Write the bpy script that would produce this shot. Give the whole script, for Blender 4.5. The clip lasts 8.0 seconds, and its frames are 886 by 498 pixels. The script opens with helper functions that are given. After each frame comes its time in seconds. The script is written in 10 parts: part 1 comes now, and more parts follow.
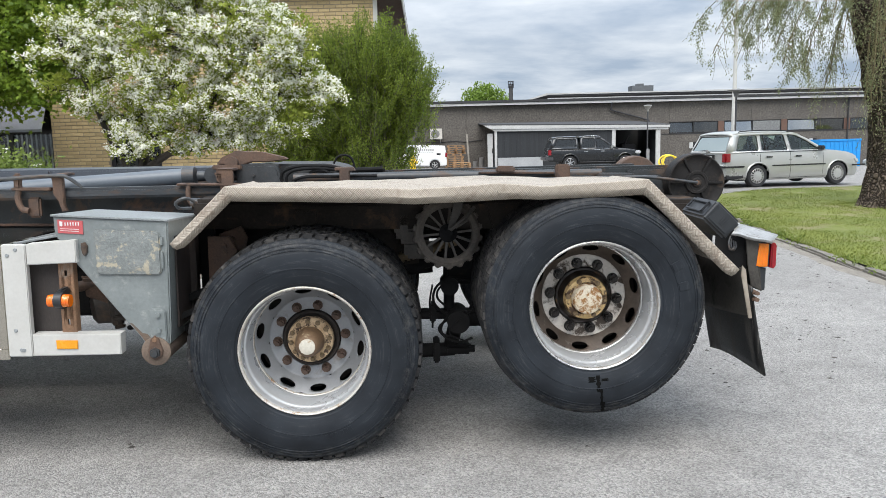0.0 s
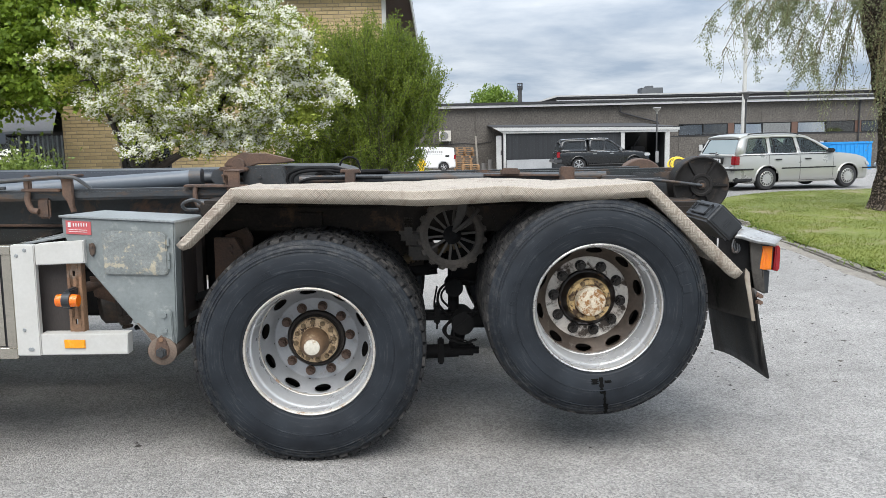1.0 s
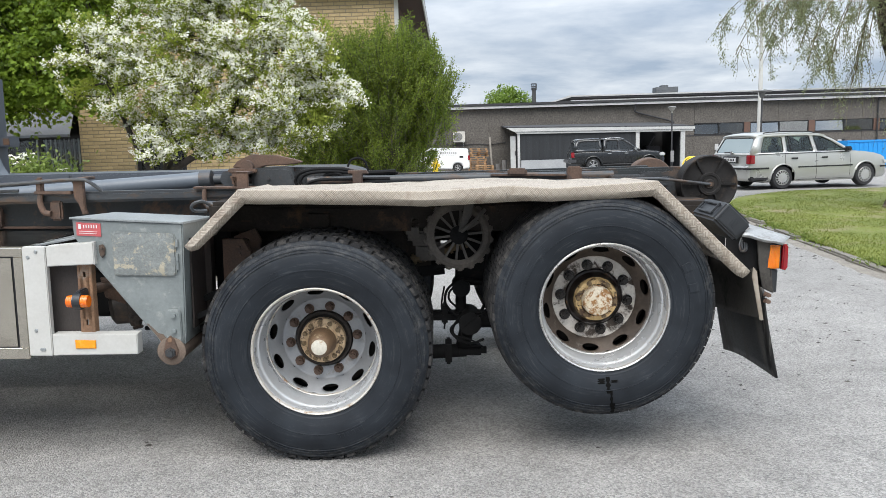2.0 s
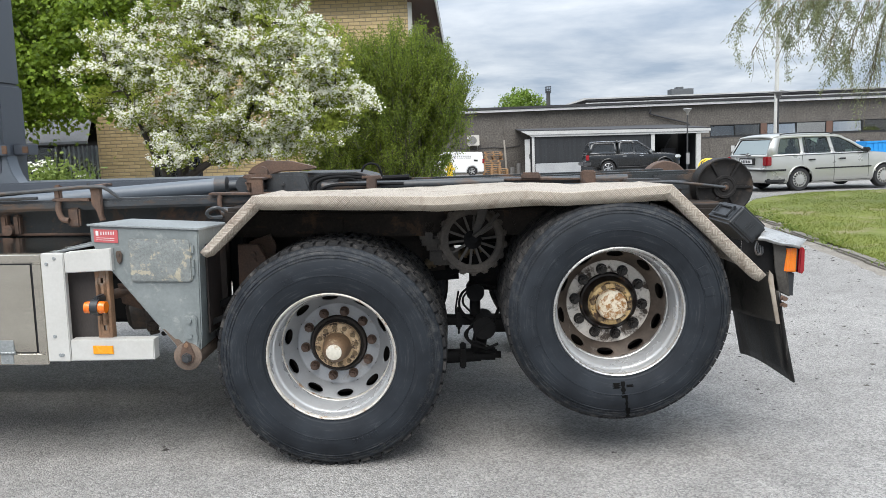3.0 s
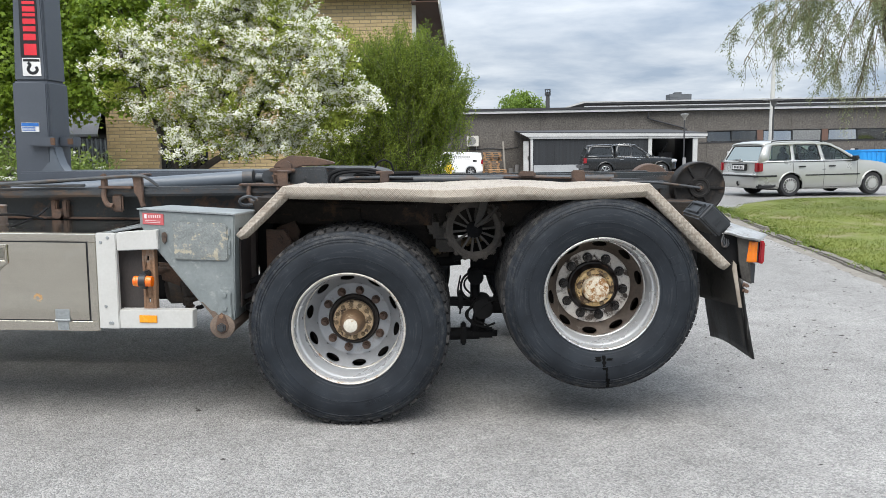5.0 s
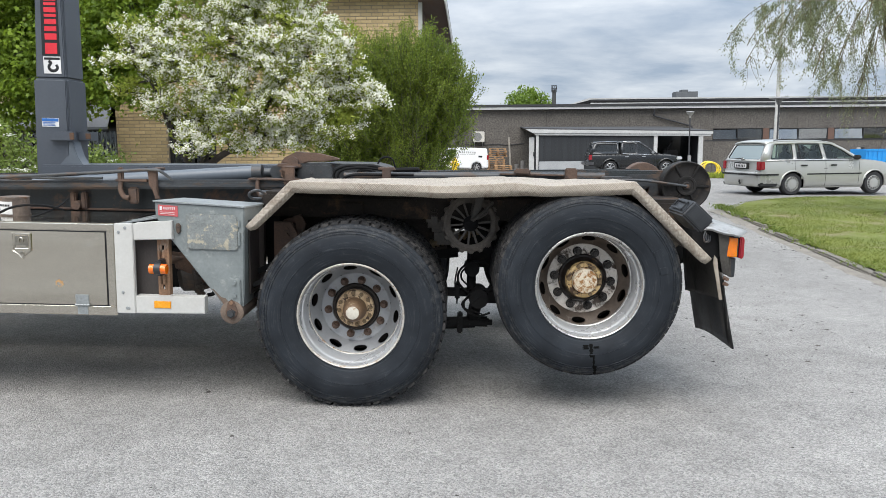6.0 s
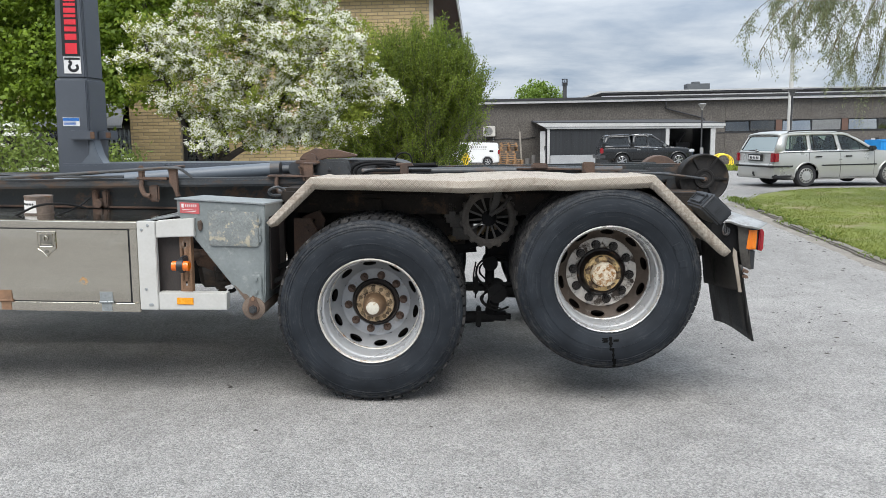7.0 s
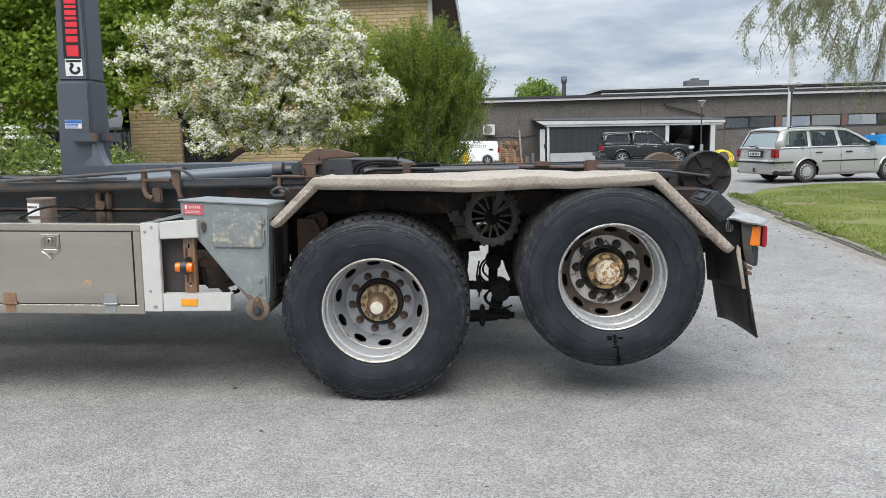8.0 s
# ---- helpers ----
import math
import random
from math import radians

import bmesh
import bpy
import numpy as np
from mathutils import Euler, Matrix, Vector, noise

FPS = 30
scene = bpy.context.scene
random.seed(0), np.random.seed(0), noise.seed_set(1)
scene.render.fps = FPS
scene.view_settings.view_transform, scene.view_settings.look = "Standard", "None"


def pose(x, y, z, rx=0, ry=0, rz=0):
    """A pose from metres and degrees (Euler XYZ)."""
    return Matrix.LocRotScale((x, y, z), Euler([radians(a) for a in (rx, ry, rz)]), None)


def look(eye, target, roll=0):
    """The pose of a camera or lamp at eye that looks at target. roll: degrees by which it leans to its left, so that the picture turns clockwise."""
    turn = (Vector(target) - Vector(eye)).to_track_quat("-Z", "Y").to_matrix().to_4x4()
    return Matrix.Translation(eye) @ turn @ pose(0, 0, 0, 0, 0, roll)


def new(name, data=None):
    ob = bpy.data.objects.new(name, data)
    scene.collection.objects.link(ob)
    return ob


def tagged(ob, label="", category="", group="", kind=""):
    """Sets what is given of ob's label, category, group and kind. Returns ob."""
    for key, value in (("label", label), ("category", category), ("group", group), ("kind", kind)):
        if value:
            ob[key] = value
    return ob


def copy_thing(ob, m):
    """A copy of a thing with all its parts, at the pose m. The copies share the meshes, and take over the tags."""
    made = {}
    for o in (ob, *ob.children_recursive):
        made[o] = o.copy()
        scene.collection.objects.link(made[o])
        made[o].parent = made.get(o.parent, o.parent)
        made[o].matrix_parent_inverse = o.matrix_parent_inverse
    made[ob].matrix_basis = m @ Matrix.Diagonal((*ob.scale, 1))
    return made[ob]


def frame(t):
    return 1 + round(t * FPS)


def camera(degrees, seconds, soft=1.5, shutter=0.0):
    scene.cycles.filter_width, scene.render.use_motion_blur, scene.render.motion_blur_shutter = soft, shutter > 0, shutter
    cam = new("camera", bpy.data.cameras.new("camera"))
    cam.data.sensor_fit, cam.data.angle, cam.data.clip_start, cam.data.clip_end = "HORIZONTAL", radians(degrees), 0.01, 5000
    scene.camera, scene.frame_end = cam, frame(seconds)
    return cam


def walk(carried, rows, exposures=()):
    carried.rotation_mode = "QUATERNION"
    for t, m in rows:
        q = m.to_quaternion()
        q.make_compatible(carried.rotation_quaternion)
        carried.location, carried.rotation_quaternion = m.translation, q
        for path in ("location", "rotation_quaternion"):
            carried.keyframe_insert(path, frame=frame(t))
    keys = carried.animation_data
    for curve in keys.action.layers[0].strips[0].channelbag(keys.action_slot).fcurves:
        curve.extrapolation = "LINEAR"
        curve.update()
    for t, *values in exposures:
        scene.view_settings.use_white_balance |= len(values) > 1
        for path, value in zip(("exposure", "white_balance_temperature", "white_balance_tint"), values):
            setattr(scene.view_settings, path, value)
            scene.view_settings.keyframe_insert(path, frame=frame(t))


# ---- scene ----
cam = camera(60.6, 8.0, soft=0.6)
PATH = [
    (0, (0.565, -3.368, 1.44), (0.603, -1.388, 1.166), -0.4),
    (0.5, (0.569, -3.372, 1.44), (0.598, -1.39, 1.168), -0.4),
    (1, (0.587, -3.389, 1.442), (0.602, -1.407, 1.173), -0.3),
    (1.5, (0.616, -3.398, 1.437), (0.613, -1.416, 1.169), -0.4),
    (3, (0.635, -3.404, 1.445), (0.571, -1.422, 1.189), -1.1),
    (3.5, (0.622, -3.436, 1.437), (0.549, -1.453, 1.188), -1.0),
    (4, (0.618, -3.524, 1.442), (0.55, -1.541, 1.195), -0.7),
    (4.5, (0.586, -3.711, 1.436), (0.531, -1.728, 1.185), -0.2),
    (6, (0.658, -4.142, 1.459), (0.588, -2.161, 1.19), 0.6),
    (6.5, (0.629, -4.164, 1.456), (0.54, -2.185, 1.179), 0.4),
    (7, (0.613, -4.168, 1.461), (0.514, -2.191, 1.179), -0.0),
    (7.5, (0.585, -4.167, 1.466), (0.484, -2.19, 1.181), -0.4),
    (8, (0.595, -4.17, 1.463), (0.495, -2.193, 1.178), -0.5),
]
walk(cam, [(t, look(eye, target, roll)) for t, eye, target, roll in PATH], [(0, 0.36), (4.5, 0.38), (6, 0.28), (8, 0.23)])

# ---- light ----
SUN_ELEV, SUN_AZ = 58.0, 192.0          # degrees; azimuth from +y, clockwise
world = bpy.data.worlds.new("overcast_sky")
scene.world = world
world.use_nodes = True


class Nodes:
    """Short hand for a node tree."""

    def __init__(self, tree):
        self.t = tree
        tree.nodes.clear()

    def add(self, kind, ins=(), operation="", blend=""):
        n = self.t.nodes.new(kind)
        if operation:
            n.operation = operation
        if blend:
            n.data_type, n.blend_type = "RGBA", blend
        for k, v in dict(ins).items():
            self.put(n.inputs[k], v)
        return n

    def put(self, socket, v):
        if isinstance(v, bpy.types.NodeSocket):
            self.t.links.new(v, socket)
        else:
            socket.default_value = v

    def math(self, op, a, b=0.0):
        return self.add("ShaderNodeMath", {0: a, 1: b}, operation=op).outputs[0]

    def noise(self, vec, scale, detail=5.0, rough=0.6, distort=0.0):
        return self.add("ShaderNodeTexNoise", {"Vector": vec, "Scale": scale, "Detail": detail, "Roughness": rough,
                                               "Distortion": distort}).outputs[0]

    def span(self, v, lo, hi, a=0.0, b=1.0):
        return self.add("ShaderNodeMapRange", {0: v, 1: lo, 2: hi, 3: a, 4: b}).outputs[0]

    def mix(self, f, a, b, blend="MIX"):
        return self.add("ShaderNodeMix", {0: f, 6: a, 7: b}, blend=blend).outputs[2]


def rgb(c):
    return (*c, 1.0)


def make_sky():
    n = Nodes(world.node_tree)
    out = n.add("ShaderNodeOutputWorld")
    sky = n.add("ShaderNodeTexSky")
    sky.sky_type, sky.sun_disc, sky.dust_density = "NISHITA", False, 2.0
    sky.sun_elevation, sky.sun_rotation = radians(SUN_ELEV), radians(SUN_AZ)
    clear = n.add("ShaderNodeBackground", {"Color": sky.outputs[0], "Strength": 0.1})
    way = n.add("ShaderNodeTexCoord").outputs["Generated"]
    sep = n.add("ShaderNodeSeparateXYZ", {0: way})
    up = n.math("MAXIMUM", sep.outputs[2], 0.0)
    deep = n.math("ADD", up, 0.12)
    flat = n.add("ShaderNodeCombineXYZ", {0: n.math("DIVIDE", sep.outputs[0], deep), 1: n.math("DIVIDE", sep.outputs[1], deep), 2: 0.0})
    big = n.noise(flat.outputs[0], 0.85, 6.0, 0.52, 0.4)
    small = n.noise(flat.outputs[0], 3.1, 6.0, 0.6, 0.2)
    thick = n.math("ADD", n.math("MULTIPLY", big, 0.75), n.math("MULTIPLY", small, 0.25))
    shade = n.span(thick, 0.38, 0.61)
    cloud = n.mix(shade, rgb((0.345, 0.425, 0.54)), rgb((0.71, 0.76, 0.82)))
    # an overcast dome is about three times as bright overhead as near the horizon
    lift = n.span(up, 0.12, 0.95, 0.92, 2.6)
    grey = n.add("ShaderNodeBackground", {"Color": cloud, "Strength": lift})
    both = n.add("ShaderNodeMixShader", {0: 0.92, 1: clear.outputs[0], 2: grey.outputs[0]})
    n.put(out.inputs[0], both.outputs[0])


make_sky()
sun = new("sun", bpy.data.lights.new("sun", "SUN"))
sun.data.energy, sun.data.angle, sun.data.color = 2.9, radians(50), (1.0, 0.965, 0.91)
sun.matrix_world = look((40 * math.sin(radians(SUN_AZ)) * math.cos(radians(SUN_ELEV)),
                         40 * math.cos(radians(SUN_AZ)) * math.cos(radians(SUN_ELEV)),
                         40 * math.sin(radians(SUN_ELEV))), (0, 0, 0))


# ---- materials ----
def surf(name, col, dark=None, rough=0.6, metal=0.0, scale=5.0, fine=90.0, var=0.5, speck=0.25, bump=0.15, bump_size=0.004,
         stain=None, stain_at=(0.55, 0.7), stain_scale=4.0, stain_rough=None, stretch=(1, 1, 1), coat=0.0, spec=0.5, island=0.0,
         each=0.0, see=0.0):
    """A worn surface: two scales of variation, stains with an outline of their own, and fine relief."""
    m = bpy.data.materials.new(name)
    m.use_nodes = True
    n = Nodes(m.node_tree)
    out = n.add("ShaderNodeOutputMaterial")
    vec = n.add("ShaderNodeTexCoord").outputs["Object"]
    if stretch != (1, 1, 1):
        vec = n.add("ShaderNodeVectorMath", {0: vec, 1: stretch}, operation="MULTIPLY").outputs[0]
    dark = dark or tuple(c * 0.7 for c in col)
    wide = n.noise(vec, scale, 6.0, 0.6)
    grain = n.noise(vec, fine, 4.0, 0.65)
    c = n.mix(n.span(wide, 0.5 - 0.25, 0.5 + 0.25, 0.5 - var, 0.5 + var), rgb(dark), rgb(col))
    tone = n.span(grain, 0.25, 0.75, 1 - speck, 1 + speck)
    if island:
        r = n.add("ShaderNodeNewGeometry").outputs["Random Per Island"]
        tone = n.math("MULTIPLY", tone, n.span(r, 0, 1, 1 - island, 1 + island))
    if each:
        r = n.add("ShaderNodeObjectInfo").outputs["Random"]
        tone = n.math("MULTIPLY", tone, n.span(r, 0, 1, 1 - each, 1 + each))
    grey = n.add("ShaderNodeCombineColor", {0: tone, 1: tone, 2: tone}).outputs[0]
    c = n.mix(1.0, c, grey, "MULTIPLY")
    r = n.span(wide, 0.3, 0.7, max(0.02, rough - 0.08), min(1.0, rough + 0.08))
    met = metal
    if stain:
        s = n.noise(vec, stain_scale, 8.0, 0.68, 0.3)
        f = n.span(s, *stain_at)
        c = n.mix(f, c, rgb(stain))
        r = n.add("ShaderNodeMix", {0: f, 2: r, 3: stain_rough or min(1.0, rough + 0.2)}).outputs[0]
        if metal:
            met = n.math("MULTIPLY", n.math("SUBTRACT", 1.0, f), metal)
    b = n.add("ShaderNodeBump", {"Strength": bump, "Distance": bump_size, "Height": grain})
    p = n.add("ShaderNodeBsdfPrincipled", {"Base Color": c, "Roughness": r, "Metallic": met, "Coat Weight": coat, "Coat Roughness": 0.1,
                                           "Specular IOR Level": spec, "Normal": b.outputs[0]})
    last = p.outputs[0]
    if see:
        tr = n.add("ShaderNodeBsdfTranslucent", {"Color": c})
        last = n.add("ShaderNodeMixShader", {0: see, 1: last, 2: tr.outputs[0]}).outputs[0]
    n.put(out.inputs[0], last)
    return m


def asphalt_material():
    """Worn asphalt: pale stone chips in dark binder, faint large patches."""
    m = bpy.data.materials.new("asphalt")
    m.use_nodes = True
    n = Nodes(m.node_tree)
    out = n.add("ShaderNodeOutputMaterial")
    vec = n.add("ShaderNodeTexCoord").outputs["Object"]
    cell = n.add("ShaderNodeTexVoronoi", {"Vector": vec, "Scale": 118.0})
    tone = n.add("ShaderNodeSeparateColor", {0: cell.outputs["Color"]}).outputs[0]
    cell2 = n.add("ShaderNodeTexVoronoi", {"Vector": vec, "Scale": 270.0})
    tone2 = n.add("ShaderNodeSeparateColor", {0: cell2.outputs["Color"]}).outputs[1]
    chips = n.mix(n.span(n.math("ADD", n.math("MULTIPLY", tone, 0.6), n.math("MULTIPLY", tone2, 0.4)), 0.12, 0.94), rgb((0.184, 0.178, 0.170)), rgb((0.568, 0.545, 0.514)))
    gap = n.span(cell.outputs["Distance"], 0.0030, 0.0058)
    chips = n.mix(n.math("MULTIPLY", gap, 0.36), chips, rgb((0.07, 0.07, 0.07)))
    wide = n.noise(vec, 0.55, 6.0, 0.62)
    mid = n.noise(vec, 4.5, 6.0, 0.7)
    t = n.math("MULTIPLY", n.span(wide, 0.3, 0.7, 0.86, 1.14), n.span(mid, 0.25, 0.75, 0.84, 1.16))
    oil = n.span(n.noise(vec, 2.1, 7.0, 0.7, 0.5), 0.63, 0.75, 1.0, 0.72)
    t = n.math("MULTIPLY", t, oil)
    c = n.mix(1.0, chips, n.add("ShaderNodeCombineColor", {0: t, 1: t, 2: t}).outputs[0], "MULTIPLY")
    h = n.math("ADD", n.math("MULTIPLY", cell.outputs["Distance"], -40.0), n.noise(vec, 300.0, 3.0, 0.6))
    b = n.add("ShaderNodeBump", {"Strength": 0.36, "Distance": 0.003, "Height": h})
    p = n.add("ShaderNodeBsdfPrincipled", {"Base Color": c, "Roughness": 0.86, "Specular IOR Level": 0.35, "Normal": b.outputs[0]})
    n.put(out.inputs[0], p.outputs[0])
    return m


def tread_plate_material():
    """Old aluminium chequer plate: groups of raised bars, each turned against its neighbours."""
    m = bpy.data.materials.new("chequer_plate")
    m.use_nodes = True
    n = Nodes(m.node_tree)
    out = n.add("ShaderNodeOutputMaterial")
    tc = n.add("ShaderNodeTexCoord")
    uv = n.add("ShaderNodeSeparateXYZ", {0: tc.outputs["UV"]})
    cell = 0.042
    a = n.math("ADD", uv.outputs[0], uv.outputs[1])
    d = n.math("SUBTRACT", uv.outputs[0], uv.outputs[1])

    def fold(v, per):
        return n.math("ABSOLUTE", n.math("SUBTRACT", n.math("FRACT", n.math("DIVIDE", v, per)), 0.5))
    par = n.math("MODULO", n.math("ADD", n.math("FLOOR", n.math("DIVIDE", a, cell)), n.math("FLOOR", n.math("DIVIDE", d, cell))), 2.0)
    par = n.math("GREATER_THAN", n.math("ABSOLUTE", par), 0.5)
    bars_a = n.span(fold(a, cell / 4), 0.12, 0.3)
    bars_d = n.span(fold(d, cell / 4), 0.12, 0.3)
    bars = n.add("ShaderNodeMix", {0: par, 2: bars_a, 3: bars_d}).outputs[0]
    ends_a, ends_d = n.span(fold(d, cell), 0.40, 0.46, 1, 0), n.span(fold(a, cell), 0.40, 0.46, 1, 0)
    ends = n.add("ShaderNodeMix", {0: par, 2: ends_a, 3: ends_d}).outputs[0]
    bars = n.math("MULTIPLY", bars, ends)
    vec = tc.outputs["Object"]
    wide, grain = n.noise(vec, 6.0, 7.0, 0.65), n.noise(vec, 120.0, 4.0, 0.65)
    c = n.mix(n.span(wide, 0.3, 0.7), rgb((0.235, 0.195, 0.155)), rgb((0.415, 0.362, 0.298)))
    c = n.mix(n.math("MULTIPLY", bars, n.span(wide, 0.35, 0.65, 0.85, 0.5)), c, rgb((0.57, 0.505, 0.425)))
    c = n.mix(n.span(n.noise(vec, 9.0, 8.0, 0.7, 0.4), 0.53, 0.68, 0, 0.7), c, rgb((0.19, 0.135, 0.095)))
    h = n.math("ADD", bars, n.math("MULTIPLY", grain, 0.3))
    b = n.add("ShaderNodeBump", {"Strength": 0.6, "Distance": 0.003, "Height": h})
    p = n.add("ShaderNodeBsdfPrincipled", {"Base Color": c, "Roughness": n.span(grain, 0.3, 0.7, 0.5, 0.7), "Metallic": 0.25, "Normal": b.outputs[0]})
    n.put(out.inputs[0], p.outputs[0])
    return m


def tyre_material():
    """Black rubber with scuffs that run round the sidewall."""
    m = bpy.data.materials.new("tyre_rubber")
    m.use_nodes = True
    n = Nodes(m.node_tree)
    out = n.add("ShaderNodeOutputMaterial")
    vec = n.add("ShaderNodeTexCoord").outputs["Object"]
    xyz = n.add("ShaderNodeSeparateXYZ", {0: vec})
    x, z = xyz.outputs[0], xyz.outputs[2]
    r = n.math("SQRT", n.math("ADD", n.math("MULTIPLY", x, x), n.math("MULTIPLY", z, z)))
    flat = n.add("ShaderNodeVectorMath", {0: vec, 1: (1, 0, 1)}, operation="MULTIPLY").outputs[0]
    way = n.add("ShaderNodeVectorMath", {0: flat}, operation="NORMALIZE").outputs[0]
    round_ = n.add("ShaderNodeVectorMath", {0: way, 1: n.add("ShaderNodeCombineXYZ", {0: 0.0, 1: n.math("MULTIPLY", r, 34.0), 2: 0.0}).outputs[0]}, operation="ADD").outputs[0]
    scuff = n.noise(round_, 2.6, 7.0, 0.72, 0.25)
    patch = n.noise(vec, 5.5, 6.0, 0.65)
    grain = n.noise(vec, 190.0, 3.0, 0.6)
    c = n.mix(n.span(patch, 0.3, 0.7), rgb((0.0085, 0.0105, 0.014)), rgb((0.020, 0.025, 0.032)))
    mark = n.math("MULTIPLY", n.span(scuff, 0.54, 0.66), n.span(patch, 0.38, 0.60))
    c = n.mix(n.math("MULTIPLY", mark, 0.32), c, rgb((0.105, 0.110, 0.115)))
    c = n.mix(n.span(n.noise(vec, 22.0, 6.0, 0.75), 0.62, 0.76, 0, 0.5), c, rgb((0.075, 0.076, 0.078)))
    ring = n.math("MULTIPLY", n.span(r, 0.455, 0.475), n.span(n.noise(vec, 30.0, 6.0, 0.75), 0.48, 0.66))
    c = n.mix(n.math("MULTIPLY", ring, 0.5), c, rgb((0.095, 0.092, 0.088)))
    b = n.add("ShaderNodeBump", {"Strength": 0.3, "Distance": 0.003, "Height": n.math("ADD", grain, n.math("MULTIPLY", scuff, 0.8))})
    p = n.add("ShaderNodeBsdfPrincipled", {"Base Color": c, "Roughness": n.span(patch, 0.3, 0.7, 0.50, 0.72), "Specular IOR Level": 0.28, "Normal": b.outputs[0]})
    n.put(out.inputs[0], p.outputs[0])
    return m


def glass_material(name, tint, rough=0.03, ior=1.45, gloss=(0.92, 0.95, 0.96)):
    m = bpy.data.materials.new(name)
    m.use_nodes = True
    n = Nodes(m.node_tree)
    out = n.add("ShaderNodeOutputMaterial")
    vec = n.add("ShaderNodeTexCoord").outputs["Object"]
    b = n.add("ShaderNodeBump", {"Strength": 0.04, "Distance": 0.01, "Height": n.noise(vec, 2.5, 2.0, 0.5)})
    g = n.add("ShaderNodeBsdfGlossy", {"Color": rgb(gloss), "Roughness": rough, "Normal": b.outputs[0]})
    t = n.add("ShaderNodeBsdfTransparent", {"Color": rgb(tint)})
    f = n.add("ShaderNodeFresnel", {"IOR": ior, "Normal": b.outputs[0]})
    mx = n.add("ShaderNodeMixShader", {0: f.outputs[0], 1: t.outputs[0], 2: g.outputs[0]})
    n.put(out.inputs[0], mx.outputs[0])
    return m


def lens_material(name, col):
    m = bpy.data.materials.new(name)
    m.use_nodes = True
    n = Nodes(m.node_tree)
    out = n.add("ShaderNodeOutputMaterial")
    vec = n.add("ShaderNodeTexCoord").outputs["Object"]
    ribs = n.add("ShaderNodeTexWave", {"Vector": vec, "Scale": 45.0, "Distortion": 0.4}).outputs["Fac"]
    b = n.add("ShaderNodeBump", {"Strength": 0.35, "Distance": 0.002, "Height": ribs})
    c = n.mix(n.noise(vec, 14.0, 4.0), rgb(tuple(v * 0.7 for v in col)), rgb(col))
    p = n.add("ShaderNodeBsdfPrincipled", {"Base Color": c, "Roughness": 0.22, "Coat Weight": 0.6, "Coat Roughness": 0.08,
                                           "Subsurface Weight": 0.25, "Subsurface Scale": 0.02, "Normal": b.outputs[0]})
    n.put(out.inputs[0], p.outputs[0])
    return m


M_ASPHALT = asphalt_material()
M_PLATE = tread_plate_material()
M_RUBBER = tyre_material()
M_TREAD = surf("tyre_tread", (0.024, 0.024, 0.025), (0.012, 0.012, 0.013), rough=0.85, scale=9, fine=120, bump=0.3, stain=(0.13, 0.12, 0.11), stain_at=(0.5, 0.75), stain_scale=12, spec=0.3)
M_RIM = surf("silver_rim_paint", (0.35, 0.36, 0.37), (0.265, 0.27, 0.28), rough=0.5, metal=0.15, scale=5, fine=70, speck=0.06, bump=0.05, stain=(0.17, 0.135, 0.105), stain_at=(0.56, 0.74), stain_scale=11)
M_RIM_DIRTY = surf("dirty_rim_paint", (0.62, 0.59, 0.545), (0.40, 0.35, 0.30), rough=0.5, metal=0.15, scale=7, fine=70, speck=0.15, stain=(0.042, 0.028, 0.019), stain_at=(0.50, 0.58), stain_scale=11)
M_BARREL = surf("barrel_paint", (0.64, 0.655, 0.67), (0.52, 0.53, 0.54), rough=0.26, metal=0.55, scale=4, fine=60, speck=0.04, bump=0.03, stain=(0.32, 0.27, 0.22), stain_at=(0.68, 0.76), stain_scale=14)
M_LIP_SHINY = surf("worn_lip", (0.66, 0.66, 0.65), (0.50, 0.48, 0.45), rough=0.3, metal=0.7, scale=16, fine=90, stain=(0.25, 0.17, 0.11), stain_at=(0.64, 0.72), stain_scale=20)
M_NUT_OIL = surf("oily_nut", (0.024, 0.019, 0.016), (0.010, 0.009, 0.008), rough=0.28, metal=0.3, scale=30)
M_OIL_RING = surf("oily_ring", (0.022, 0.014, 0.010), (0.007, 0.005, 0.004), rough=0.4, metal=0.1, scale=14, stain=(0.16, 0.085, 0.032), stain_at=(0.62, 0.70), stain_scale=18)
M_HUB_BOLT = surf("hub_bolt_brown", (0.22, 0.155, 0.085), (0.09, 0.06, 0.035), rough=0.5, metal=0.3, scale=30)
M_FLANGE_OILY = surf("oily_golden_flange", (0.66, 0.48, 0.24), (0.38, 0.24, 0.09), rough=0.36, metal=0.2, scale=14, fine=90, stain=(0.05, 0.024, 0.010), stain_at=(0.50, 0.57), stain_scale=20)
M_FLANGE = surf("golden_flange", (0.58, 0.44, 0.28), (0.33, 0.21, 0.11), rough=0.5, metal=0.15, scale=16, fine=90, stain=(0.050, 0.029, 0.017), stain_at=(0.50, 0.57), stain_scale=28)
M_LIP = surf("rim_lip_paint", (0.62, 0.60, 0.56), (0.45, 0.41, 0.35), rough=0.42, metal=0.3, scale=14, fine=90, stain=(0.26, 0.145, 0.07), stain_at=(0.56, 0.64), stain_scale=24)
M_RIM_GRIME = surf("grimy_rim", (0.105, 0.080, 0.062), (0.045, 0.034, 0.027), rough=0.45, metal=0.25, scale=6, fine=60, stain=(0.26, 0.235, 0.21), stain_at=(0.60, 0.74), stain_scale=9)
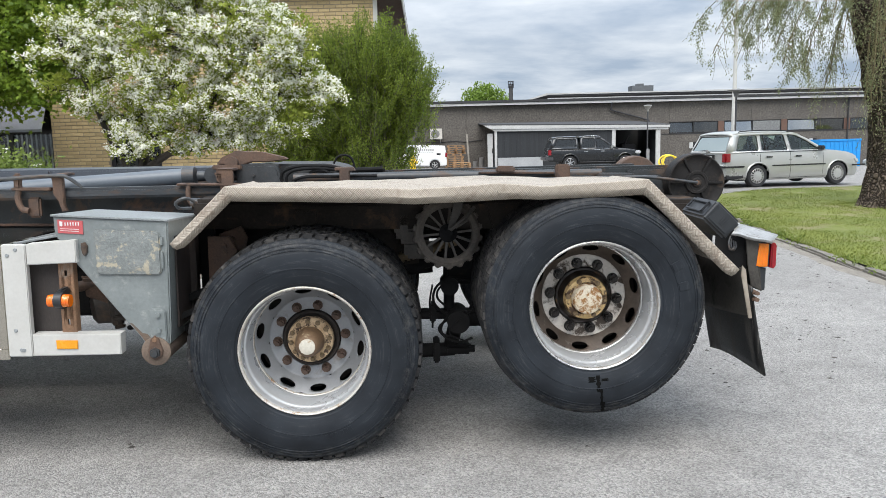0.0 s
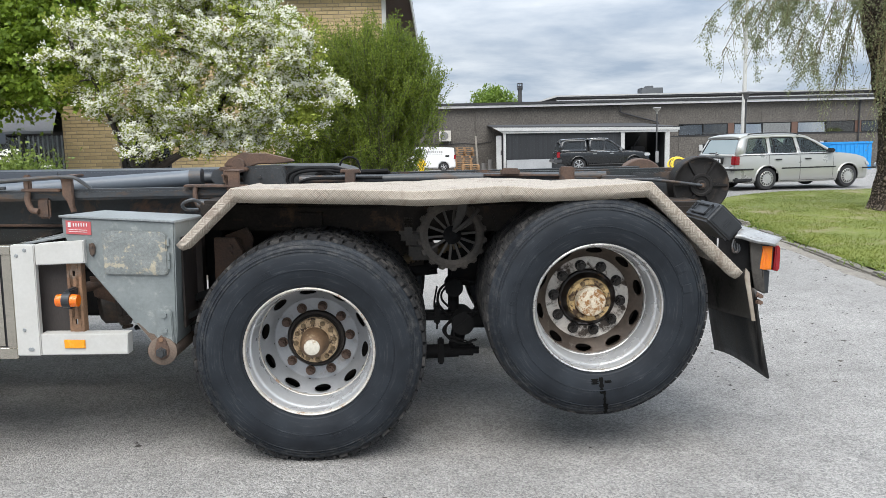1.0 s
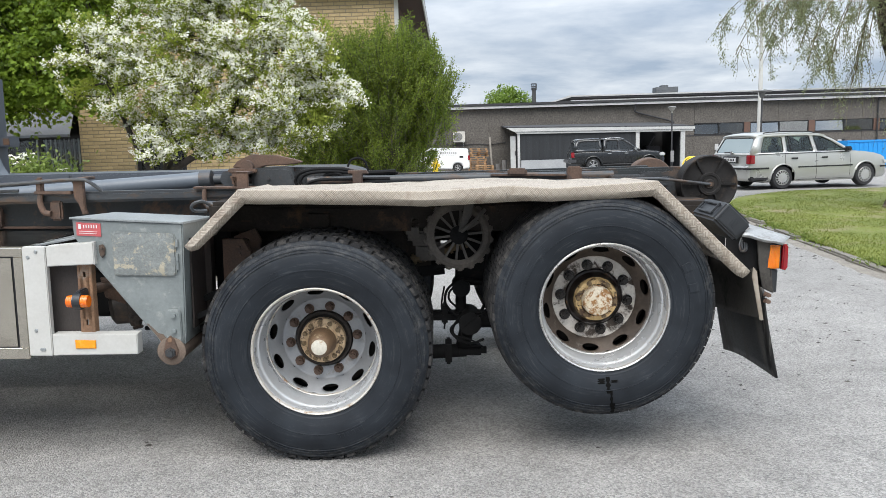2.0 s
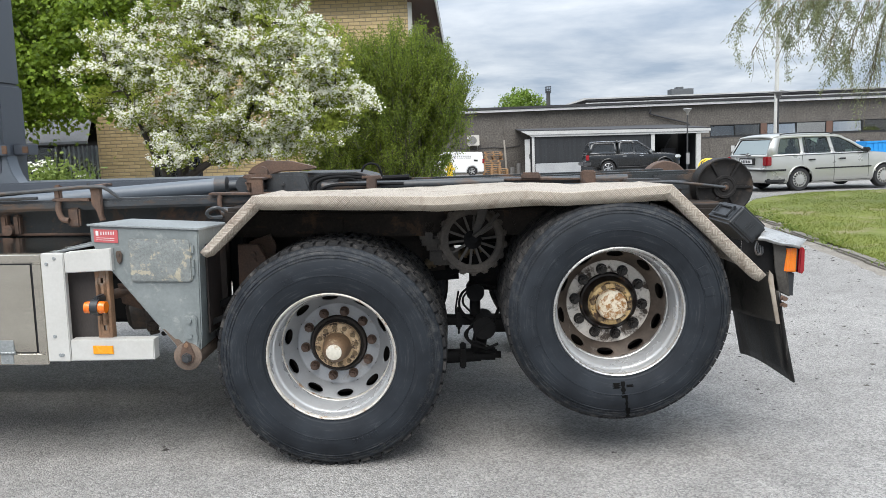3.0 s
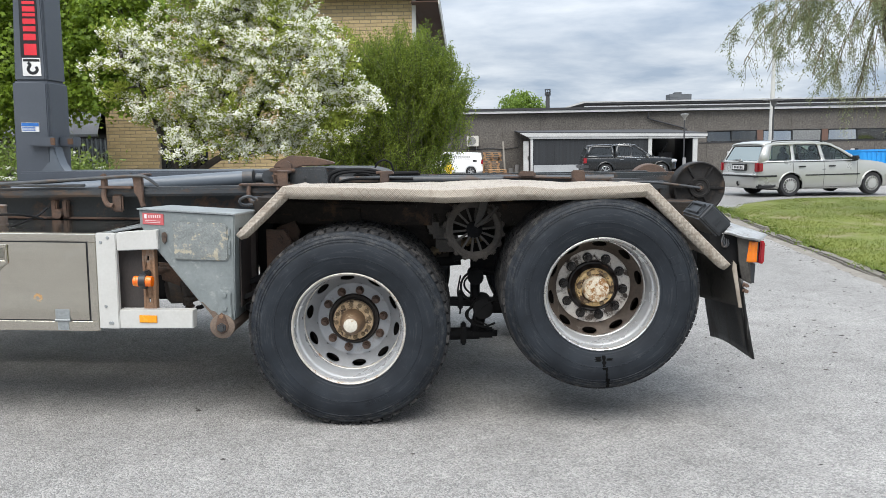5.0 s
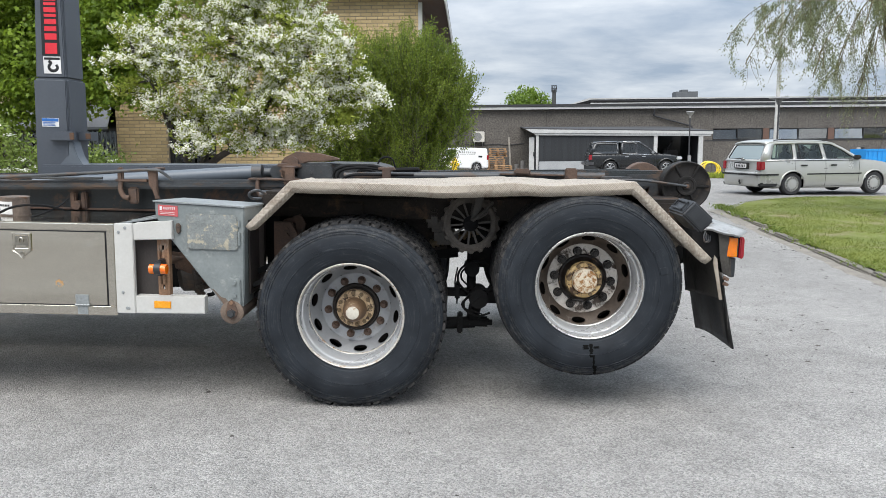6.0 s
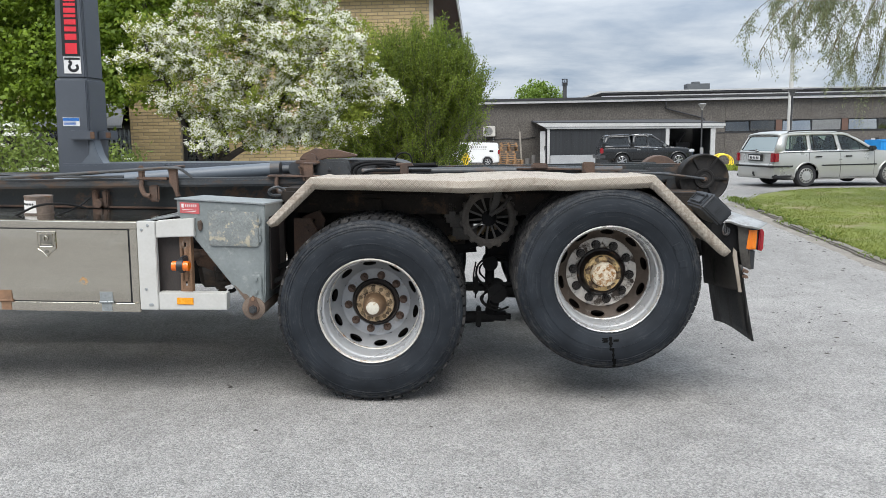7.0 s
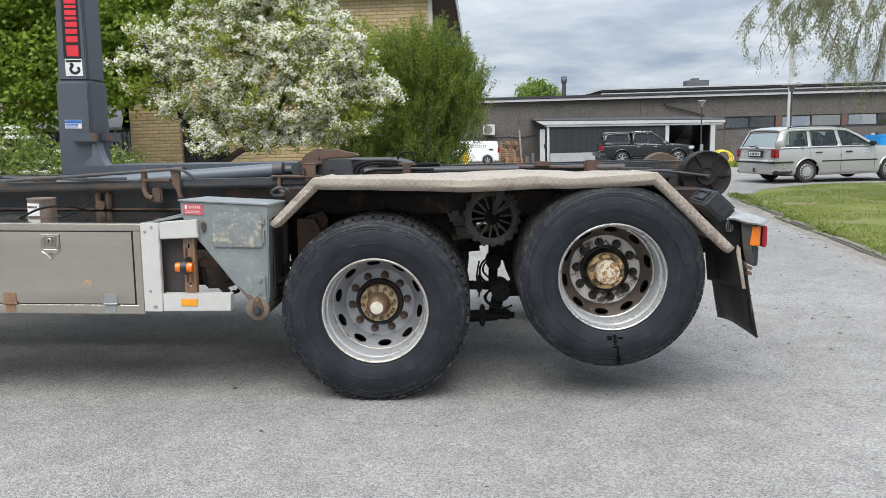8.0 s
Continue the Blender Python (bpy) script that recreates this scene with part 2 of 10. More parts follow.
# darker than barrel and disc: shade deep in the wheel put into the colour
M_RIM_CONE = surf("shaded_slope_paint", (0.30, 0.305, 0.315), (0.225, 0.23, 0.235), rough=0.42, metal=0.3, scale=5, fine=60, speck=0.06, bump=0.05, stain=(0.14, 0.12, 0.10), stain_at=(0.64, 0.78), stain_scale=10)
M_HUB = surf("rusty_hub_paint", (0.175, 0.105, 0.056), (0.095, 0.057, 0.032), rough=0.6, scale=14, fine=90, stain=(0.36, 0.28, 0.18), stain_at=(0.60, 0.70), stain_scale=18)
M_HUB_PALE = surf("chipped_hub_paint", (0.72, 0.66, 0.54), (0.50, 0.40, 0.26), rough=0.5, scale=12, fine=90, stain=(0.27, 0.125, 0.036), stain_at=(0.475, 0.56), stain_scale=34)
M_CAP = surf("hub_cap_white", (0.66, 0.63, 0.55), (0.5, 0.46, 0.38), rough=0.5, scale=20, speck=0.12, stain=(0.34, 0.23, 0.12), stain_at=(0.58, 0.66), stain_scale=20)
M_NUT = surf("nut_rust", (0.135, 0.085, 0.060), (0.065, 0.043, 0.034), rough=0.65, metal=0.4, scale=30, fine=200)
M_BLACK = surf("black_grime", (0.011, 0.011, 0.0115), (0.005, 0.005, 0.0055), rough=0.8, scale=6, fine=80, bump=0.3, stain=(0.034, 0.027, 0.021), stain_at=(0.57, 0.8), stain_scale=7, spec=0.22)
M_GUARD = surf("guard_grime", (0.042, 0.035, 0.030), (0.014, 0.012, 0.011), rough=0.82, scale=6, fine=80, bump=0.35, stain=(0.105, 0.064, 0.040), stain_at=(0.56, 0.68), stain_scale=6, spec=0.2)
M_GREASE = surf("greasy_paint", (0.052, 0.056, 0.060), (0.022, 0.023, 0.024), rough=0.5, scale=8, fine=70, bump=0.25, stain=(0.085, 0.060, 0.045), stain_at=(0.52, 0.64), stain_scale=9)
M_RUST_LIGHT = surf("dusty_rust", (0.33, 0.19, 0.108), (0.15, 0.088, 0.055), rough=0.8, scale=10, fine=110, bump=0.4, stain=(0.26, 0.22, 0.18), stain_at=(0.58, 0.72), stain_scale=12)
M_CHASSIS = surf("chassis_paint", (0.024, 0.029, 0.031), (0.012, 0.014, 0.015), rough=0.6, scale=4, fine=70, bump=0.2, stain=(0.120, 0.066, 0.038), stain_at=(0.53, 0.66), stain_scale=5)
M_RUSTY = surf("rusty_steel", (0.150, 0.088, 0.058), (0.062, 0.043, 0.035), rough=0.78, scale=9, fine=110, bump=0.4, stain=(0.055, 0.045, 0.042), stain_at=(0.54, 0.68), stain_scale=8)
M_RUST_ORANGE = surf("orange_rust", (0.13, 0.070, 0.040), (0.07, 0.042, 0.028), rough=0.82, scale=16, fine=110, bump=0.4)
M_COLUMN = surf("slate_paint", (0.075, 0.085, 0.102), (0.060, 0.068, 0.082), rough=0.42, scale=3, fine=60, speck=0.06, bump=0.04, stain=(0.12, 0.12, 0.12), stain_at=(0.68, 0.8), stain_scale=9)
M_CYL = surf("blue_grey_paint", (0.125, 0.145, 0.168), (0.090, 0.104, 0.122), rough=0.38, scale=3, fine=60, speck=0.07, bump=0.04, stain=(0.10, 0.10, 0.10), stain_at=(0.62, 0.75), stain_scale=6)
M_RAIL = surf("rail_paint", (0.060, 0.066, 0.073), (0.024, 0.026, 0.028), rough=0.45, scale=6, fine=80, stain=(0.090, 0.060, 0.042), stain_at=(0.51, 0.62), stain_scale=8, stretch=(0.6, 1, 1.6))
M_BOX = surf("galvanised_paint", (0.245, 0.268, 0.265), (0.165, 0.185, 0.185), rough=0.5, metal=0.15, scale=6, fine=60, speck=0.10, bump=0.2, stain=(0.34, 0.355, 0.335), stain_at=(0.56, 0.74), stain_scale=22)
M_DECK = surf("bright_deck", (0.46, 0.465, 0.46), (0.30, 0.30, 0.295), rough=0.45, metal=0.4, scale=9, fine=80, stain=(0.16, 0.145, 0.13), stain_at=(0.56, 0.66), stain_scale=14)
M_LID = surf("bright_lid", (0.34, 0.36, 0.362), (0.245, 0.262, 0.265), rough=0.45, metal=0.35, scale=6, fine=80, stain=(0.24, 0.24, 0.23), stain_at=(0.6, 0.75), stain_scale=9)
M_SAND = surf("muddy_panel", (0.235, 0.250, 0.240), (0.165, 0.180, 0.178), rough=0.75, scale=9, fine=90, speck=0.25, bump=0.8, stain=(0.40, 0.36, 0.275), stain_at=(0.54, 0.60), stain_scale=17)
M_STEEL = surf("brushed_stainless", (0.64, 0.605, 0.53), (0.52, 0.485, 0.42), rough=0.15, metal=1.0, scale=2.2, fine=55, speck=0.05, bump=0.02, stretch=(0.35, 1, 3), stain=(0.36, 0.30, 0.22), stain_at=(0.70, 0.82), stain_scale=4)
M_STEEL_DARK = surf("shaded_recess_steel", (0.40, 0.38, 0.33), (0.30, 0.28, 0.24), rough=0.35, metal=1.0, scale=8, fine=60)
M_WHITE = surf("white_paint", (0.56, 0.555, 0.53), (0.47, 0.46, 0.43), rough=0.42, scale=5, fine=70, speck=0.05, bump=0.05, stain=(0.30, 0.27, 0.22), stain_at=(0.62, 0.72), stain_scale=10)
M_AMBER_TAIL = lens_material("amber_tail_lens", (0.90, 0.22, 0.008))
M_AMBER = lens_material("amber_lens", (0.95, 0.20, 0.010))
M_RED = lens_material("red_lens", (0.30, 0.008, 0.016))
M_REFLECT = surf("amber_reflector", (0.95, 0.38, 0.01), rough=0.25, scale=20, fine=300, speck=0.1, coat=0.6)
M_PLASTIC = surf("black_plastic", (0.028, 0.031, 0.035), (0.020, 0.022, 0.025), rough=0.45, scale=8, fine=200, bump=0.12)
M_FLAP = surf("rubber_flap", (0.095, 0.088, 0.079), (0.030, 0.028, 0.026), rough=0.65, scale=7, fine=60, speck=0.5, stretch=(5, 5, 0.5), stain=(0.006, 0.006, 0.006), stain_at=(0.44, 0.50), stain_scale=2.4, stain_rough=0.4)
M_FLAP_GREY = surf("dusty_flap", (0.072, 0.064, 0.055), (0.040, 0.036, 0.031), rough=0.75, scale=5, fine=80, stain=(0.022, 0.020, 0.018), stain_at=(0.54, 0.68), stain_scale=6)
M_RED_STICKER = surf("red_sticker", (0.52, 0.085, 0.095), (0.45, 0.12, 0.12), rough=0.45, scale=30, speck=0.08)
M_RED_LETTER = surf("red_print", (0.72, 0.03, 0.045), rough=0.4, speck=0.04)
M_PRINT_WHITE = surf("white_print", (0.80, 0.79, 0.78), rough=0.45, speck=0.04)
M_PRINT_BLACK = surf("black_print", (0.012, 0.012, 0.013), rough=0.4, speck=0.05)
M_BLUE = surf("blue_print", (0.03, 0.16, 0.50), rough=0.4, speck=0.05)
M_DRUM = surf("brake_drum", (0.035, 0.027, 0.022), (0.02, 0.016, 0.014), rough=0.85, scale=12, fine=80)


# ---- small builders ----
def empty(name, m=None, **tags):
    ob = new(name)
    ob.empty_display_size = 0.1
    if m is not None:
        ob.matrix_world = m
    return tagged(ob, **tags)


def finish(me, material, angle=35):
    for mat in (material if isinstance(material, (list, tuple)) else [material]):
        me.materials.append(mat)
    if angle:
        me.polygons.foreach_set("use_smooth", [True] * len(me.polygons))
        me.set_sharp_from_angle(angle=radians(angle))
    return me


def part(name, bm, material, parent=None, label="", m=None, angle=35):
    """Links a bmesh as one mesh object, under a thing or a part."""
    me = bpy.data.meshes.new(name)
    bm.normal_update()
    bm.to_mesh(me)
    bm.free()
    ob = new(name, finish(me, material, angle))
    ob.parent = parent
    if m is not None:
        ob.matrix_basis = m
    return tagged(ob, label=label)


def again(name, ob, parent, m):
    """One more part on the mesh of ob."""
    o = new(name, ob.data)
    o.parent, o.matrix_basis = parent, m
    return o


def merge(bm, other, m=None):
    me = bpy.data.meshes.new("tmp")
    other.to_mesh(me)
    other.free()
    if m is not None:
        me.transform(m)
    bm.from_mesh(me)
    bpy.data.meshes.remove(me)


def box(bm, x0, x1, y0, y1, z0, z1, bev=0.004, m=None, seg=2):
    b = bmesh.new()
    bmesh.ops.create_cube(b, size=1.0, matrix=Matrix.Translation(((x0 + x1) / 2, (y0 + y1) / 2, (z0 + z1) / 2)) @ Matrix.Diagonal((abs(x1 - x0), abs(y1 - y0), abs(z1 - z0), 1)))
    if bev:
        bmesh.ops.bevel(b, geom=b.edges[:], offset=min(bev, 0.45 * min(abs(x1 - x0), abs(y1 - y0), abs(z1 - z0))), segments=seg, affect="EDGES", clamp_overlap=True)
    merge(bm, b, m)
    return bm


def prism(bm, pts, y0, y1, bev=0.004, m=None, seg=2):
    """A polygon of (x, z) pushed from y0 to y1, its outline rounded."""
    b = bmesh.new()
    f = b.faces.new([b.verts.new((x, y0, z)) for x, z in pts])
    r = bmesh.ops.extrude_face_region(b, geom=[f])
    bmesh.ops.translate(b, vec=(0, y1 - y0, 0), verts=[v for v in r["geom"] if isinstance(v, bmesh.types.BMVert)])
    bmesh.ops.recalc_face_normals(b, faces=b.faces[:])
    if bev:
        bmesh.ops.bevel(b, geom=[e for e in b.edges if abs(e.verts[0].co.y - e.verts[1].co.y) < 1e-5], offset=bev, segments=seg, affect="EDGES", clamp_overlap=True)
    merge(bm, b, m)
    return bm


def lathe(bm, prof, seg=64, m=None, low=None, closed=False):
    """Turns (radius, y) about the y axis; low: nothing reaches under this z."""
    b = bmesh.new()
    rings = []
    for r, y in prof:
        ring = []
        for i in range(seg):
            a = 2 * math.pi * i / seg
            z = r * math.cos(a)
            ring.append(b.verts.new((r * math.sin(a), y, z if low is None else max(z, low))))
        rings.append(ring)
    for p, q in zip(rings, rings[1:] + (rings[:1] if closed else [])):
        for i in range(seg):
            j = (i + 1) % seg
            b.faces.new((p[i], p[j], q[j], q[i]))
    if not closed:
        for ring in (rings[0], rings[-1]):
            if (ring[0].co - ring[seg // 2].co).length < 0.012:
                b.faces.new(ring)
    bmesh.ops.recalc_face_normals(b, faces=b.faces[:])
    merge(bm, b, m)
    return bm


def rod(bm, p0, p1, r0, r1=None, seg=14, cap=True):
    p0, p1 = Vector(p0), Vector(p1)
    b = bmesh.new()
    bmesh.ops.create_cone(b, cap_ends=cap, segments=seg, radius1=r0, radius2=r0 if r1 is None else r1, depth=(p1 - p0).length)
    q = (p1 - p0).to_track_quat("Z", "Y").to_matrix().to_4x4()
    merge(bm, b, Matrix.Translation((p0 + p1) / 2) @ q)
    return bm


def tube(bm, pts, r, seg=8, steps=6, taper=None):
    """A round hose, pipe or limb along smoothed points; taper: the radius at its end."""
    pts = [Vector(p) for p in pts]
    line = []
    if len(pts) > 2 and steps > 1:
        ext = [2 * pts[0] - pts[1]] + pts + [2 * pts[-1] - pts[-2]]
        for i in range(1, len(ext) - 2):
            a, b_, c, d = ext[i - 1:i + 3]
            for k in range(steps):
                t = k / steps
                line.append(0.5 * (2 * b_ + (c - a) * t + (2 * a - 5 * b_ + 4 * c - d) * t * t + (3 * b_ - a - 3 * c + d) * t ** 3))
        line.append(pts[-1])
    else:
        line = pts
    b = bmesh.new()
    rings = []
    side = None
    for i, p in enumerate(line):
        way = (line[min(i + 1, len(line) - 1)] - line[max(i - 1, 0)]).normalized()
        if side is None:
            side = way.orthogonal().normalized()
        side = (side - way * side.dot(way)).normalized()
        other = way.cross(side)
        rr = r if taper is None else r + (taper - r) * i / (len(line) - 1)
        rings.append([b.verts.new(p + rr * (math.cos(2 * math.pi * k / seg) * side + math.sin(2 * math.pi * k / seg) * other)) for k in range(seg)])
    for p, q in zip(rings, rings[1:]):
        for k in range(seg):
            b.faces.new((p[k], p[(k + 1) % seg], q[(k + 1) % seg], q[k]))
    b.faces.new(rings[0][::-1])
    b.faces.new(rings[-1])
    merge(bm, b)
    return bm


def hexa(bm, x, y0, y1, z, r, seg=6):
    return rod(bm, (x, y0, z), (x, y1, z), r, seg=seg)


def sheet(name, verts, faces, material, parent=None, label="", m=None, angle=0):
    me = bpy.data.meshes.new(name)
    me.from_pydata(verts, [], faces)
    ob = new(name, finish(me, material, angle))
    ob.parent = parent
    if m is not None:
        ob.matrix_basis = m
    return tagged(ob, label=label)


def lerp(x, xs, ys):
    return float(np.interp(x, xs, ys))


LEAN, FACADE = -1.0, 0.12      # tilt and turn of the buildings against the truck


def step(v, a, b):
    u = min(1.0, max(0.0, (v - a) / (b - a)))
    return u * u * (3 - 2 * u)


def gz(x, y):
    """Height of the ground: level round the truck, a low rise by the lawn, falling to the far buildings."""
    rise = 0.25 * step(y, 8.5, 16.0) * step(x, 4.5, 9.0) * (1 - step(y, 19.0, 29.0))
    return rise + lerp(y, (2, 12, 30, 40, 45, 50, 60), (-0.03, 0, 0.04, -0.07, -0.12, -0.27, -0.32))


# ---- ground ----
def grid_lines(near, step, far):
    out, v, s = [], 0.0, step
    while v < far:
        out.append(v)
        if v >= near:
            s *= 1.35
        v += s
    out.append(far)
    return out


KERB = [(5.0, -6.0), (5.25, -1.0), (5.42, 3.2), (5.62, 5.9), (5.95, 8.7), (6.22, 10.6), (6.36, 12.0), (6.42, 13.3)]


def lawn_edge(y):
    return lerp(y, [p[1] for p in KERB], [p[0] for p in KERB])


def lawn_far(x):
    return 14.2 + (x - 6.9) * 0.29


def make_ground():
    right = grid_lines(22, 1.0, 3000)
    xs = [-v for v in right[:0:-1]] + right
    front = grid_lines(62, 1.0, 4000)
    ys = [-v for v in grid_lines(8, 2.0, 2000)[:0:-1]] + front
    # bare earth lies lower where the lawn covers it
    verts = [(x, y, gz(x, y) - (0.10 if -4.5 < y < lawn_far(x) - 1.3 and x > lawn_edge(y) + 1.3 and x < 55 else 0.0)) for y in ys for x in xs]
    w = len(xs)
    faces = [(j * w + i, j * w + i + 1, (j + 1) * w + i + 1, (j + 1) * w + i) for j in range(len(ys) - 1) for i in range(w - 1)]
    ob = sheet("ground", verts, faces, M_ASPHALT, angle=60)
    return tagged(ob, label="pale worn asphalt yard with fine stone chips", category="ground", kind="structure")


make_ground()


# ---- the truck ----
truck = empty("hook_lift_truck", pose(-0.011, 0.026, -0.006, 0.72, 0.57, 1.17), label="worn dark grey hook-lift truck chassis with a lifted rear axle", category="truck")
R_T, R_DRIVE, Z_F = 0.527, 0.541, 0.51      # tag and drive tyre radius, drive axle height


def hole_cone(bm, r_out, y_out, r_in, y_in, count, turn, wide=0.080, tall=0.045, centre=0.33, n=48):
    """The sloping ring of a wheel disc with oval hand holes through it."""
    b = bmesh.new()
    slope = math.hypot(r_out - r_in, y_in - y_out)
    fill_v = tall / slope

    def at(a, v, push=0.0):
        r, y = r_out + (r_in - r_out) * v, y_out + (y_in - y_out) * v + push
        return b.verts.new((r * math.sin(a), y, r * math.cos(a)))
    step = 2 * math.pi / count
    fill_u = wide / ((r_out + (r_in - r_out) * centre) * step)
    for k in range(count):
        c = turn + k * step
        rings = []
        for blend in (0.0, 0.35, 0.7, 0.93, 1.0, 2.0):
            ring = []
            for i in range(n):
                w = 2 * math.pi * (i + 0.5) / n
                du, dv = math.cos(w), math.sin(w)
                s = 1 / max(abs(du), abs(dv))
                k1 = min(blend, 1.0)
                u = du * (s * (1 - k1) + fill_u * k1)
                v = (0.5 + 0.5 * dv * s) * (1 - k1) + (centre + 0.5 * dv * fill_v) * k1
                ring.append(at(c + u * step / 2, v, 0.014 if blend > 1 else 0.003 if blend == 1.0 else 0.0))
            rings.append(ring)
        for p, q in zip(rings, rings[1:]):
            for i in range(n):
                j = (i + 1) % n
                b.faces.new((p[i], p[j], q[j], q[i]))
    bmesh.ops.remove_doubles(b, verts=b.verts[:], dist=1e-5)
    bmesh.ops.recalc_face_normals(b, faces=b.faces[:])
    merge(bm, b)


def tyre_mesh(low, blocks, fine_shoulder):
    bm = bmesh.new()
    R = R_T if fine_shoulder else R_DRIVE
    grow = (R - 0.29) / (R_T - 0.29)
    prof = [(0.290, 0.02), (0.297, 0.004), (0.306, -0.008), (0.313, -0.010), (0.318, -0.016), (0.330, -0.020), (0.345, -0.026), (0.372, -0.033), (0.383, -0.0345), (0.3842, -0.0368), (0.3866, -0.0370), (0.3878, -0.0350), (0.400, -0.036),
            (0.428, -0.0345), (0.446, -0.0310), (0.460, -0.0262), (0.4615, -0.0292), (0.4645, -0.0282), (0.466, -0.0240), (0.472, -0.0215), (0.4735, -0.0245), (0.4765, -0.0232), (0.478, -0.0185), (0.480, -0.0170), (0.488, -0.0125),
            (0.4895, -0.0140), (0.493, -0.0125), (0.4945, -0.0092), (0.498, -0.006), (0.504, 0.000), (0.510, 0.012), (0.513, 0.030), (0.514, 0.10), (0.514, 0.20), (0.512, 0.262), (0.500, 0.292),
            (0.455, 0.318), (0.400, 0.322), (0.340, 0.312), (0.300, 0.295), (0.290, 0.27)]
    lathe(bm, [(0.29 + (r - 0.29) * grow, y) for r, y in prof], 112, low=low)
    # tread blocks
    b = bmesh.new()
    rows = ((0.008, 0.062, 0.0), (0.072, 0.130, 0.5), (0.140, 0.172, 0.0), (0.182, 0.238, 0.5), (0.248, 0.276, 0.0))
    for y0, y1, off in rows:
        outer = y0 < 0.01
        for k in range(blocks):
            a0 = 2 * math.pi * (k + off) / blocks
            wide = 2 * math.pi / blocks * (0.90 if fine_shoulder else 0.74)
            skew = 0.010
            vs = []
            for r in (R - 0.019, R):
                for y, da in ((y0, 0.0), (y0, wide), (y1, wide + skew), (y1, skew)):
                    if outer and y == y0 and r > R - 0.01:
                        rr, yy = r - (0.009 if fine_shoulder else 0.005), y + 0.002
                    else:
                        rr, yy = r, y
                    z = rr * math.cos(a0 + da)
                    vs.append(b.verts.new((rr * math.sin(a0 + da), yy, max(z, low))))
            for f in ((4, 5, 6, 7), (0, 1, 5, 4), (1, 2, 6, 5), (2, 3, 7, 6), (3, 0, 4, 7)):
                b.faces.new([vs[i] for i in f])
    bmesh.ops.recalc_face_normals(b, faces=b.faces[:])
    for f in bm.faces:
        c = f.calc_center_median()
        if math.hypot(c.x, c.z) > R - 0.0185 and c.y > 0.004:
            f.material_index = 1
    return bm, b


def rim_mesh():
    """Rolled lip, smooth deep barrel, seam, sloping ring with hand holes, flat disc with a rolled shoulder."""
    bm = bmesh.new()
    lathe(bm, [(0.290, 0.03), (0.300, 0.012), (0.305, 0.000), (0.3045, -0.008), (0.300, -0.012), (0.295, -0.009), (0.2915, 0.002), (0.2890, 0.012)], 96)
    lathe(bm, [(0.2890, 0.012), (0.2880, 0.022), (0.2878, 0.036), (0.2860, 0.043), (0.2825, 0.047), (0.2795, 0.051), (0.2770, 0.058), (0.2745, 0.072), (0.2715, 0.088), (0.2690, 0.106), (0.2682, 0.135), (0.2680, 0.160)], 96)
    lathe(bm, [(0.2680, 0.160), (0.2655, 0.162), (0.2645, 0.166), (0.2640, 0.172), (0.2635, 0.176)], 96)
    hole_cone(bm, 0.2635, 0.176, 0.206, 0.238, 10, 0.302)
    lathe(bm, [(0.206, 0.238), (0.204, 0.2412), (0.201, 0.2432), (0.197, 0.2440), (0.148, 0.244), (0.143, 0.247), (0.141, 0.262)], 96)
    lathe(bm, [(0.290, 0.03), (0.282, 0.10), (0.282, 0.27)], 64)
    bmesh.ops.remove_doubles(bm, verts=bm.verts[:], dist=1e-4)
    for f in bm.faces:
        c = f.calc_center_median()
        r = math.hypot(c.x, c.z)
        if c.y < 0.004 and r > 0.291 or (0.1605 < c.y < 0.1745 and r > 0.2636):
            f.material_index = 3
        elif c.y < 0.162 and r > 0.262:
            f.material_index = 1
        elif (c.y > 0.17 and r > 0.2065) or c.y > 0.25:
            f.material_index = 2
    return bm


def wheel_nut_mesh(k):
    bm = bmesh.new()
    rod(bm, (0, 0, 0), (0, -0.006, 0), 0.027 * k, seg=18)
    rod(bm, (0, -0.004, 0), (0, -0.034, 0), 0.0225 * k, 0.0200 * k, seg=6)
    rod(bm, (0, -0.03, 0), (0, -0.046, 0), 0.0115, seg=10)
    return bm


def front_hub(bm, far=False):
    lathe(bm, [(0.141, 0.262), (0.136, 0.235), (0.126, 0.232), (0.118, 0.240), (0.112, 0.225), (0.110, 0.196), (0.106, 0.192), (0.078, 0.190), (0.070, 0.182),
               (0.066, 0.150), (0.060, 0.110), (0.050, 0.085), (0.042, 0.076), (0.038, 0.074)], 48)


def rear_hub(bm):
    lathe(bm, [(0.141, 0.262), (0.137, 0.240), (0.128, 0.236), (0.120, 0.222), (0.108, 0.198), (0.104, 0.178), (0.100, 0.172), (0.080, 0.170), (0.0765, 0.176), (0.0735, 0.176),
               (0.071, 0.140), (0.066, 0.132), (0.050, 0.126), (0.025, 0.123), (0.004, 0.122)], 48)


def lettering(bm, marks, r):
    """Worn raised writing on a sidewall, as plain short bars."""
    for a, wide, tall in marks:
        m = pose(0, 0, 0, 0, a, 0)
        box(bm, -wide / 2, wide / 2, -0.0385, -0.034, r - tall / 2, r + tall / 2, 0.0012, m, 1)


wheel_cache = {}


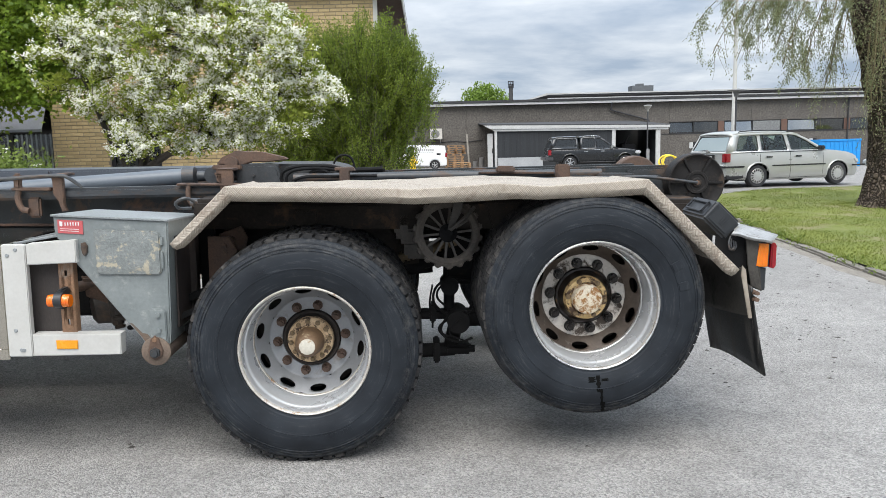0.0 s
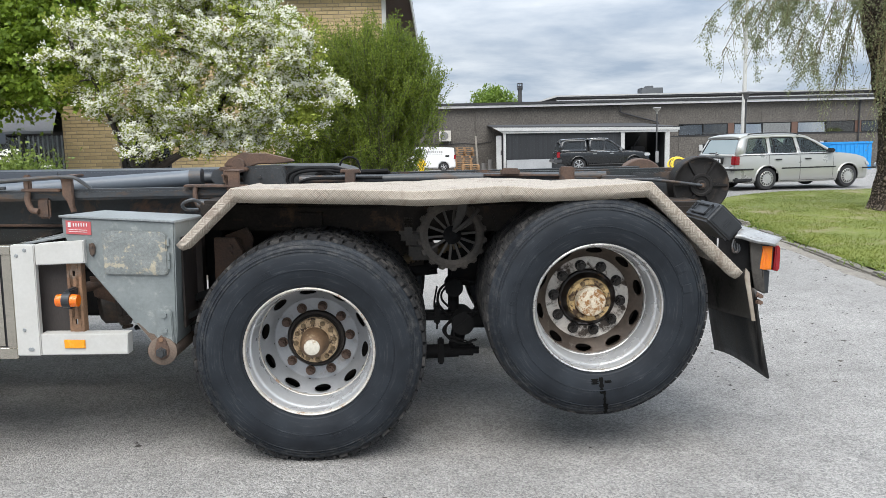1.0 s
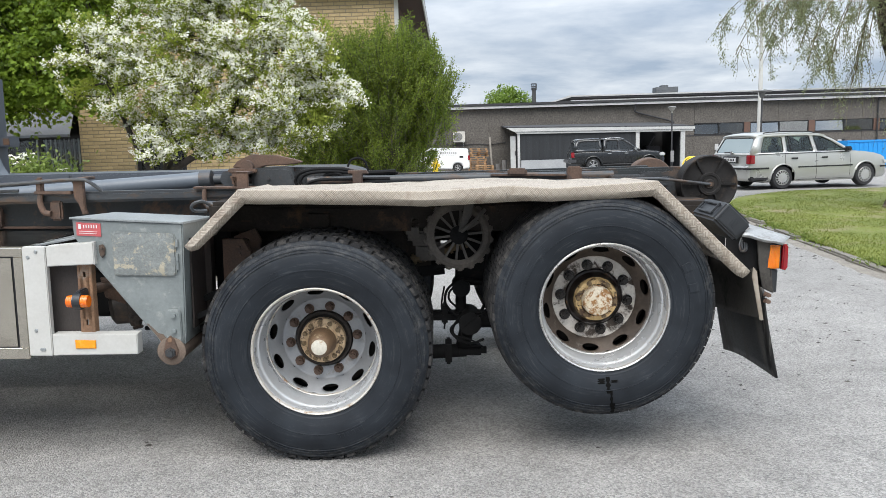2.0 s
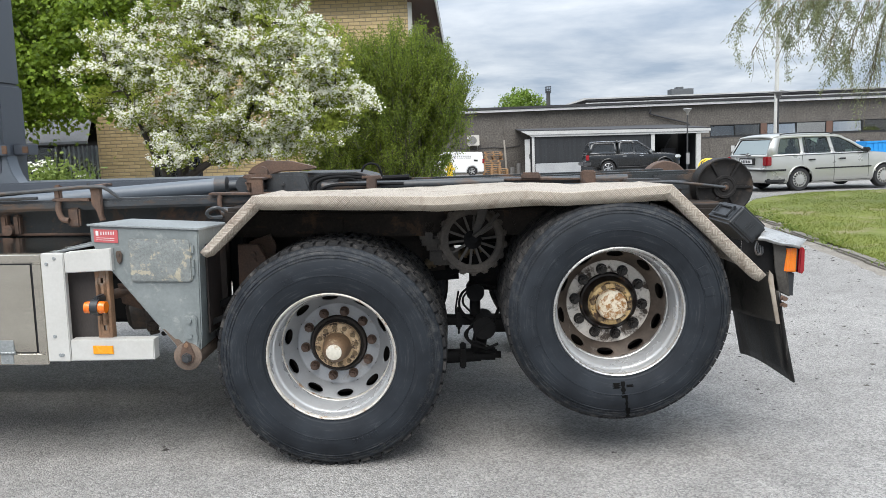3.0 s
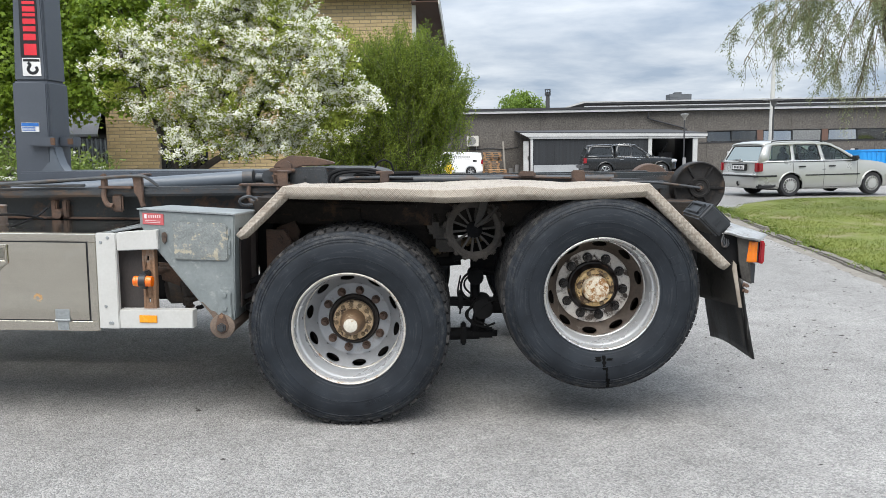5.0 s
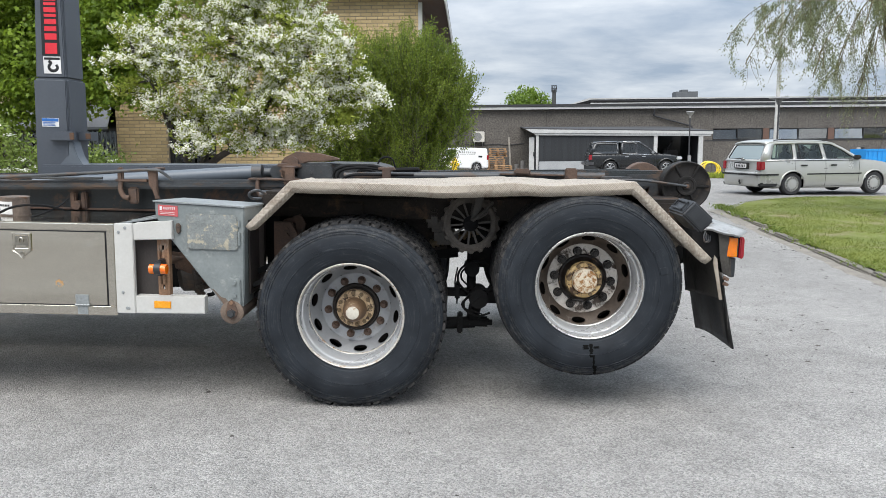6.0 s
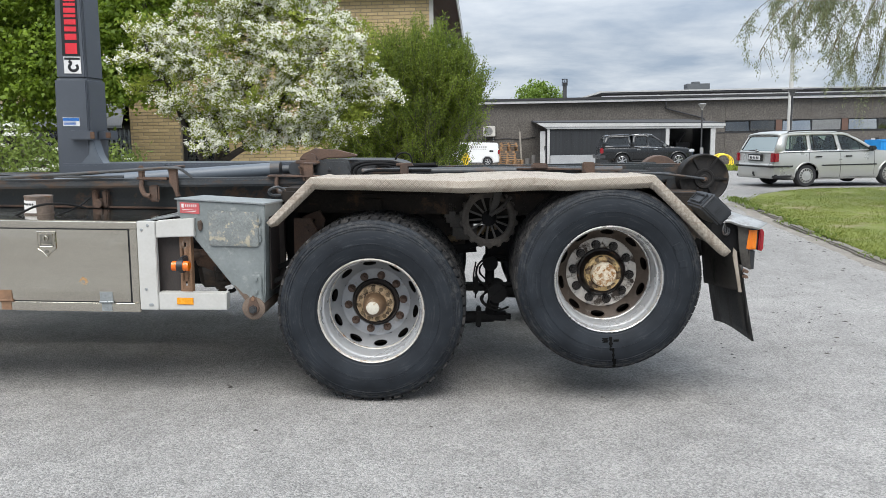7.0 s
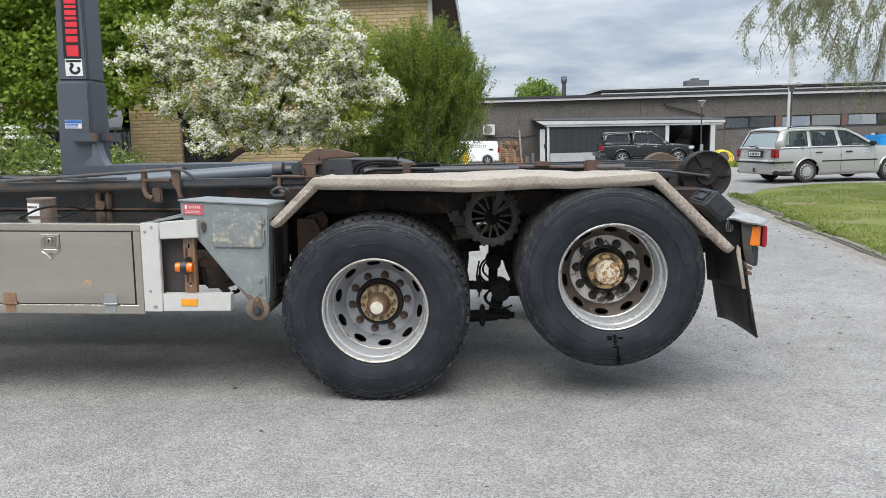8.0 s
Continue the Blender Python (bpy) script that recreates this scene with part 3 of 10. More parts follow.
def make_wheel(name, x, z, low, blocks, fine_shoulder, hub_kind, spin, mirror=False, label=""):
    key = (low, blocks, fine_shoulder)
    rim_mat = [M_RIM, M_BARREL, M_RIM_CONE, M_LIP] if hub_kind == "drive" else [M_RIM_DIRTY, M_BARREL, M_RIM_GRIME, M_LIP_SHINY]
    m = Matrix.Translation((x, 2.50 if mirror else 0.0, z)) @ (pose(0, 0, 0, 0, 0, 180) if mirror else Matrix())
    turn = pose(0, 0, 0, 0, spin, 0)
    if hub_kind not in wheel_cache:
        w = part(name, rim_mesh(), rim_mat, truck, label, m @ turn)
        wheel_cache[hub_kind] = w
    else:
        w = again(name, wheel_cache[hub_kind], truck, m @ turn)
        tagged(w, label=label)
    back = pose(0, 0, 0, 0, -spin, 0)
    if key not in wheel_cache:
        carcass, blocks_bm = tyre_mesh(low, blocks, fine_shoulder)
        t = part("tyre", carcass, [M_RUBBER, M_TREAD], w, "black rubber tyre, dusty, with worn sidewall", back, 30)
        tr = part("tread", blocks_bm, M_TREAD, w, "worn tread blocks", back, 0)
        tagged(tr, kind="stuff")
        wheel_cache[key] = t, tr
    else:
        again("tyre", wheel_cache[key][0], w, back)
        tagged(again("tread", wheel_cache[key][1], w, back), kind="stuff")
    inner = back @ Matrix.Translation((0, 0.345, 0))
    again("inner_tyre", wheel_cache[key][0], w, inner)
    tagged(again("inner_tread", wheel_cache[key][1], w, inner), kind="stuff")
    nut, drive = "nut" + hub_kind, hub_kind == "drive"
    place = Matrix.Translation((0, 0.244, 0.1655))
    if nut not in wheel_cache:
        wheel_cache[nut] = part("wheel_nut", wheel_nut_mesh(0.9 if drive else 1.0), M_NUT if drive else M_NUT_OIL, w, m=place)
        start = 1
    else:
        start = 0
    for k in range(start, 10):
        again("wheel_nut", wheel_cache[nut], w, pose(0, 0, 0, 0, 36 * k, 0) @ place)
    bm = bmesh.new()
    (front_hub if drive else rear_hub)(bm)
    for f in bm.faces:
        c = f.calc_center_median()
        r = math.hypot(c.x, c.z)
        f.material_index = 1 if r > (0.1125 if drive else 0.107) else 0 if r > 0.0725 else 2
    part("hub", bm, [M_FLANGE, M_DRUM, M_HUB] if drive else [M_FLANGE_OILY, M_OIL_RING, M_HUB_PALE], w, "rusty brown hub with a golden flange" if drive else "chipped cream hub with rust on a golden flange")
    if drive:
        bm = bmesh.new()
        lathe(bm, [(0.038, 0.0745), (0.037, 0.070), (0.030, 0.068), (0.004, 0.0675)], 32)
        part("hub_cap", bm, M_CAP, w, "small round white cap")
    hb = None
    count = 12 if drive else 6
    for k in range(count):
        mm = pose(0, 0, 0, 0, 360 / count * k + 12, 0) @ Matrix.Translation((0, 0.190 if drive else 0.172, 0.093 if drive else 0.089))
        if hb is None:
            bm = bmesh.new()
            rod(bm, (0, 0.004, 0), (0, -0.003, 0), 0.0125, seg=14)
            rod(bm, (0, 0.0, 0), (0, -0.011, 0), 0.0092, 0.0085, seg=6)
            hb = part("hub_bolt", bm, M_HUB_BOLT, w, m=mm)
        else:
            again("hub_bolt", hb, w, mm)
    bm = bmesh.new()
    lathe(bm, [(0.145, 0.262), (0.205, 0.262), (0.264, 0.278), (0.264, 0.50), (0.05, 0.52)], 40)
    part("brake_drum", bm, M_DRUM, w, "dark rusty brake drum behind the disc", back)
    return w


w1 = make_wheel("wheel", 0.0, Z_F, -Z_F - 0.025, 58, False, "drive", 11.3, label="silver steel wheel with ten oval hand holes on the driven axle")
w2 = make_wheel("wheel", 1.333, 0.714, -0.6, 74, True, "tag", 23, label="dirty silver deep-dish wheel on the raised tag axle")
make_wheel("wheel", 0.0, Z_F, -Z_F - 0.025, 58, False, "drive", 40, True)
make_wheel("wheel", 1.333, 0.594, -0.6, 74, True, "tag", 5, True)
bm = bmesh.new()
for k, ch in enumerate("315/80R22.5"):
    # raised tyre size, letter by letter round the sidewall
    font = bpy.data.curves.new("letter", "FONT")
    font.body, font.size, font.extrude, font.align_x = ch, 0.046, 0.0012, "CENTER"
    holder = bpy.data.objects.new("letter", font)
    me = bpy.data.meshes.new_from_object(holder)
    me.transform(pose(0, 0, 0, 0, -112 + 6.6 * k, 0) @ Matrix.Translation((0, -0.0362, 0.386)) @ pose(0, 0, 0, 90, 0, 0))
    bm.from_mesh(me)
    bpy.data.objects.remove(holder)
    bpy.data.meshes.remove(me)
lettering(bm, [(a, 0.040, 0.045) for a in (62, 76)], 0.412)
tagged(part("sidewall_lettering", bm, M_RUBBER, w2, m=pose(0, 0, 0, 0, -23, 0)), kind="stuff")
bm = bmesh.new()
lettering(bm, [(a, 0.014, 0.02) for a in (150, 153, 156, 160, 163, 166, -30, -27, -24)], 0.41)
tagged(part("sidewall_lettering", bm, M_RUBBER, w1, m=pose(0, 0, 0, 0, -11.3, 0)), kind="stuff")
# spilled oil down the sidewall of the raised wheel
bm = bmesh.new()
for (x, r0, r1, w) in ((0.00, 0.325, 0.40, 0.018), (0.012, 0.385, 0.47, 0.011), (0.02, 0.45, 0.506, 0.016), (-0.03, 0.33, 0.355, 0.03), (0.03, 0.34, 0.352, 0.03)):
    rr = [r0 + (r1 - r0) * i / 6 for i in range(7)]
    yy = [lerp(r, (0.32, 0.345, 0.4, 0.44, 0.48, 0.505), (-0.019, -0.0275, -0.0375, -0.0375, -0.024, -0.004)) for r in rr]
    vs = [[bm.verts.new((x + s * w / 2 * (1 + 0.4 * math.sin(9 * i)), y - 0.0006, -r)) for s in (-1, 1)] for i, (r, y) in enumerate(zip(rr, yy))]
    for a, b in zip(vs, vs[1:]):
        bm.faces.new((a[0], a[1], b[1], b[0]))
part("oil_streak", bm, surf("wet_oil", (0.004, 0.004, 0.004), rough=0.75, scale=20, spec=0.1), w2, "black oil streak on the sidewall", pose(0, 0, 0, 0, -23 - 3.5, 0))


# fender: chequer plate, bent and dented
def fender(name, near):
    px, pz = (-0.584, -0.334, 1.556, 1.996), (1.010, 1.264, 1.300, 0.886)
    line = []
    for i in range(3):
        a, b = Vector((px[i], pz[i])), Vector((px[i + 1], pz[i + 1]))
        n = max(4, int((b - a).length / 0.03))
        for k in range(n):
            p = a.lerp(b, k / n)
            if i == 1:
                # the fold sags and swells along the plate
                p.y = lerp(p.x, (-0.334, 0.0, 0.24, 0.50, 0.69, 0.87, 0.98, 1.09, 1.2, 1.4, 1.556), (1.264, 1.263, 1.260, 1.255, 1.266, 1.281, 1.275, 1.267, 1.276, 1.289, 1.300)) + 0.0012 * noise.noise((p.x * 11, 2, 0))
            line.append(p)
            if i == 1 and p.x < 0.874 < a.lerp(b, (k + 1) / n).x:
                line += [Vector((0.8715, 1.281)), Vector((0.8765, 1.281))]
    line.append(Vector((px[3], pz[3])))
    bm = bmesh.new()
    uvl = bm.loops.layers.uv.new("plate")
    rows, us, u = [], [], 0.0
    last = len(line) - 1
    for i, p in enumerate(line):
        if i:
            u += (p - line[i - 1]).length
        way = (line[min(i + 1, last)] - line[max(i - 1, 0)]).normalized()
        nrm = Vector((-way.y, way.x))
        flat = 1.0 if -0.30 < p.x < 1.53 else 0.0
        lip = lerp(p.x, (-0.584, -0.56, -0.33, 0.3, 0.55, 0.87, 0.97, 1.1, 1.56, 1.60, 1.97, 1.996), (0.040, 0.058, 0.066, 0.067, 0.070, 0.075, 0.066, 0.062, 0.070, 0.062, 0.058, 0.046)) + 0.003 * noise.noise((p.x * 4, 0, 3))
        bow = 0.008 * noise.noise((p.x * 3, 7, 1))
        back = lerp(p.x, (-0.35, -0.3, 0.0, 0.29, 0.54, 0.79, 0.9, 1.09, 1.2, 1.3, 1.53, 1.6), (-0.010, -0.020, -0.012, 0.0, 0.012, 0.008, 0.002, 0.010, -0.006, -0.006, -0.022, -0.010))
        row = []
        for v, (y, d) in enumerate(((-0.004, -lip), (-0.016 + bow, -lip * 0.56), (-0.0165 + bow * 0.4, -lip * 0.44), (-0.015, -0.0040), (-0.0125, -0.0008), (-0.009, 0.0),
                                    (0.05, back * 0.12), (0.16, back * 0.35), (0.30, back * 0.6), (0.45, back * 0.85), (0.585, back), (0.590, back - 0.04))):
            wob = (0.0035 * noise.noise((p.x * 5, y * 6, 0.3)) + 0.0025 * noise.noise((p.x * 12, y * 9, 5))) * flat if 5 < v < 11 else 0.0
            q = p + nrm * (d + wob)
            row.append(bm.verts.new((q.x, y if near else 2.50 - y, q.y if near else q.y - 0.12)))
        rows.append(row)
        us.append(u)
    vv = (0.0, 0.030, 0.038, 0.064, 0.068, 0.072, 0.131, 0.241, 0.381, 0.531, 0.666, 0.706)
    for i in range(len(rows) - 1):
        split = near and abs(line[i].x - 0.8715) < 1e-4
        for j in range(len(vv) - 1):
            if split and j < 2:
                continue
            f = bm.faces.new((rows[i][j], rows[i + 1][j], rows[i + 1][j + 1], rows[i][j + 1]))
            for loop, (a, b) in zip(f.loops, ((i, j), (i + 1, j), (i + 1, j + 1), (i, j + 1))):
                loop[uvl].uv = (us[a], vv[b])
    ob = part(name, bm, M_PLATE, truck, "dirty cream aluminium chequer-plate fender, dented and bent" if near else "", None, 22)
    md = ob.modifiers.new("thickness", "SOLIDIFY")
    md.thickness, md.offset = 0.004, -1
    return ob


fender("fender", True)
fender("fender", False)

# rear flaps, hung across behind the raised wheel
def hanging(name, mat, label, top, bottom, y0, y1, thick, sag=None):
    bm = bmesh.new()
    nx, nz = 10, 10
    g = []
    for j in range(nz + 1):
        v = j / nz
        row = []
        for i in range(nx + 1):
            s = i / nx
            x = top[0] + (bottom[0] - top[0]) * v ** 1.4 + 0.006 * math.sin(5 * s + 3 * v)
            zb = bottom[1] + (sag(s) if sag else 0)
            row.append(bm.verts.new((x - 0.025 * s * v, y0 + (y1 - y0) * s, top[1] + (zb - top[1]) * v)))
        g.append(row)
    for j in range(nz):
        for i in range(nx):
            bm.faces.new((g[j][i], g[j][i + 1], g[j + 1][i + 1], g[j + 1][i]))
    ob = part(name, bm, mat, truck, label, None, 60)
    md = ob.modifiers.new("thickness", "SOLIDIFY")
    md.thickness = thick
    return ob


hanging("fender_skirt", M_FLAP_GREY, "dusty grey rubber skirt under the fender", (2.022, 0.885), (2.066, 0.660), -0.004, 0.585, 0.006, lambda s: -0.07 * s)
hanging("mud_flap", M_FLAP, "black rubber mud flap, torn along the bottom", (2.060, 0.80), (2.150, 0.372), 0.0, 0.60, 0.010, lambda s: 0.03 * math.sin(s * 2.6) - 0.045 * s)
bm = bmesh.new()
prism(bm, [(2.008, 0.905), (2.026, 0.885), (2.040, 0.80), (2.070, 0.655), (2.052, 0.655), (2.022, 0.79), (2.005, 0.86)], -0.014, -0.006, 0.002)
part("skirt_edge", bm, M_PLATE, truck, "bent cream plate strip with worn edge")
bm = bmesh.new()
for z in (0.775, 0.745):
    rod(bm, (2.068, -0.006, z), (2.098, -0.006, z - 0.005), 0.008, seg=8)
    rod(bm, (2.082, 0.02, z), (2.082, -0.022, z), 0.011, seg=6)
part("flap_bolts", bm, M_RUSTY, truck)

# tail lamp on its bracket
bm = bmesh.new()
prism(bm, [(1.905, 1.035), (2.045, 1.033), (2.066, 0.880), (2.030, 0.860), (1.905, 0.985)], 0.060, 0.066, 0.001)
part("end_plate", bm, M_BLACK, truck, "black plate closing the fender's end")
bm = bmesh.new()
prism(bm, [(2.036, 1.035), (2.098, 1.030), (2.100, 0.93), (2.108, 0.86), (2.128, 0.775), (2.074, 0.80), (2.052, 0.90)], 0.03, 0.036, 0.002)
prism(bm, [(2.098, 1.030), (2.128, 0.775), (2.122, 0.775), (2.092, 1.030)], 0.036, 0.40, 0.001)
part("lamp_bracket", bm, M_FLAP_GREY, truck, "bent dusty grey steel lamp bracket")
bm = bmesh.new()
box(bm, 2.094, 2.170, 0.045, 0.40, 0.885, 1.003, 0.012)
tail = part("tail_lamp", bm, M_PLASTIC, truck, "rectangular amber and red tail lamp")
bm = bmesh.new()
prism(bm, [(2.096, 1.000), (2.148, 0.998), (2.148, 0.890), (2.086, 0.888), (2.088, 0.93)], 0.028, 0.05, 0.006)
part("amber_lens", bm, M_AMBER_TAIL, tail, "amber side lens")
bm = bmesh.new()
prism(bm, [(2.162, 1.003), (2.178, 1.003), (2.186, 0.99), (2.188, 0.895), (2.178, 0.880), (2.160, 0.886)], 0.030, 0.40, 0.006)
part("red_lens", bm, M_RED, tail, "red rear lens")
bm = bmesh.new()
prism(bm, [(2.118, 0.885), (2.150, 0.880), (2.150, 0.775), (2.130, 0.775)], 0.05, 0.36, 0.003)
part("lamp_back_plate", bm, M_PLASTIC, truck)
bm = bmesh.new()
rows = []
for x, y, z in ((0, 0.004, -0.010), (0, 0.0, 0.0), (0.040, 0.06, 0.006), (0.086, 0.12, 0.015), (0.10, 0.50, 0.018)):
    rows.append([bm.verts.new((1.955 + 0.190 * u + x, y + 0.004 * math.sin(6 * u), 1.053 - 0.041 * u + z + 0.003 * math.sin(9 * u + y * 30))) for u in (0, 0.2, 0.4, 0.6, 0.8, 1.0)])
for p, q in zip(rows, rows[1:]):
    for k in range(5):
        bm.faces.new((p[k], p[k + 1], q[k + 1], q[k]))
plate = part("rear_deck_plate", bm, M_DECK, truck, "scratched bright aluminium deck plate", None, 40)
md = plate.modifiers.new("thickness", "SOLIDIFY")
md.thickness, md.offset = 0.003, 0

# black plastic case strapped to the sloping end of the fender
bm = bmesh.new()
case_m = Matrix.Translation((1.918, 0.0, 1.110)) @ pose(0, 0, 0, 0, 42.6, 0)
box(bm, -0.072, 0.084, 0.045, 0.34, -0.054, 0.055, 0.012, case_m, 3)
case = part("plastic_case", bm, M_PLASTIC, truck, "black plastic chock case with a handle recess")
bm = bmesh.new()
box(bm, -0.052, 0.064, 0.040, 0.047, -0.036, 0.040, 0.003, case_m)
for i in range(3):
    box(bm, 0.0 + i * 0.013, 0.008 + i * 0.013, 0.0375, 0.041, -0.018, 0.020, 0.001, case_m)
part("case_panel", bm, M_PLASTIC, case)
bm = bmesh.new()
box(bm, -0.085, -0.075, 0.09, 0.29, -0.03, -0.018, 0.003, case_m)
box(bm, -0.085, -0.075, 0.09, 0.29, 0.022, 0.034, 0.003, case_m)
box(bm, -0.085, -0.075, 0.09, 0.10, -0.03, 0.034, 0.003, case_m)
box(bm, -0.085, -0.075, 0.28, 0.29, -0.03, 0.034, 0.003, case_m)
part("case_handle", bm, M_PLASTIC, case)
bm = bmesh.new()
tube(bm, [(1.975, 0.06, 1.03), (1.960, 0.04, 1.00), (1.967, 0.035, 0.972), (1.985, 0.04, 0.978), (1.990, 0.06, 1.01)], 0.0045)
tube(bm, [(1.985, 0.07, 1.03), (1.975, 0.05, 0.995), (1.985, 0.045, 0.968), (2.0, 0.05, 0.985), (2.0, 0.07, 1.015)], 0.0045)
part("wire_loop", bm, M_RAIL, truck)

# grey storage bracket box
gbox = [(-1.098, 1.132), (-0.598, 1.110), (-0.606, 0.62), (-0.612, 0.548), (-0.640, 0.515), (-0.715, 0.515), (-0.738, 0.568), (-1.022, 0.933), (-1.095, 1.050)]
bm = bmesh.new()
prism(bm, gbox, 0.02, 0.49, 0.006)
for v in bm.verts:
    if v.co.y > 0.3 and v.co.z > 1.0:
        v.co.z -= 0.024
store = part("storage_box", bm, M_BOX, truck, "scuffed grey steel storage box tapering to a pivot lug")
bm = bmesh.new()
prism(bm, [(-1.106, 1.139), (-1.104, 1.130), (-0.592, 1.107), (-0.594, 1.116)], 0.010, 0.51, 0.002)
for v in bm.verts:
    if v.co.y > 0.3:
        v.co.z -= 0.024
part("lid", bm, M_LID, store, "dull bare-metal lid")
bm = bmesh.new()
prism(bm, [(-0.915, 1.075), (-0.645, 1.065), (-0.633, 1.050), (-0.632, 0.880), (-0.645, 0.866), (-0.905, 0.868), (-0.918, 0.882), (-0.922, 1.060)], 0.008, 0.02, 0.005)
grid = []
for j in range(13):
    row = []
    for i in range(17):
        u, v = i / 16, j / 12
        x, z = -0.912 + 0.268 * u, 0.876 + 0.189 * v - 0.006 * u * v
        edge = min(1.0, 6 * min(u, 1 - u, v, 1 - v))
        row.append(bm.verts.new((x, 0.0075 - 0.004 * edge * (1 + 1.2 * noise.noise((x * 14, 2, z * 14))), z)))
    grid.append(row)
for p, q in zip(grid, grid[1:]):
    for i in range(16):
        bm.faces.new((p[i], p[i + 1], q[i + 1], q[i]))
door = part("door", bm, M_SAND, store, "dented hatch with dried mud stains")
bm = bmesh.new()
for z in (1.02, 0.955, 0.915):
    rod(bm, (-0.626, 0.012, z - 0.018), (-0.626, 0.012, z + 0.018), 0.006, seg=10)
part("hinge", bm, M_BOX, store)
bm = bmesh.new()
prism(bm, [(-0.978, 1.012), (-0.962, 1.015), (-0.952, 1.0), (-0.955, 0.965), (-0.966, 0.953), (-0.975, 0.963), (-0.980, 0.99)], 0.006, 0.02, 0.003)
rod(bm, (-0.966, 0.0, 1.0), (-0.966, 0.02, 1.0), 0.007, seg=10)
part("latch", bm, M_RAIL, store)
bm = bmesh.new()
prism(bm, [(-0.694, 0.700), (-0.684, 0.712), (-0.634, 0.710), (-0.624, 0.698), (-0.620, 0.530), (-0.694, 0.530)], 0.006, 0.02, 0.004)
for z in (0.685, 0.612):
    hexa(bm, -0.656, 0.010, -0.006, z, 0.012)
part("reinforcing_strap", bm, M_BOX, store)
bm = bmesh.new()
rod(bm, (-0.672, 0.012, 0.515), (-0.672, 0.36, 0.515), 0.062, seg=32)
lathe(bm, [(0.062, 0.012), (0.066, 0.008), (0.066, 0.002), (0.060, -0.002), (0.0, -0.002)], 32, Matrix.Translation((-0.672, 0, 0.515)))
lug = part("pivot_lug", bm, surf("dull_lug_rust", (0.185, 0.135, 0.102), (0.095, 0.072, 0.058), rough=0.8, scale=14, fine=110, bump=0.4), store, "rusty round pivot lug with a large nut")
bm = bmesh.new()
prism(bm, [(-0.705, 0.520), (-0.690, 0.575), (-0.672, 0.592), (-0.654, 0.575), (-0.636, 0.520), (-0.645, 0.490), (-0.672, 0.474), (-0.699, 0.490)], -0.010, 0.0, 0.003)
part("lock_plate", bm, M_RUSTY, lug)
bm = bmesh.new()
rod(bm, (-0.672, -0.008, 0.512), (-0.672, -0.022, 0.512), 0.026, 0.024, seg=6)
rod(bm, (-0.672, -0.020, 0.512), (-0.672, -0.030, 0.512), 0.017, 0.015, seg=16)
part("lug_nut", bm, M_GREASE, lug, "dark greasy nut")
bm = bmesh.new()
hexa(bm, -0.672, -0.014, -0.006, 0.572, 0.011)
part("lock_screw", bm, M_RUST_LIGHT, lug)
# rust creeping up the tapered end
bm = bmesh.new()
edge = [(-0.733, 0.572), (-0.788, 0.643), (-0.778, 0.643), (-0.735, 0.598), (-0.712, 0.592), (-0.699, 0.575), (-0.697, 0.560), (-0.712, 0.535)]
ring = [bm.verts.new((x, 0.0190, z)) for x, z in edge]
bm.faces.new(ring)
bmesh.ops.triangulate(bm, faces=bm.faces[:])
bmesh.ops.recalc_face_normals(bm, faces=bm.faces[:])
part("rust_patch", bm, surf("bleeding_rust", (0.15, 0.092, 0.060), (0.13, 0.115, 0.10), rough=0.8, scale=22, fine=110), store, "brown rust at the tapered end")
bm = bmesh.new()
box(bm, -0.598, -0.590, 0.10, 0.47, 0.60, 1.03, 0.002)
box(bm, -0.592, -0.560, 0.30, 0.33, 0.58, 1.03, 0.004)
part("side_sheet", bm, surf("brown_side_sheet", (0.055, 0.040, 0.033), (0.022, 0.018, 0.017), rough=0.75, scale=5, fine=70, stretch=(1, 1, 0.4), stain=(0.13, 0.085, 0.06), stain_at=(0.56, 0.7), stain_scale=6), store, "grimy brown side sheet")
bm = bmesh.new()
prism(bm, [(-0.60, 0.655), (-0.42, 0.735), (-0.42, 0.715), (-0.60, 0.625)], 0.14, 0.17, 0.003)
prism(bm, [(-0.60, 0.585), (-0.42, 0.665), (-0.42, 0.645), (-0.60, 0.555)], 0.20, 0.23, 0.003)
part("stay", bm, M_BLACK, store)
bm = bmesh.new()
prism(bm, [(-1.078, 1.116), (-0.968, 1.110), (-0.968, 1.050), (-1.078, 1.056)], 0.016, 0.0195, 0.0005)
stick = part("sticker", bm, M_RED_STICKER, store, "red maker's sticker with white marks")
bm = bmesh.new()
prism(bm, [(-1.068, 1.108), (-1.056, 1.1075), (-1.056, 1.086), (-1.068, 1.0865)], 0.0145, 0.0162, 0)
for i in range(6):
    prism(bm, [(-1.046 + i * 0.0115, 1.104), (-1.0415 + i * 0.0115, 1.1038), (-1.0415 + i * 0.0115, 1.089), (-1.046 + i * 0.0115, 1.0892)], 0.0145, 0.0162, 0)
for z in (1.077, 1.068):
    prism(bm, [(-1.066, z), (-0.985, z - 0.004), (-0.985, z - 0.006), (-1.066, z - 0.002)], 0.0145, 0.0162, 0)
part("sticker_print", bm, M_PRINT_WHITE, stick)

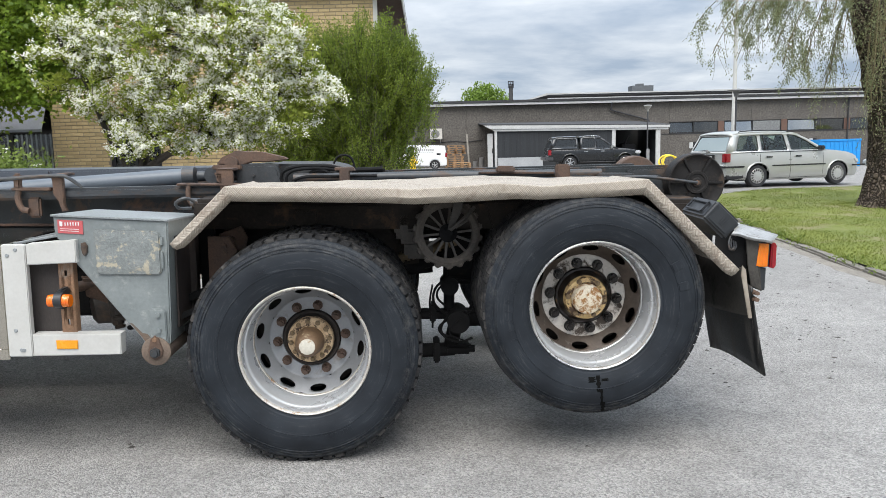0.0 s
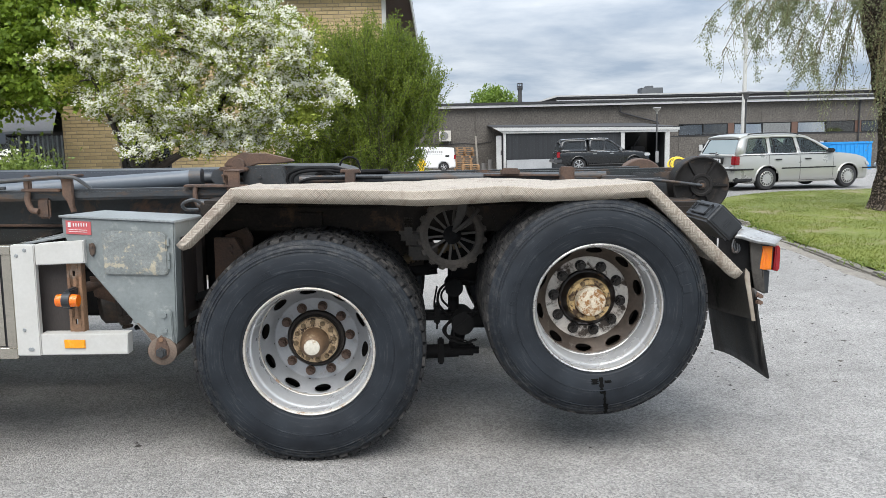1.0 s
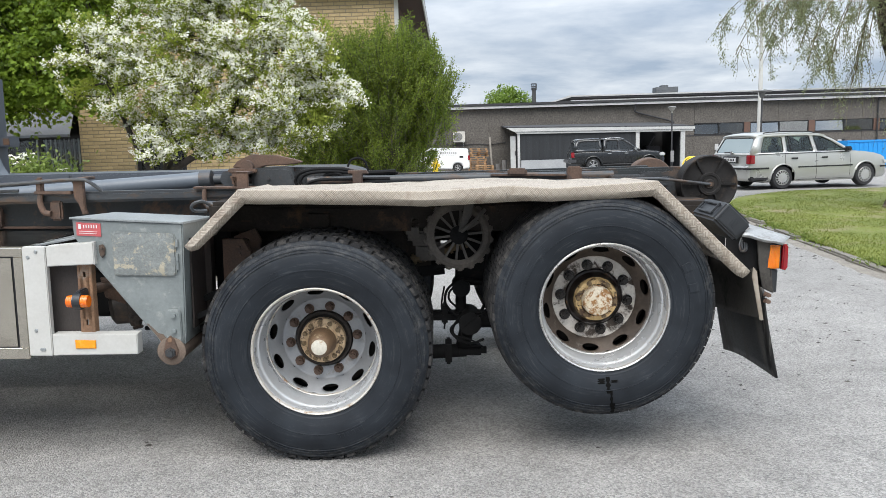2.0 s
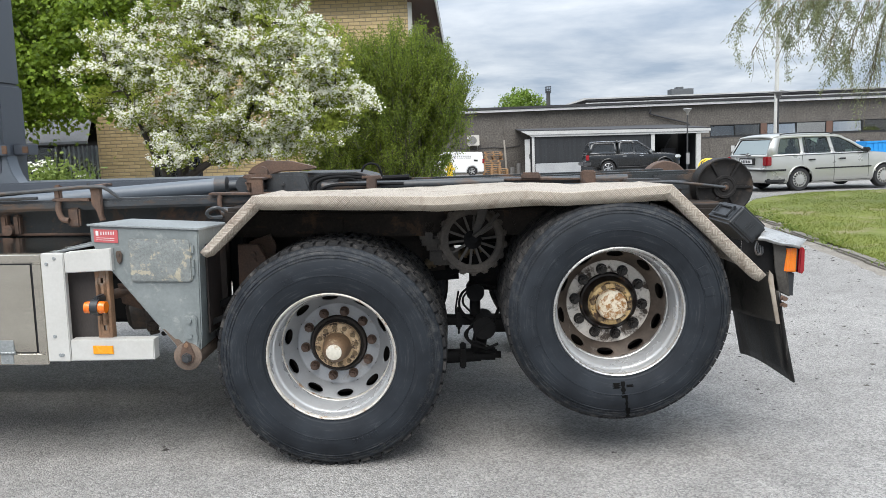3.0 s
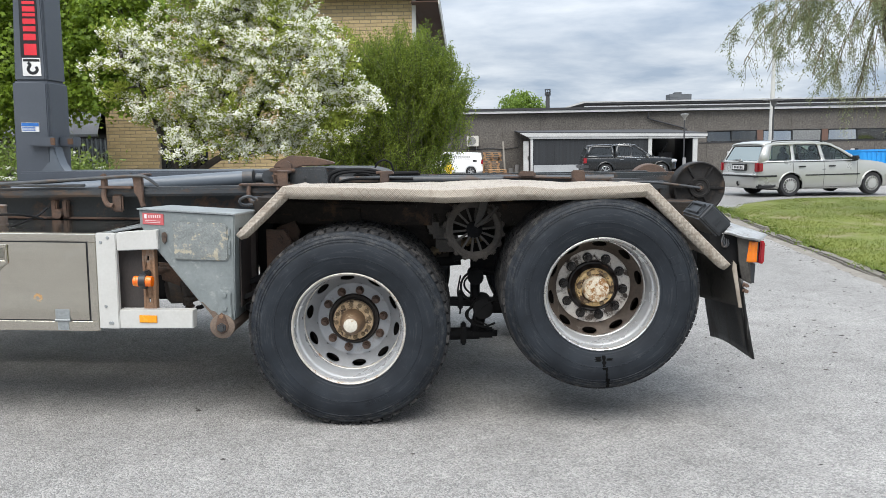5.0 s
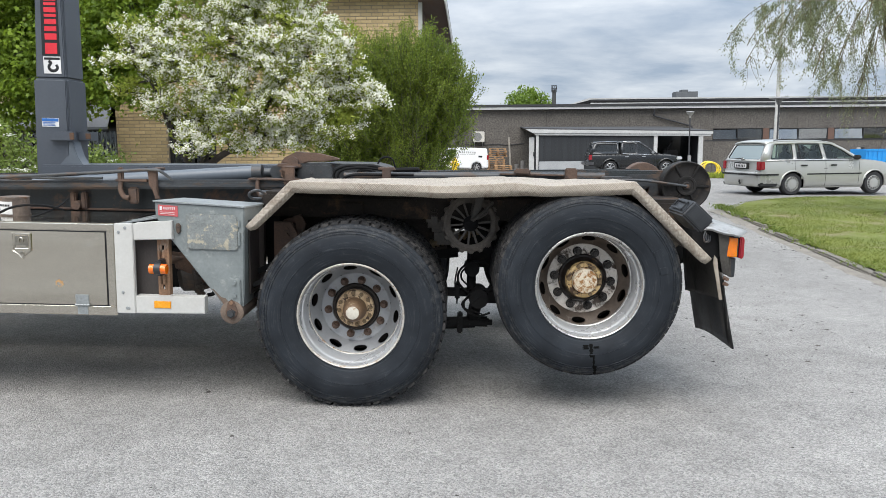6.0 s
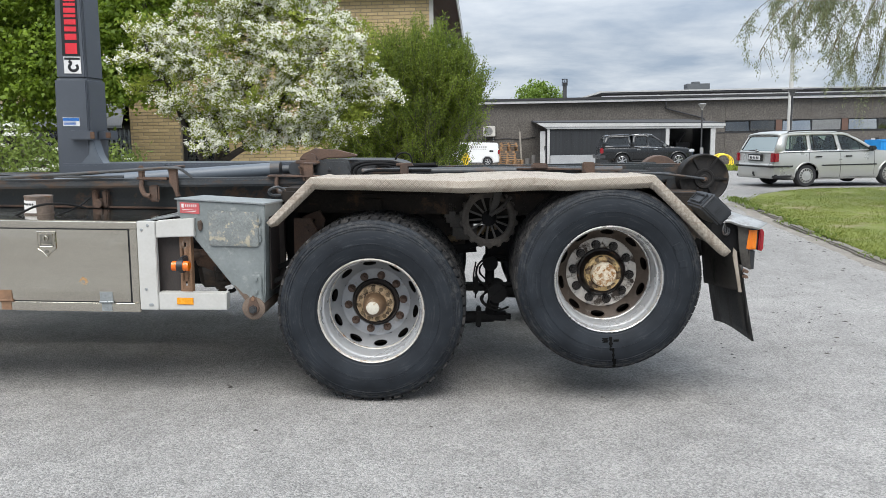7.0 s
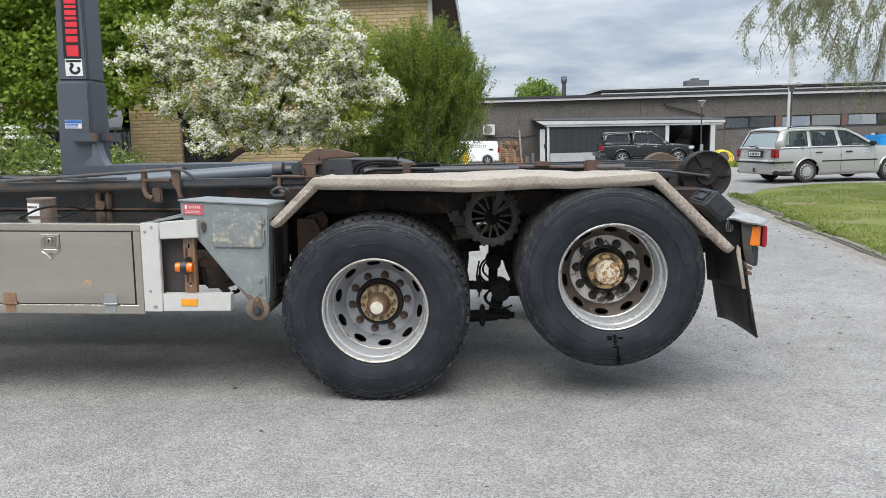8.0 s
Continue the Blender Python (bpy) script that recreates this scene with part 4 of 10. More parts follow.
# dark plate and strut behind the storage box
bm = bmesh.new()
box(bm, -0.58, -0.50, 0.45, 0.64, 0.60, 1.10, 0.01)
prism(bm, [(-0.60, 0.72), (-0.42, 0.80), (-0.40, 0.775), (-0.60, 0.685)], 0.26, 0.30, 0.003)
part("fender_mount", bm, M_BLACK, truck, "black grimy fender mount")
bm = bmesh.new()
prism(bm, [(-0.50, 1.0), (-0.40, 1.0), (-0.36, 0.93), (-0.42, 0.80), (-0.50, 0.78)], 0.30, 0.34, 0.004)
for z in (0.955, 0.92):
    hexa(bm, -0.42, 0.285, 0.31, z, 0.014)
part("bracket", bm, M_RUSTY, truck, "rusty bolted bracket plate")

# white tail end of the side guard
bm = bmesh.new()
box(bm, -1.318, -1.213, -0.014, 0.02, 0.499, 1.008, 0.004)
guard = part("side_guard", bm, M_WHITE, truck, "white painted side guard frame with scuffs")
bm = bmesh.new()
prism(bm, [(-1.212, 1.009), (-0.995, 1.029), (-0.995, 0.926), (-1.212, 0.916)], -0.010, 0.055, 0.004)
part("upper_bar", bm, M_WHITE, guard)
bm = bmesh.new()
prism(bm, [(-1.212, 0.600), (-0.822, 0.602), (-0.824, 0.505), (-1.212, 0.500)], -0.010, 0.055, 0.004)
part("lower_bar", bm, M_WHITE, guard)
sb = None
for x, z in ((-1.292, 0.96), (-1.255, 0.985), (-1.250, 0.53), (-1.28, 0.62), (-1.26, 0.53)):
    if sb is None:
        bm = bmesh.new()
        rod(bm, (0, 0, 0), (0, -0.004, 0), 0.009, 0.007, seg=12)
        sb = part("screw", bm, M_LID, guard, m=Matrix.Translation((x, -0.014, z)))
    else:
        again("screw", sb, guard, Matrix.Translation((x, -0.014, z)))
bm = bmesh.new()
prism(bm, [(-1.106, 0.574), (-1.012, 0.573), (-1.012, 0.534), (-1.106, 0.534)], -0.017, -0.009, 0.003)
part("amber_reflector", bm, M_REFLECT, guard, "oblong amber reflector")
bm = bmesh.new()
box(bm, -1.31, -1.10, 0.06, 0.068, 0.55, 1.0, 0.002)
part("guard_board", bm, surf("brown_board", (0.055, 0.046, 0.042), (0.035, 0.030, 0.028), rough=0.7, scale=6, fine=60, stretch=(6, 1, 1)), guard, "dark brown backing board")
bm = bmesh.new()
box(bm, -1.096, -1.082, 0.030, 0.075, 0.50, 1.0, 0.002)
box(bm, -1.045, -1.030, 0.030, 0.075, 0.50, 1.0, 0.002)
for z0, z1 in ((0.50, 0.635), (0.66, 0.86), (0.885, 1.0)):
    box(bm, -1.083, -1.044, 0.030, 0.036, z0, z1, 0.001)
box(bm, -1.083, -1.069, 0.030, 0.036, 0.63, 0.89, 0.001)
box(bm, -1.058, -1.044, 0.030, 0.036, 0.63, 0.89, 0.001)
part("slotted_post", bm, M_RUST_LIGHT, guard, "rusty slotted steel post")
bm = bmesh.new()
rod(bm, (-1.110, -0.045, 0.763), (-1.072, -0.045, 0.763), 0.027, 0.030, seg=20)
rod(bm, (-1.056, -0.045, 0.763), (-1.016, -0.045, 0.763), 0.030, 0.027, seg=20)
marker = part("marker_lamp", bm, M_AMBER, truck, "amber double-ended marker lamp in a rubber boot")
bm = bmesh.new()
rod(bm, (-1.080, -0.045, 0.765), (-1.046, -0.045, 0.765), 0.0345, seg=20)
box(bm, -1.076, -1.050, -0.045, 0.035, 0.775, 0.812, 0.006)
box(bm, -1.078, -1.048, -0.045, 0.035, 0.722, 0.76, 0.006)
part("rubber_boot", bm, M_PLASTIC, marker)

# stainless tool box with a drop door
bm = bmesh.new()
box(bm, -2.75, -1.322, 0.002, 0.60, 0.484, 1.000, 0.008)
locker = part("tool_locker", bm, M_STEEL, truck, "brushed stainless tool locker with a rust spot")
bm = bmesh.new()
for x0, x1, z0, z1 in ((-2.75, -1.320, 0.962, 1.004), (-2.75, -1.320, 0.482, 0.536), (-1.366, -1.320, 0.536, 0.962), (-2.75, -2.70, 0.536, 0.962)):
    box(bm, x0, x1, -0.006, 0.004, z0, z1, 0.0045, None, 3)
part("door_frame", bm, M_STEEL, locker)
bm = bmesh.new()
prism(bm, [(-2.700, 0.962), (-1.366, 0.962), (-1.366, 0.536), (-2.700, 0.536)], -0.0005, 0.003, 0)
part("door_seal", bm, M_PRINT_BLACK, locker, "black rubber door seal")
bm = bmesh.new()
grid = []
for j in range(31):
    row = []
    for i in range(97):
        u, v = i / 96, j / 30
        x, z = -2.690 + 1.315 * u, 0.5425 + 0.4125 * v
        edge = min(1.0, 8 * min(u * 2.5, (1 - u) * 2.5, v, 1 - v))
        dent = 0.006 * math.exp(-((x + 1.46) ** 2 + (z - 0.925) ** 2) / 0.0022) - 0.005 * math.exp(-((x + 1.40) ** 2 + (z - 0.90) ** 2) / 0.0012)
        row.append(bm.verts.new((x, -0.0045 + edge * 0.6 * dent - edge * (0.0042 + 0.0040 * noise.noise((x * 2.0, 3, z * 2.6)) + 0.0008 * noise.noise((x * 7, 9, z * 7))), z)))
    grid.append(row)
for p, q in zip(grid, grid[1:]):
    for i in range(96):
        bm.faces.new((p[i], p[i + 1], q[i + 1], q[i]))
ldoor = part("door", bm, M_STEEL, locker, "", None, 60)
for x in (-1.515, -2.10):
    bm = bmesh.new()
    box(bm, x - 0.038, x + 0.038, -0.012, -0.003, 0.545, 0.603, 0.002)
    box(bm, x - 0.030, x + 0.030, -0.009, -0.003, 0.486, 0.535, 0.002)
    for k in range(5):
        rod(bm, (x - 0.040 + k * 0.0165, -0.009, 0.540), (x - 0.026 + k * 0.0165, -0.009, 0.540), 0.0075, seg=10)
    for dx, dz in ((-0.02, 0.585), (0.02, 0.585), (0.0, 0.565), (0.0, 0.505)):
        rod(bm, (x + dx, -0.008, dz), (x + dx, -0.013, dz), 0.005, seg=8)
    part("hinge", bm, M_LID if x > -2 else M_RUST_LIGHT, ldoor, "steel butt hinge" if x > -2 else "rusty butt hinge")
bm = bmesh.new()
prism(bm, [(-1.890, 0.938), (-1.790, 0.938), (-1.790, 0.845), (-1.82, 0.825), (-1.84, 0.800), (-1.86, 0.825), (-1.890, 0.845)], -0.011, -0.003, 0.003)
latch = part("paddle_latch", bm, M_STEEL, ldoor, "recessed steel paddle latch with keyhole")
# raised plate in darker steel: the recess's shade is in its colour
bm = bmesh.new()
box(bm, -1.876, -1.804, -0.0125, -0.0105, 0.858, 0.926, 0.001)
rod(bm, (-1.84, -0.0165, 0.830), (-1.84, -0.010, 0.830), 0.010, seg=12)
part("latch_recess", bm, M_STEEL_DARK, ldoor)
bm = bmesh.new()
ring = [(-1.892, 0.940), (-1.788, 0.940), (-1.788, 0.845), (-1.82, 0.823), (-1.84, 0.798), (-1.86, 0.823), (-1.892, 0.845), (-1.892, 0.940)]
tube(bm, [(x, -0.011, z) for x, z in ring], 0.004, 6, 1)
inner = [(-1.878, 0.928), (-1.802, 0.928), (-1.802, 0.856), (-1.878, 0.856), (-1.878, 0.928)]
tube(bm, [(x, -0.012, z) for x, z in inner], 0.003, 6, 1)
part("latch_rim", bm, M_STEEL, ldoor)
bm = bmesh.new()
tube(bm, [(-1.850, -0.016, 0.893), (-1.850, -0.020, 0.912), (-1.838, -0.021, 0.918), (-1.828, -0.020, 0.908), (-1.834, -0.018, 0.893)], 0.004)
box(bm, -1.872, -1.808, -0.018, -0.012, 0.866, 0.874, 0.003)
part("latch_paddle", bm, M_STEEL, ldoor)
bm = bmesh.new()
for i in range(70):
    a, r = i * 2.4, 0.030 * (i / 70) ** 0.8 * random.uniform(0.6, 1.1)
    cx, cz, k = -1.640 + r * math.cos(a), 0.663 + r * math.sin(a) * 0.85, random.uniform(0.0025, 0.0075) * (1.15 - r / 0.035)
    rod(bm, (cx, -0.0098 - i * 1e-5, cz), (cx, -0.0060, cz), k, seg=7)
part("rust_spot", bm, surf("rust_bloom", (0.50, 0.26, 0.09), (0.44, 0.30, 0.15), rough=0.6, metal=0.2, scale=40), ldoor, "orange rust spot")
bm = bmesh.new()
rod(bm, (-1.45, -0.0036, 0.60), (-1.45, -0.0050, 0.60), 0.004, seg=8)
box(bm, -2.75, -1.322, 0.02, 0.62, 0.996, 1.004, 0.002)
part("top_sheet", bm, M_STEEL, locker)
bm = bmesh.new()
prism(bm, [(-1.32, 1.0), (-1.0, 1.06), (-1.0, 1.05), (-1.32, 0.99)], 0.10, 0.16, 0.002)
prism(bm, [(-1.32, 1.0), (-1.0, 1.075), (-1.0, 1.066), (-1.32, 0.99)], 0.24, 0.30, 0.002)
part("stay_strips", bm, M_LID, truck)

# grease canister and its hoses on the locker
bm = bmesh.new()
rod(bm, (-2.061, 0.33, 1.0), (-2.061, 0.33, 1.108), 0.078, seg=32)
rod(bm, (-2.061, 0.33, 1.108), (-2.061, 0.33, 1.116), 0.081, seg=32)
rod(bm, (-2.061, 0.33, 1.0), (-2.061, 0.33, 1.012), 0.084, seg=32)
can = part("grease_canister", bm, surf("grubby_aluminium", (0.20, 0.155, 0.125), (0.095, 0.072, 0.06), rough=0.55, metal=0.3, scale=10, stain=(0.20, 0.09, 0.04), stain_at=(0.55, 0.65), stain_scale=9), truck, "grubby metal canister with a torn white label")
bm = bmesh.new()
lathe(bm, [(0.0795, -0.03), (0.0795, 0.045)], 40, Matrix.Translation((-2.061, 0.33, 1.045)) @ pose(0, 0, 0, 90, 0, 0))
for f in [f for f in bm.faces if not (-0.97 < (f.calc_center_median().x + 2.061) / 0.08 < 0.35 and f.calc_center_median().y < 0.33)]:
    bm.faces.remove(f)
part("label", bm, M_PRINT_WHITE, can, "torn white paper label")
bm = bmesh.new()
for i in range(5):
    a = radians(-40 + i * 11)
    p = Vector((-2.061 + 0.0805 * math.sin(a), 0.33 - 0.0805 * math.cos(a), 1.068))
    box(bm, -0.005, 0.005, -0.001, 0.001, -0.006, 0.006, 0, Matrix.Translation(p) @ Matrix.Rotation(a, 4, "Z"))
part("label_print", bm, M_PRINT_BLACK, can)
bm = bmesh.new()
tube(bm, [(-2.14, 0.22, 1.005), (-2.09, 0.22, 1.03), (-2.0, 0.20, 1.065), (-1.93, 0.24, 1.075), (-1.87, 0.34, 1.06), (-1.83, 0.44, 1.03)], 0.007)
tube(bm, [(-1.93, 0.25, 1.00), (-1.88, 0.30, 1.02), (-1.85, 0.42, 1.05), (-1.83, 0.5, 1.09)], 0.006)
part("grease_hose", bm, M_BLACK, truck, "black grease hose")

# chassis and hook-lift rails
def long_rail(name, mat, y0, y1, z0, z1, x0=-3.3, x1=2.05, tilt=0.0, label="", bev=0.01):
    bm = bmesh.new()
    box(bm, x0, x1, y0, y1, z0, z1, bev, Matrix.Translation((0, 0, 0)) @ pose(0, 0, 0, 0, -tilt, 0))
    return part(name, bm, mat, truck, label)


long_rail("chassis_rail", M_CHASSIS, 0.80, 0.88, 0.92, 1.165, label="dark green-black chassis rail with rust along the flange")
long_rail("chassis_rail", M_CHASSIS, 1.62, 1.70, 0.92, 1.165)
bm = bmesh.new()
for y in (0.775, 1.675):
    box(bm, -3.3, 2.05, y, y + 0.10, 0.995, 1.008, 0.003)
part("rail_flange", bm, M_RUSTY, truck)
for y in (0.70, 1.72):
    bm = bmesh.new()
    box(bm, -3.3, 1.88, y, y + 0.08, 1.178, 1.236, 0.014, pose(0, 0, 0, 0, -1.3, 0), 4)
    part("lift_rail", bm, M_RAIL, truck, "dark blue-grey hook-lift side tube with rust patches" if y < 1 else "")
for i in range(6):
    bm = bmesh.new()
    x = -2.9 + 0.95 * i
    box(bm, x, x + 0.09, 0.86, 1.64, 0.99, 1.13, 0.008)
    part("cross_member", bm, M_CHASSIS, truck)
bm = bmesh.new()
box(bm, -2.28, -0.62, 1.06, 1.40, 1.245, 1.313, 0.010, pose(0, 0, 0, 0, -1.0, 0))
part("lift_arm", bm, M_COLUMN, truck, "slate painted lower arm of the hook lift")
bm = bmesh.new()
rod(bm, (-2.3, 0.98, 1.135), (-0.79, 0.98, 1.252), 0.049, seg=28)
cyl = part("hydraulic_cylinder", bm, M_CYL, truck, "blue-grey painted hydraulic cylinder")
bm = bmesh.new()
rod(bm, (-0.80, 0.98, 1.252), (-0.735, 0.98, 1.256), 0.053, seg=28)
part("end_collar", bm, M_RAIL, cyl)
bm = bmesh.new()
rod(bm, (-0.72, 0.98, 1.256), (-0.46, 0.98, 1.262), 0.030, seg=20)
rod(bm, (-0.62, 0.90, 1.265), (-0.62, 1.06, 1.265), 0.045, seg=20)
part("piston_rod", bm, M_RAIL, cyl)
bm = bmesh.new()
rod(bm, (-2.3, 1.52, 1.135), (-0.79, 1.52, 1.252), 0.043, seg=24)
part("hydraulic_cylinder", bm, M_CYL, truck)


def clamp(x, w, z0, z1, rust=True, y=0.672):
    """A guide bracket standing over the side tube."""
    bm = bmesh.new()
    prism(bm, [(x - w / 2, z1), (x + w / 2, z1), (x + w / 2, z0 + 0.03), (x + w * 0.7, z0), (x + w * 0.25, z0 - 0.005), (x - w * 0.05, z0 + 0.05), (x - w / 2, z0 + 0.09)], y, y + 0.028, 0.004)
    box(bm, x - w / 2, x + w / 2, y, y + 0.16, z1 - 0.014, z1, 0.004)
    part("guide_bracket", bm, M_RUSTY if rust else M_RAIL, truck, "rust-brown steel guide bracket")


clamp(-1.365, 0.055, 1.09, 1.283)
clamp(-1.405, 0.03, 1.20, 1.280, False, 0.70)
clamp(-0.498, 0.085, 1.16, 1.312)
clamp(-0.53, 0.04, 1.2, 1.29)
bm = bmesh.new()
box(bm, -1.60, -1.40, 0.66, 0.70, 1.195, 1.212, 0.004)
tube(bm, [(-1.57, 0.68, 1.21), (-1.575, 0.675, 1.15), (-1.555, 0.672, 1.10), (-1.52, 0.672, 1.09)], 0.016, seg=10)
box(bm, -1.535, -1.47, 0.69, 0.72, 1.05, 1.16, 0.01)
box(bm, -1.59, -1.555, 0.665, 0.70, 1.205, 1.285, 0.008)
part("twist_lock", bm, M_RUSTY, truck, "rusty locking hook on the side tube")
bm = bmesh.new()
tube(bm, [(-0.69, 0.68, 1.235), (-0.69, 0.672, 1.16), (-0.665, 0.67, 1.115), (-0.64, 0.672, 1.11)], 0.013, seg=10)
box(bm, -0.75, -0.42, 0.665, 0.74, 1.222, 1.234, 0.003)
part("twist_lock", bm, M_RUSTY, truck, "rusty locking hook on the side tube")
bm = bmesh.new()
tube(bm, [(-2.6, 0.66, 1.19), (-2.25, 0.66, 1.214), (-2.0, 0.66, 1.230), (-1.60, 0.66, 1.260), (-1.45, 0.66, 1.272), (-1.34, 0.66, 1.275), (-1.30, 0.662, 1.262), (-1.24, 0.68, 1.212)], 0.010)
tube(bm, [(-2.5, 0.68, 1.215), (-2.2, 0.69, 1.210), (-1.95, 0.70, 1.205), (-1.70, 0.70, 1.212)], 0.009)
part("brake_pipe", bm, M_RAIL, truck, "grey pipe clipped along the rail")
bm = bmesh.new()
for x in (-1.93, -1.86):
    box(bm, x - 0.018, x + 0.018, 0.755, 0.80, 1.00, 1.115, 0.008)
rod(bm, (-1.90, 0.73, 1.03), (-1.90, 0.80, 1.03), 0.030, seg=14)
part("shackle", bm, M_RUSTY, truck, "rusty shackle on the chassis rail")

# hook end of the arm: rusty horn, pivot box, hoses
bm = bmesh.new()
prism(bm, [(-0.585, 1.335), (-0.560, 1.365), (-0.525, 1.382), (-0.484, 1.402), (-0.440, 1.398), (-0.345, 1.396), (-0.215, 1.366), (-0.203, 1.358), (-0.215, 1.350), (-0.30, 1.340), (-0.40, 1.338), (-0.46, 1.318), (-0.585, 1.325)], 0.88, 0.96, 0.006)
rod(bm, (-0.50, 0.84, 1.335), (-0.50, 1.0, 1.335), 0.035, seg=18)
box(bm, -0.60, -0.44, 0.82, 1.02, 1.300, 1.324, 0.006)
part("locking_horn", bm, M_RUSTY, truck, "red-brown rusty locking horn")
bm = bmesh.new()
prism(bm, [(-0.475, 1.325), (-0.30, 1.332), (-0.255, 1.325), (-0.22, 1.22), (-0.475, 1.21)], 0.84, 1.10, 0.012)
prism(bm, [(-0.30, 1.328), (0.02, 1.330), (0.10, 1.312), (0.16, 1.285), (0.16, 1.20), (-0.30, 1.20)], 0.92, 1.36, 0.014)
rod(bm, (-0.38, 0.83, 1.27), (-0.38, 0.845, 1.27), 0.010, seg=8)
part("pivot_box", bm, M_GREASE, truck, "greasy slate arm pivot casting")
bm = bmesh.new()
tube(bm, [(-0.21, 0.86, 1.215), (-0.235, 0.86, 1.25), (-0.21, 0.86, 1.295), (-0.12, 0.855, 1.318), (0.03, 0.86, 1.318), (0.10, 0.88, 1.300), (0.20, 0.90, 1.285)], 0.010)
tube(bm, [(-0.19, 0.84, 1.21), (-0.20, 0.84, 1.26), (-0.16, 0.84, 1.295), (-0.05, 0.84, 1.308), (0.06, 0.86, 1.300), (0.20, 0.88, 1.280), (0.34, 0.9, 1.296)], 0.009)
tube(bm, [(-0.17, 0.82, 1.22), (-0.15, 0.82, 1.245), (-0.08, 0.82, 1.262), (0.10, 0.82, 1.265), (0.30, 0.82, 1.268)], 0.010)
tube(bm, [(0.16, 0.87, 1.296), (0.24, 0.87, 1.300), (0.33, 0.87, 1.304)], 0.014, 8)
tube(bm, [(-0.10, 0.85, 1.235), (-0.06, 0.85, 1.285), (0.0, 0.85, 1.295), (0.06, 0.86, 1.265)], 0.012)
tube(bm, [(0.05, 0.95, 1.33), (0.07, 0.95, 1.365), (0.11, 0.95, 1.378), (0.15, 0.95, 1.360), (0.17, 0.95, 1.30)], 0.006)
part("hydraulic_hose", bm, M_BLACK, truck, "black hydraulic hoses looped over the pivot")
bm = bmesh.new()
prism(bm, [(0.075, 1.315), (0.175, 1.318), (0.185, 1.30), (0.155, 1.296), (0.152, 1.225), (0.10, 1.225), (0.10, 1.30), (0.075, 1.30)], 0.74, 0.79, 0.004)
part("rubber_stop", bm, M_RUSTY, truck, "dark steel rest bracket")
bm = bmesh.new()
rod(bm, (-0.16, 0.84, 1.253), (1.55, 0.84, 1.283), 0.026, seg=16)
part("torsion_bar", bm, M_RAIL, truck, "long blue-grey bar along the rear frame")
bm = bmesh.new()
box(bm, 0.20, 2.0, 0.86, 0.94, 1.18, 1.274, 0.012, pose(0, 0, 0, 0, -1.6, 0))
box(bm, 0.20, 2.0, 1.56, 1.64, 1.16, 1.254, 0.012, pose(0, 0, 0, 0, -1.6, 0))
part("rear_frame", bm, M_CHASSIS, truck, "dark rear frame of the hook lift")
bm = bmesh.new()
box(bm, 1.285, 1.362, 0.77, 0.83, 1.245, 1.335, 0.008)
box(bm, 0.955, 1.06, 0.78, 0.83, 1.285, 1.325, 0.010)
box(bm, 0.86, 1.28, 0.80, 0.84, 1.28, 1.292, 0.003)
part("wear_block", bm, M_RUSTY, truck, "rusty wear block on the bar")
bm = bmesh.new()
box(bm, 1.52, 1.72, 0.76, 0.90, 1.262, 1.286, 0.005)
box(bm, 1.30, 1.50, 0.79, 0.86, 1.262, 1.275, 0.004)
prism(bm, [(1.70, 1.30), (1.98, 1.31), (2.06, 1.26), (2.06, 1.10), (1.90, 1.06), (1.70, 1.12)], 0.84, 0.87, 0.006)
part("end_plate", bm, M_GREASE, truck, "slate painted rear end plate")
bm = bmesh.new()
rod(bm, (1.76, 0.70, 1.215), (1.76, 0.84, 1.215), 0.050, seg=20, cap=False)
rod(bm, (1.76, 0.74, 1.215), (1.76, 0.76, 1.215), 0.042, seg=20)
part("pivot_tube", bm, M_RUSTY, truck, "rusty open pivot tube")


def roller(name, y0, m, label, mat=M_PLASTIC):
    bm = bmesh.new()
    lathe(bm, [(0.062, -0.020), (0.066, -0.012), (0.110, -0.004), (0.138, -0.010), (0.150, -0.020), (0.156, -0.018), (0.158, 0.0), (0.156, 0.08), (0.150, 0.086), (0.02, 0.086)], 56)
    lathe(bm, [(0.0, -0.030), (0.022, -0.030), (0.026, -0.026), (0.028, -0.022), (0.044, -0.022), (0.048, -0.026), (0.060, -0.026), (0.064, -0.020), (0.064, -0.005)], 40)
    o = part(name, bm, mat, truck, label, m)
    rib = None
    for a in (0, 60, 120, 180, 240, 300):
        if rib is None:
            bm = bmesh.new()
            box(bm, -0.007, 0.007, -0.022, -0.004, 0.058, 0.148, 0.003)
            rib = part("rib", bm, mat, o, m=pose(0, 0, 0, 0, a + 90, 0))
        else:
            again("rib", rib, o, pose(0, 0, 0, 0, a + 90, 0))
    return o


M_CAST = surf("grimy_cast_iron", (0.022, 0.020, 0.019), (0.010, 0.009, 0.009), rough=0.6, spec=0.25, scale=9, fine=70, bump=0.3, stain=(0.075, 0.055, 0.042), stain_at=(0.55, 0.68), stain_scale=11)
r1 = roller("rear_roller", 0, Matrix.Translation((2.052, 0.74, 1.240)), "black cast rear roller with ribs round its hub", M_CAST)
bm = bmesh.new()
hexa(bm, 0, -0.036, -0.02, 0, 0.013)
part("hub_nut", bm, M_RUSTY, r1)
roller("rear_roller", 0, Matrix.Translation((2.058, 1.96, 1.195)) @ pose(0, 0, 0, 0, 0, 180), "brown rusty far-side rear roller", M_RUSTY)
bm = bmesh.new()
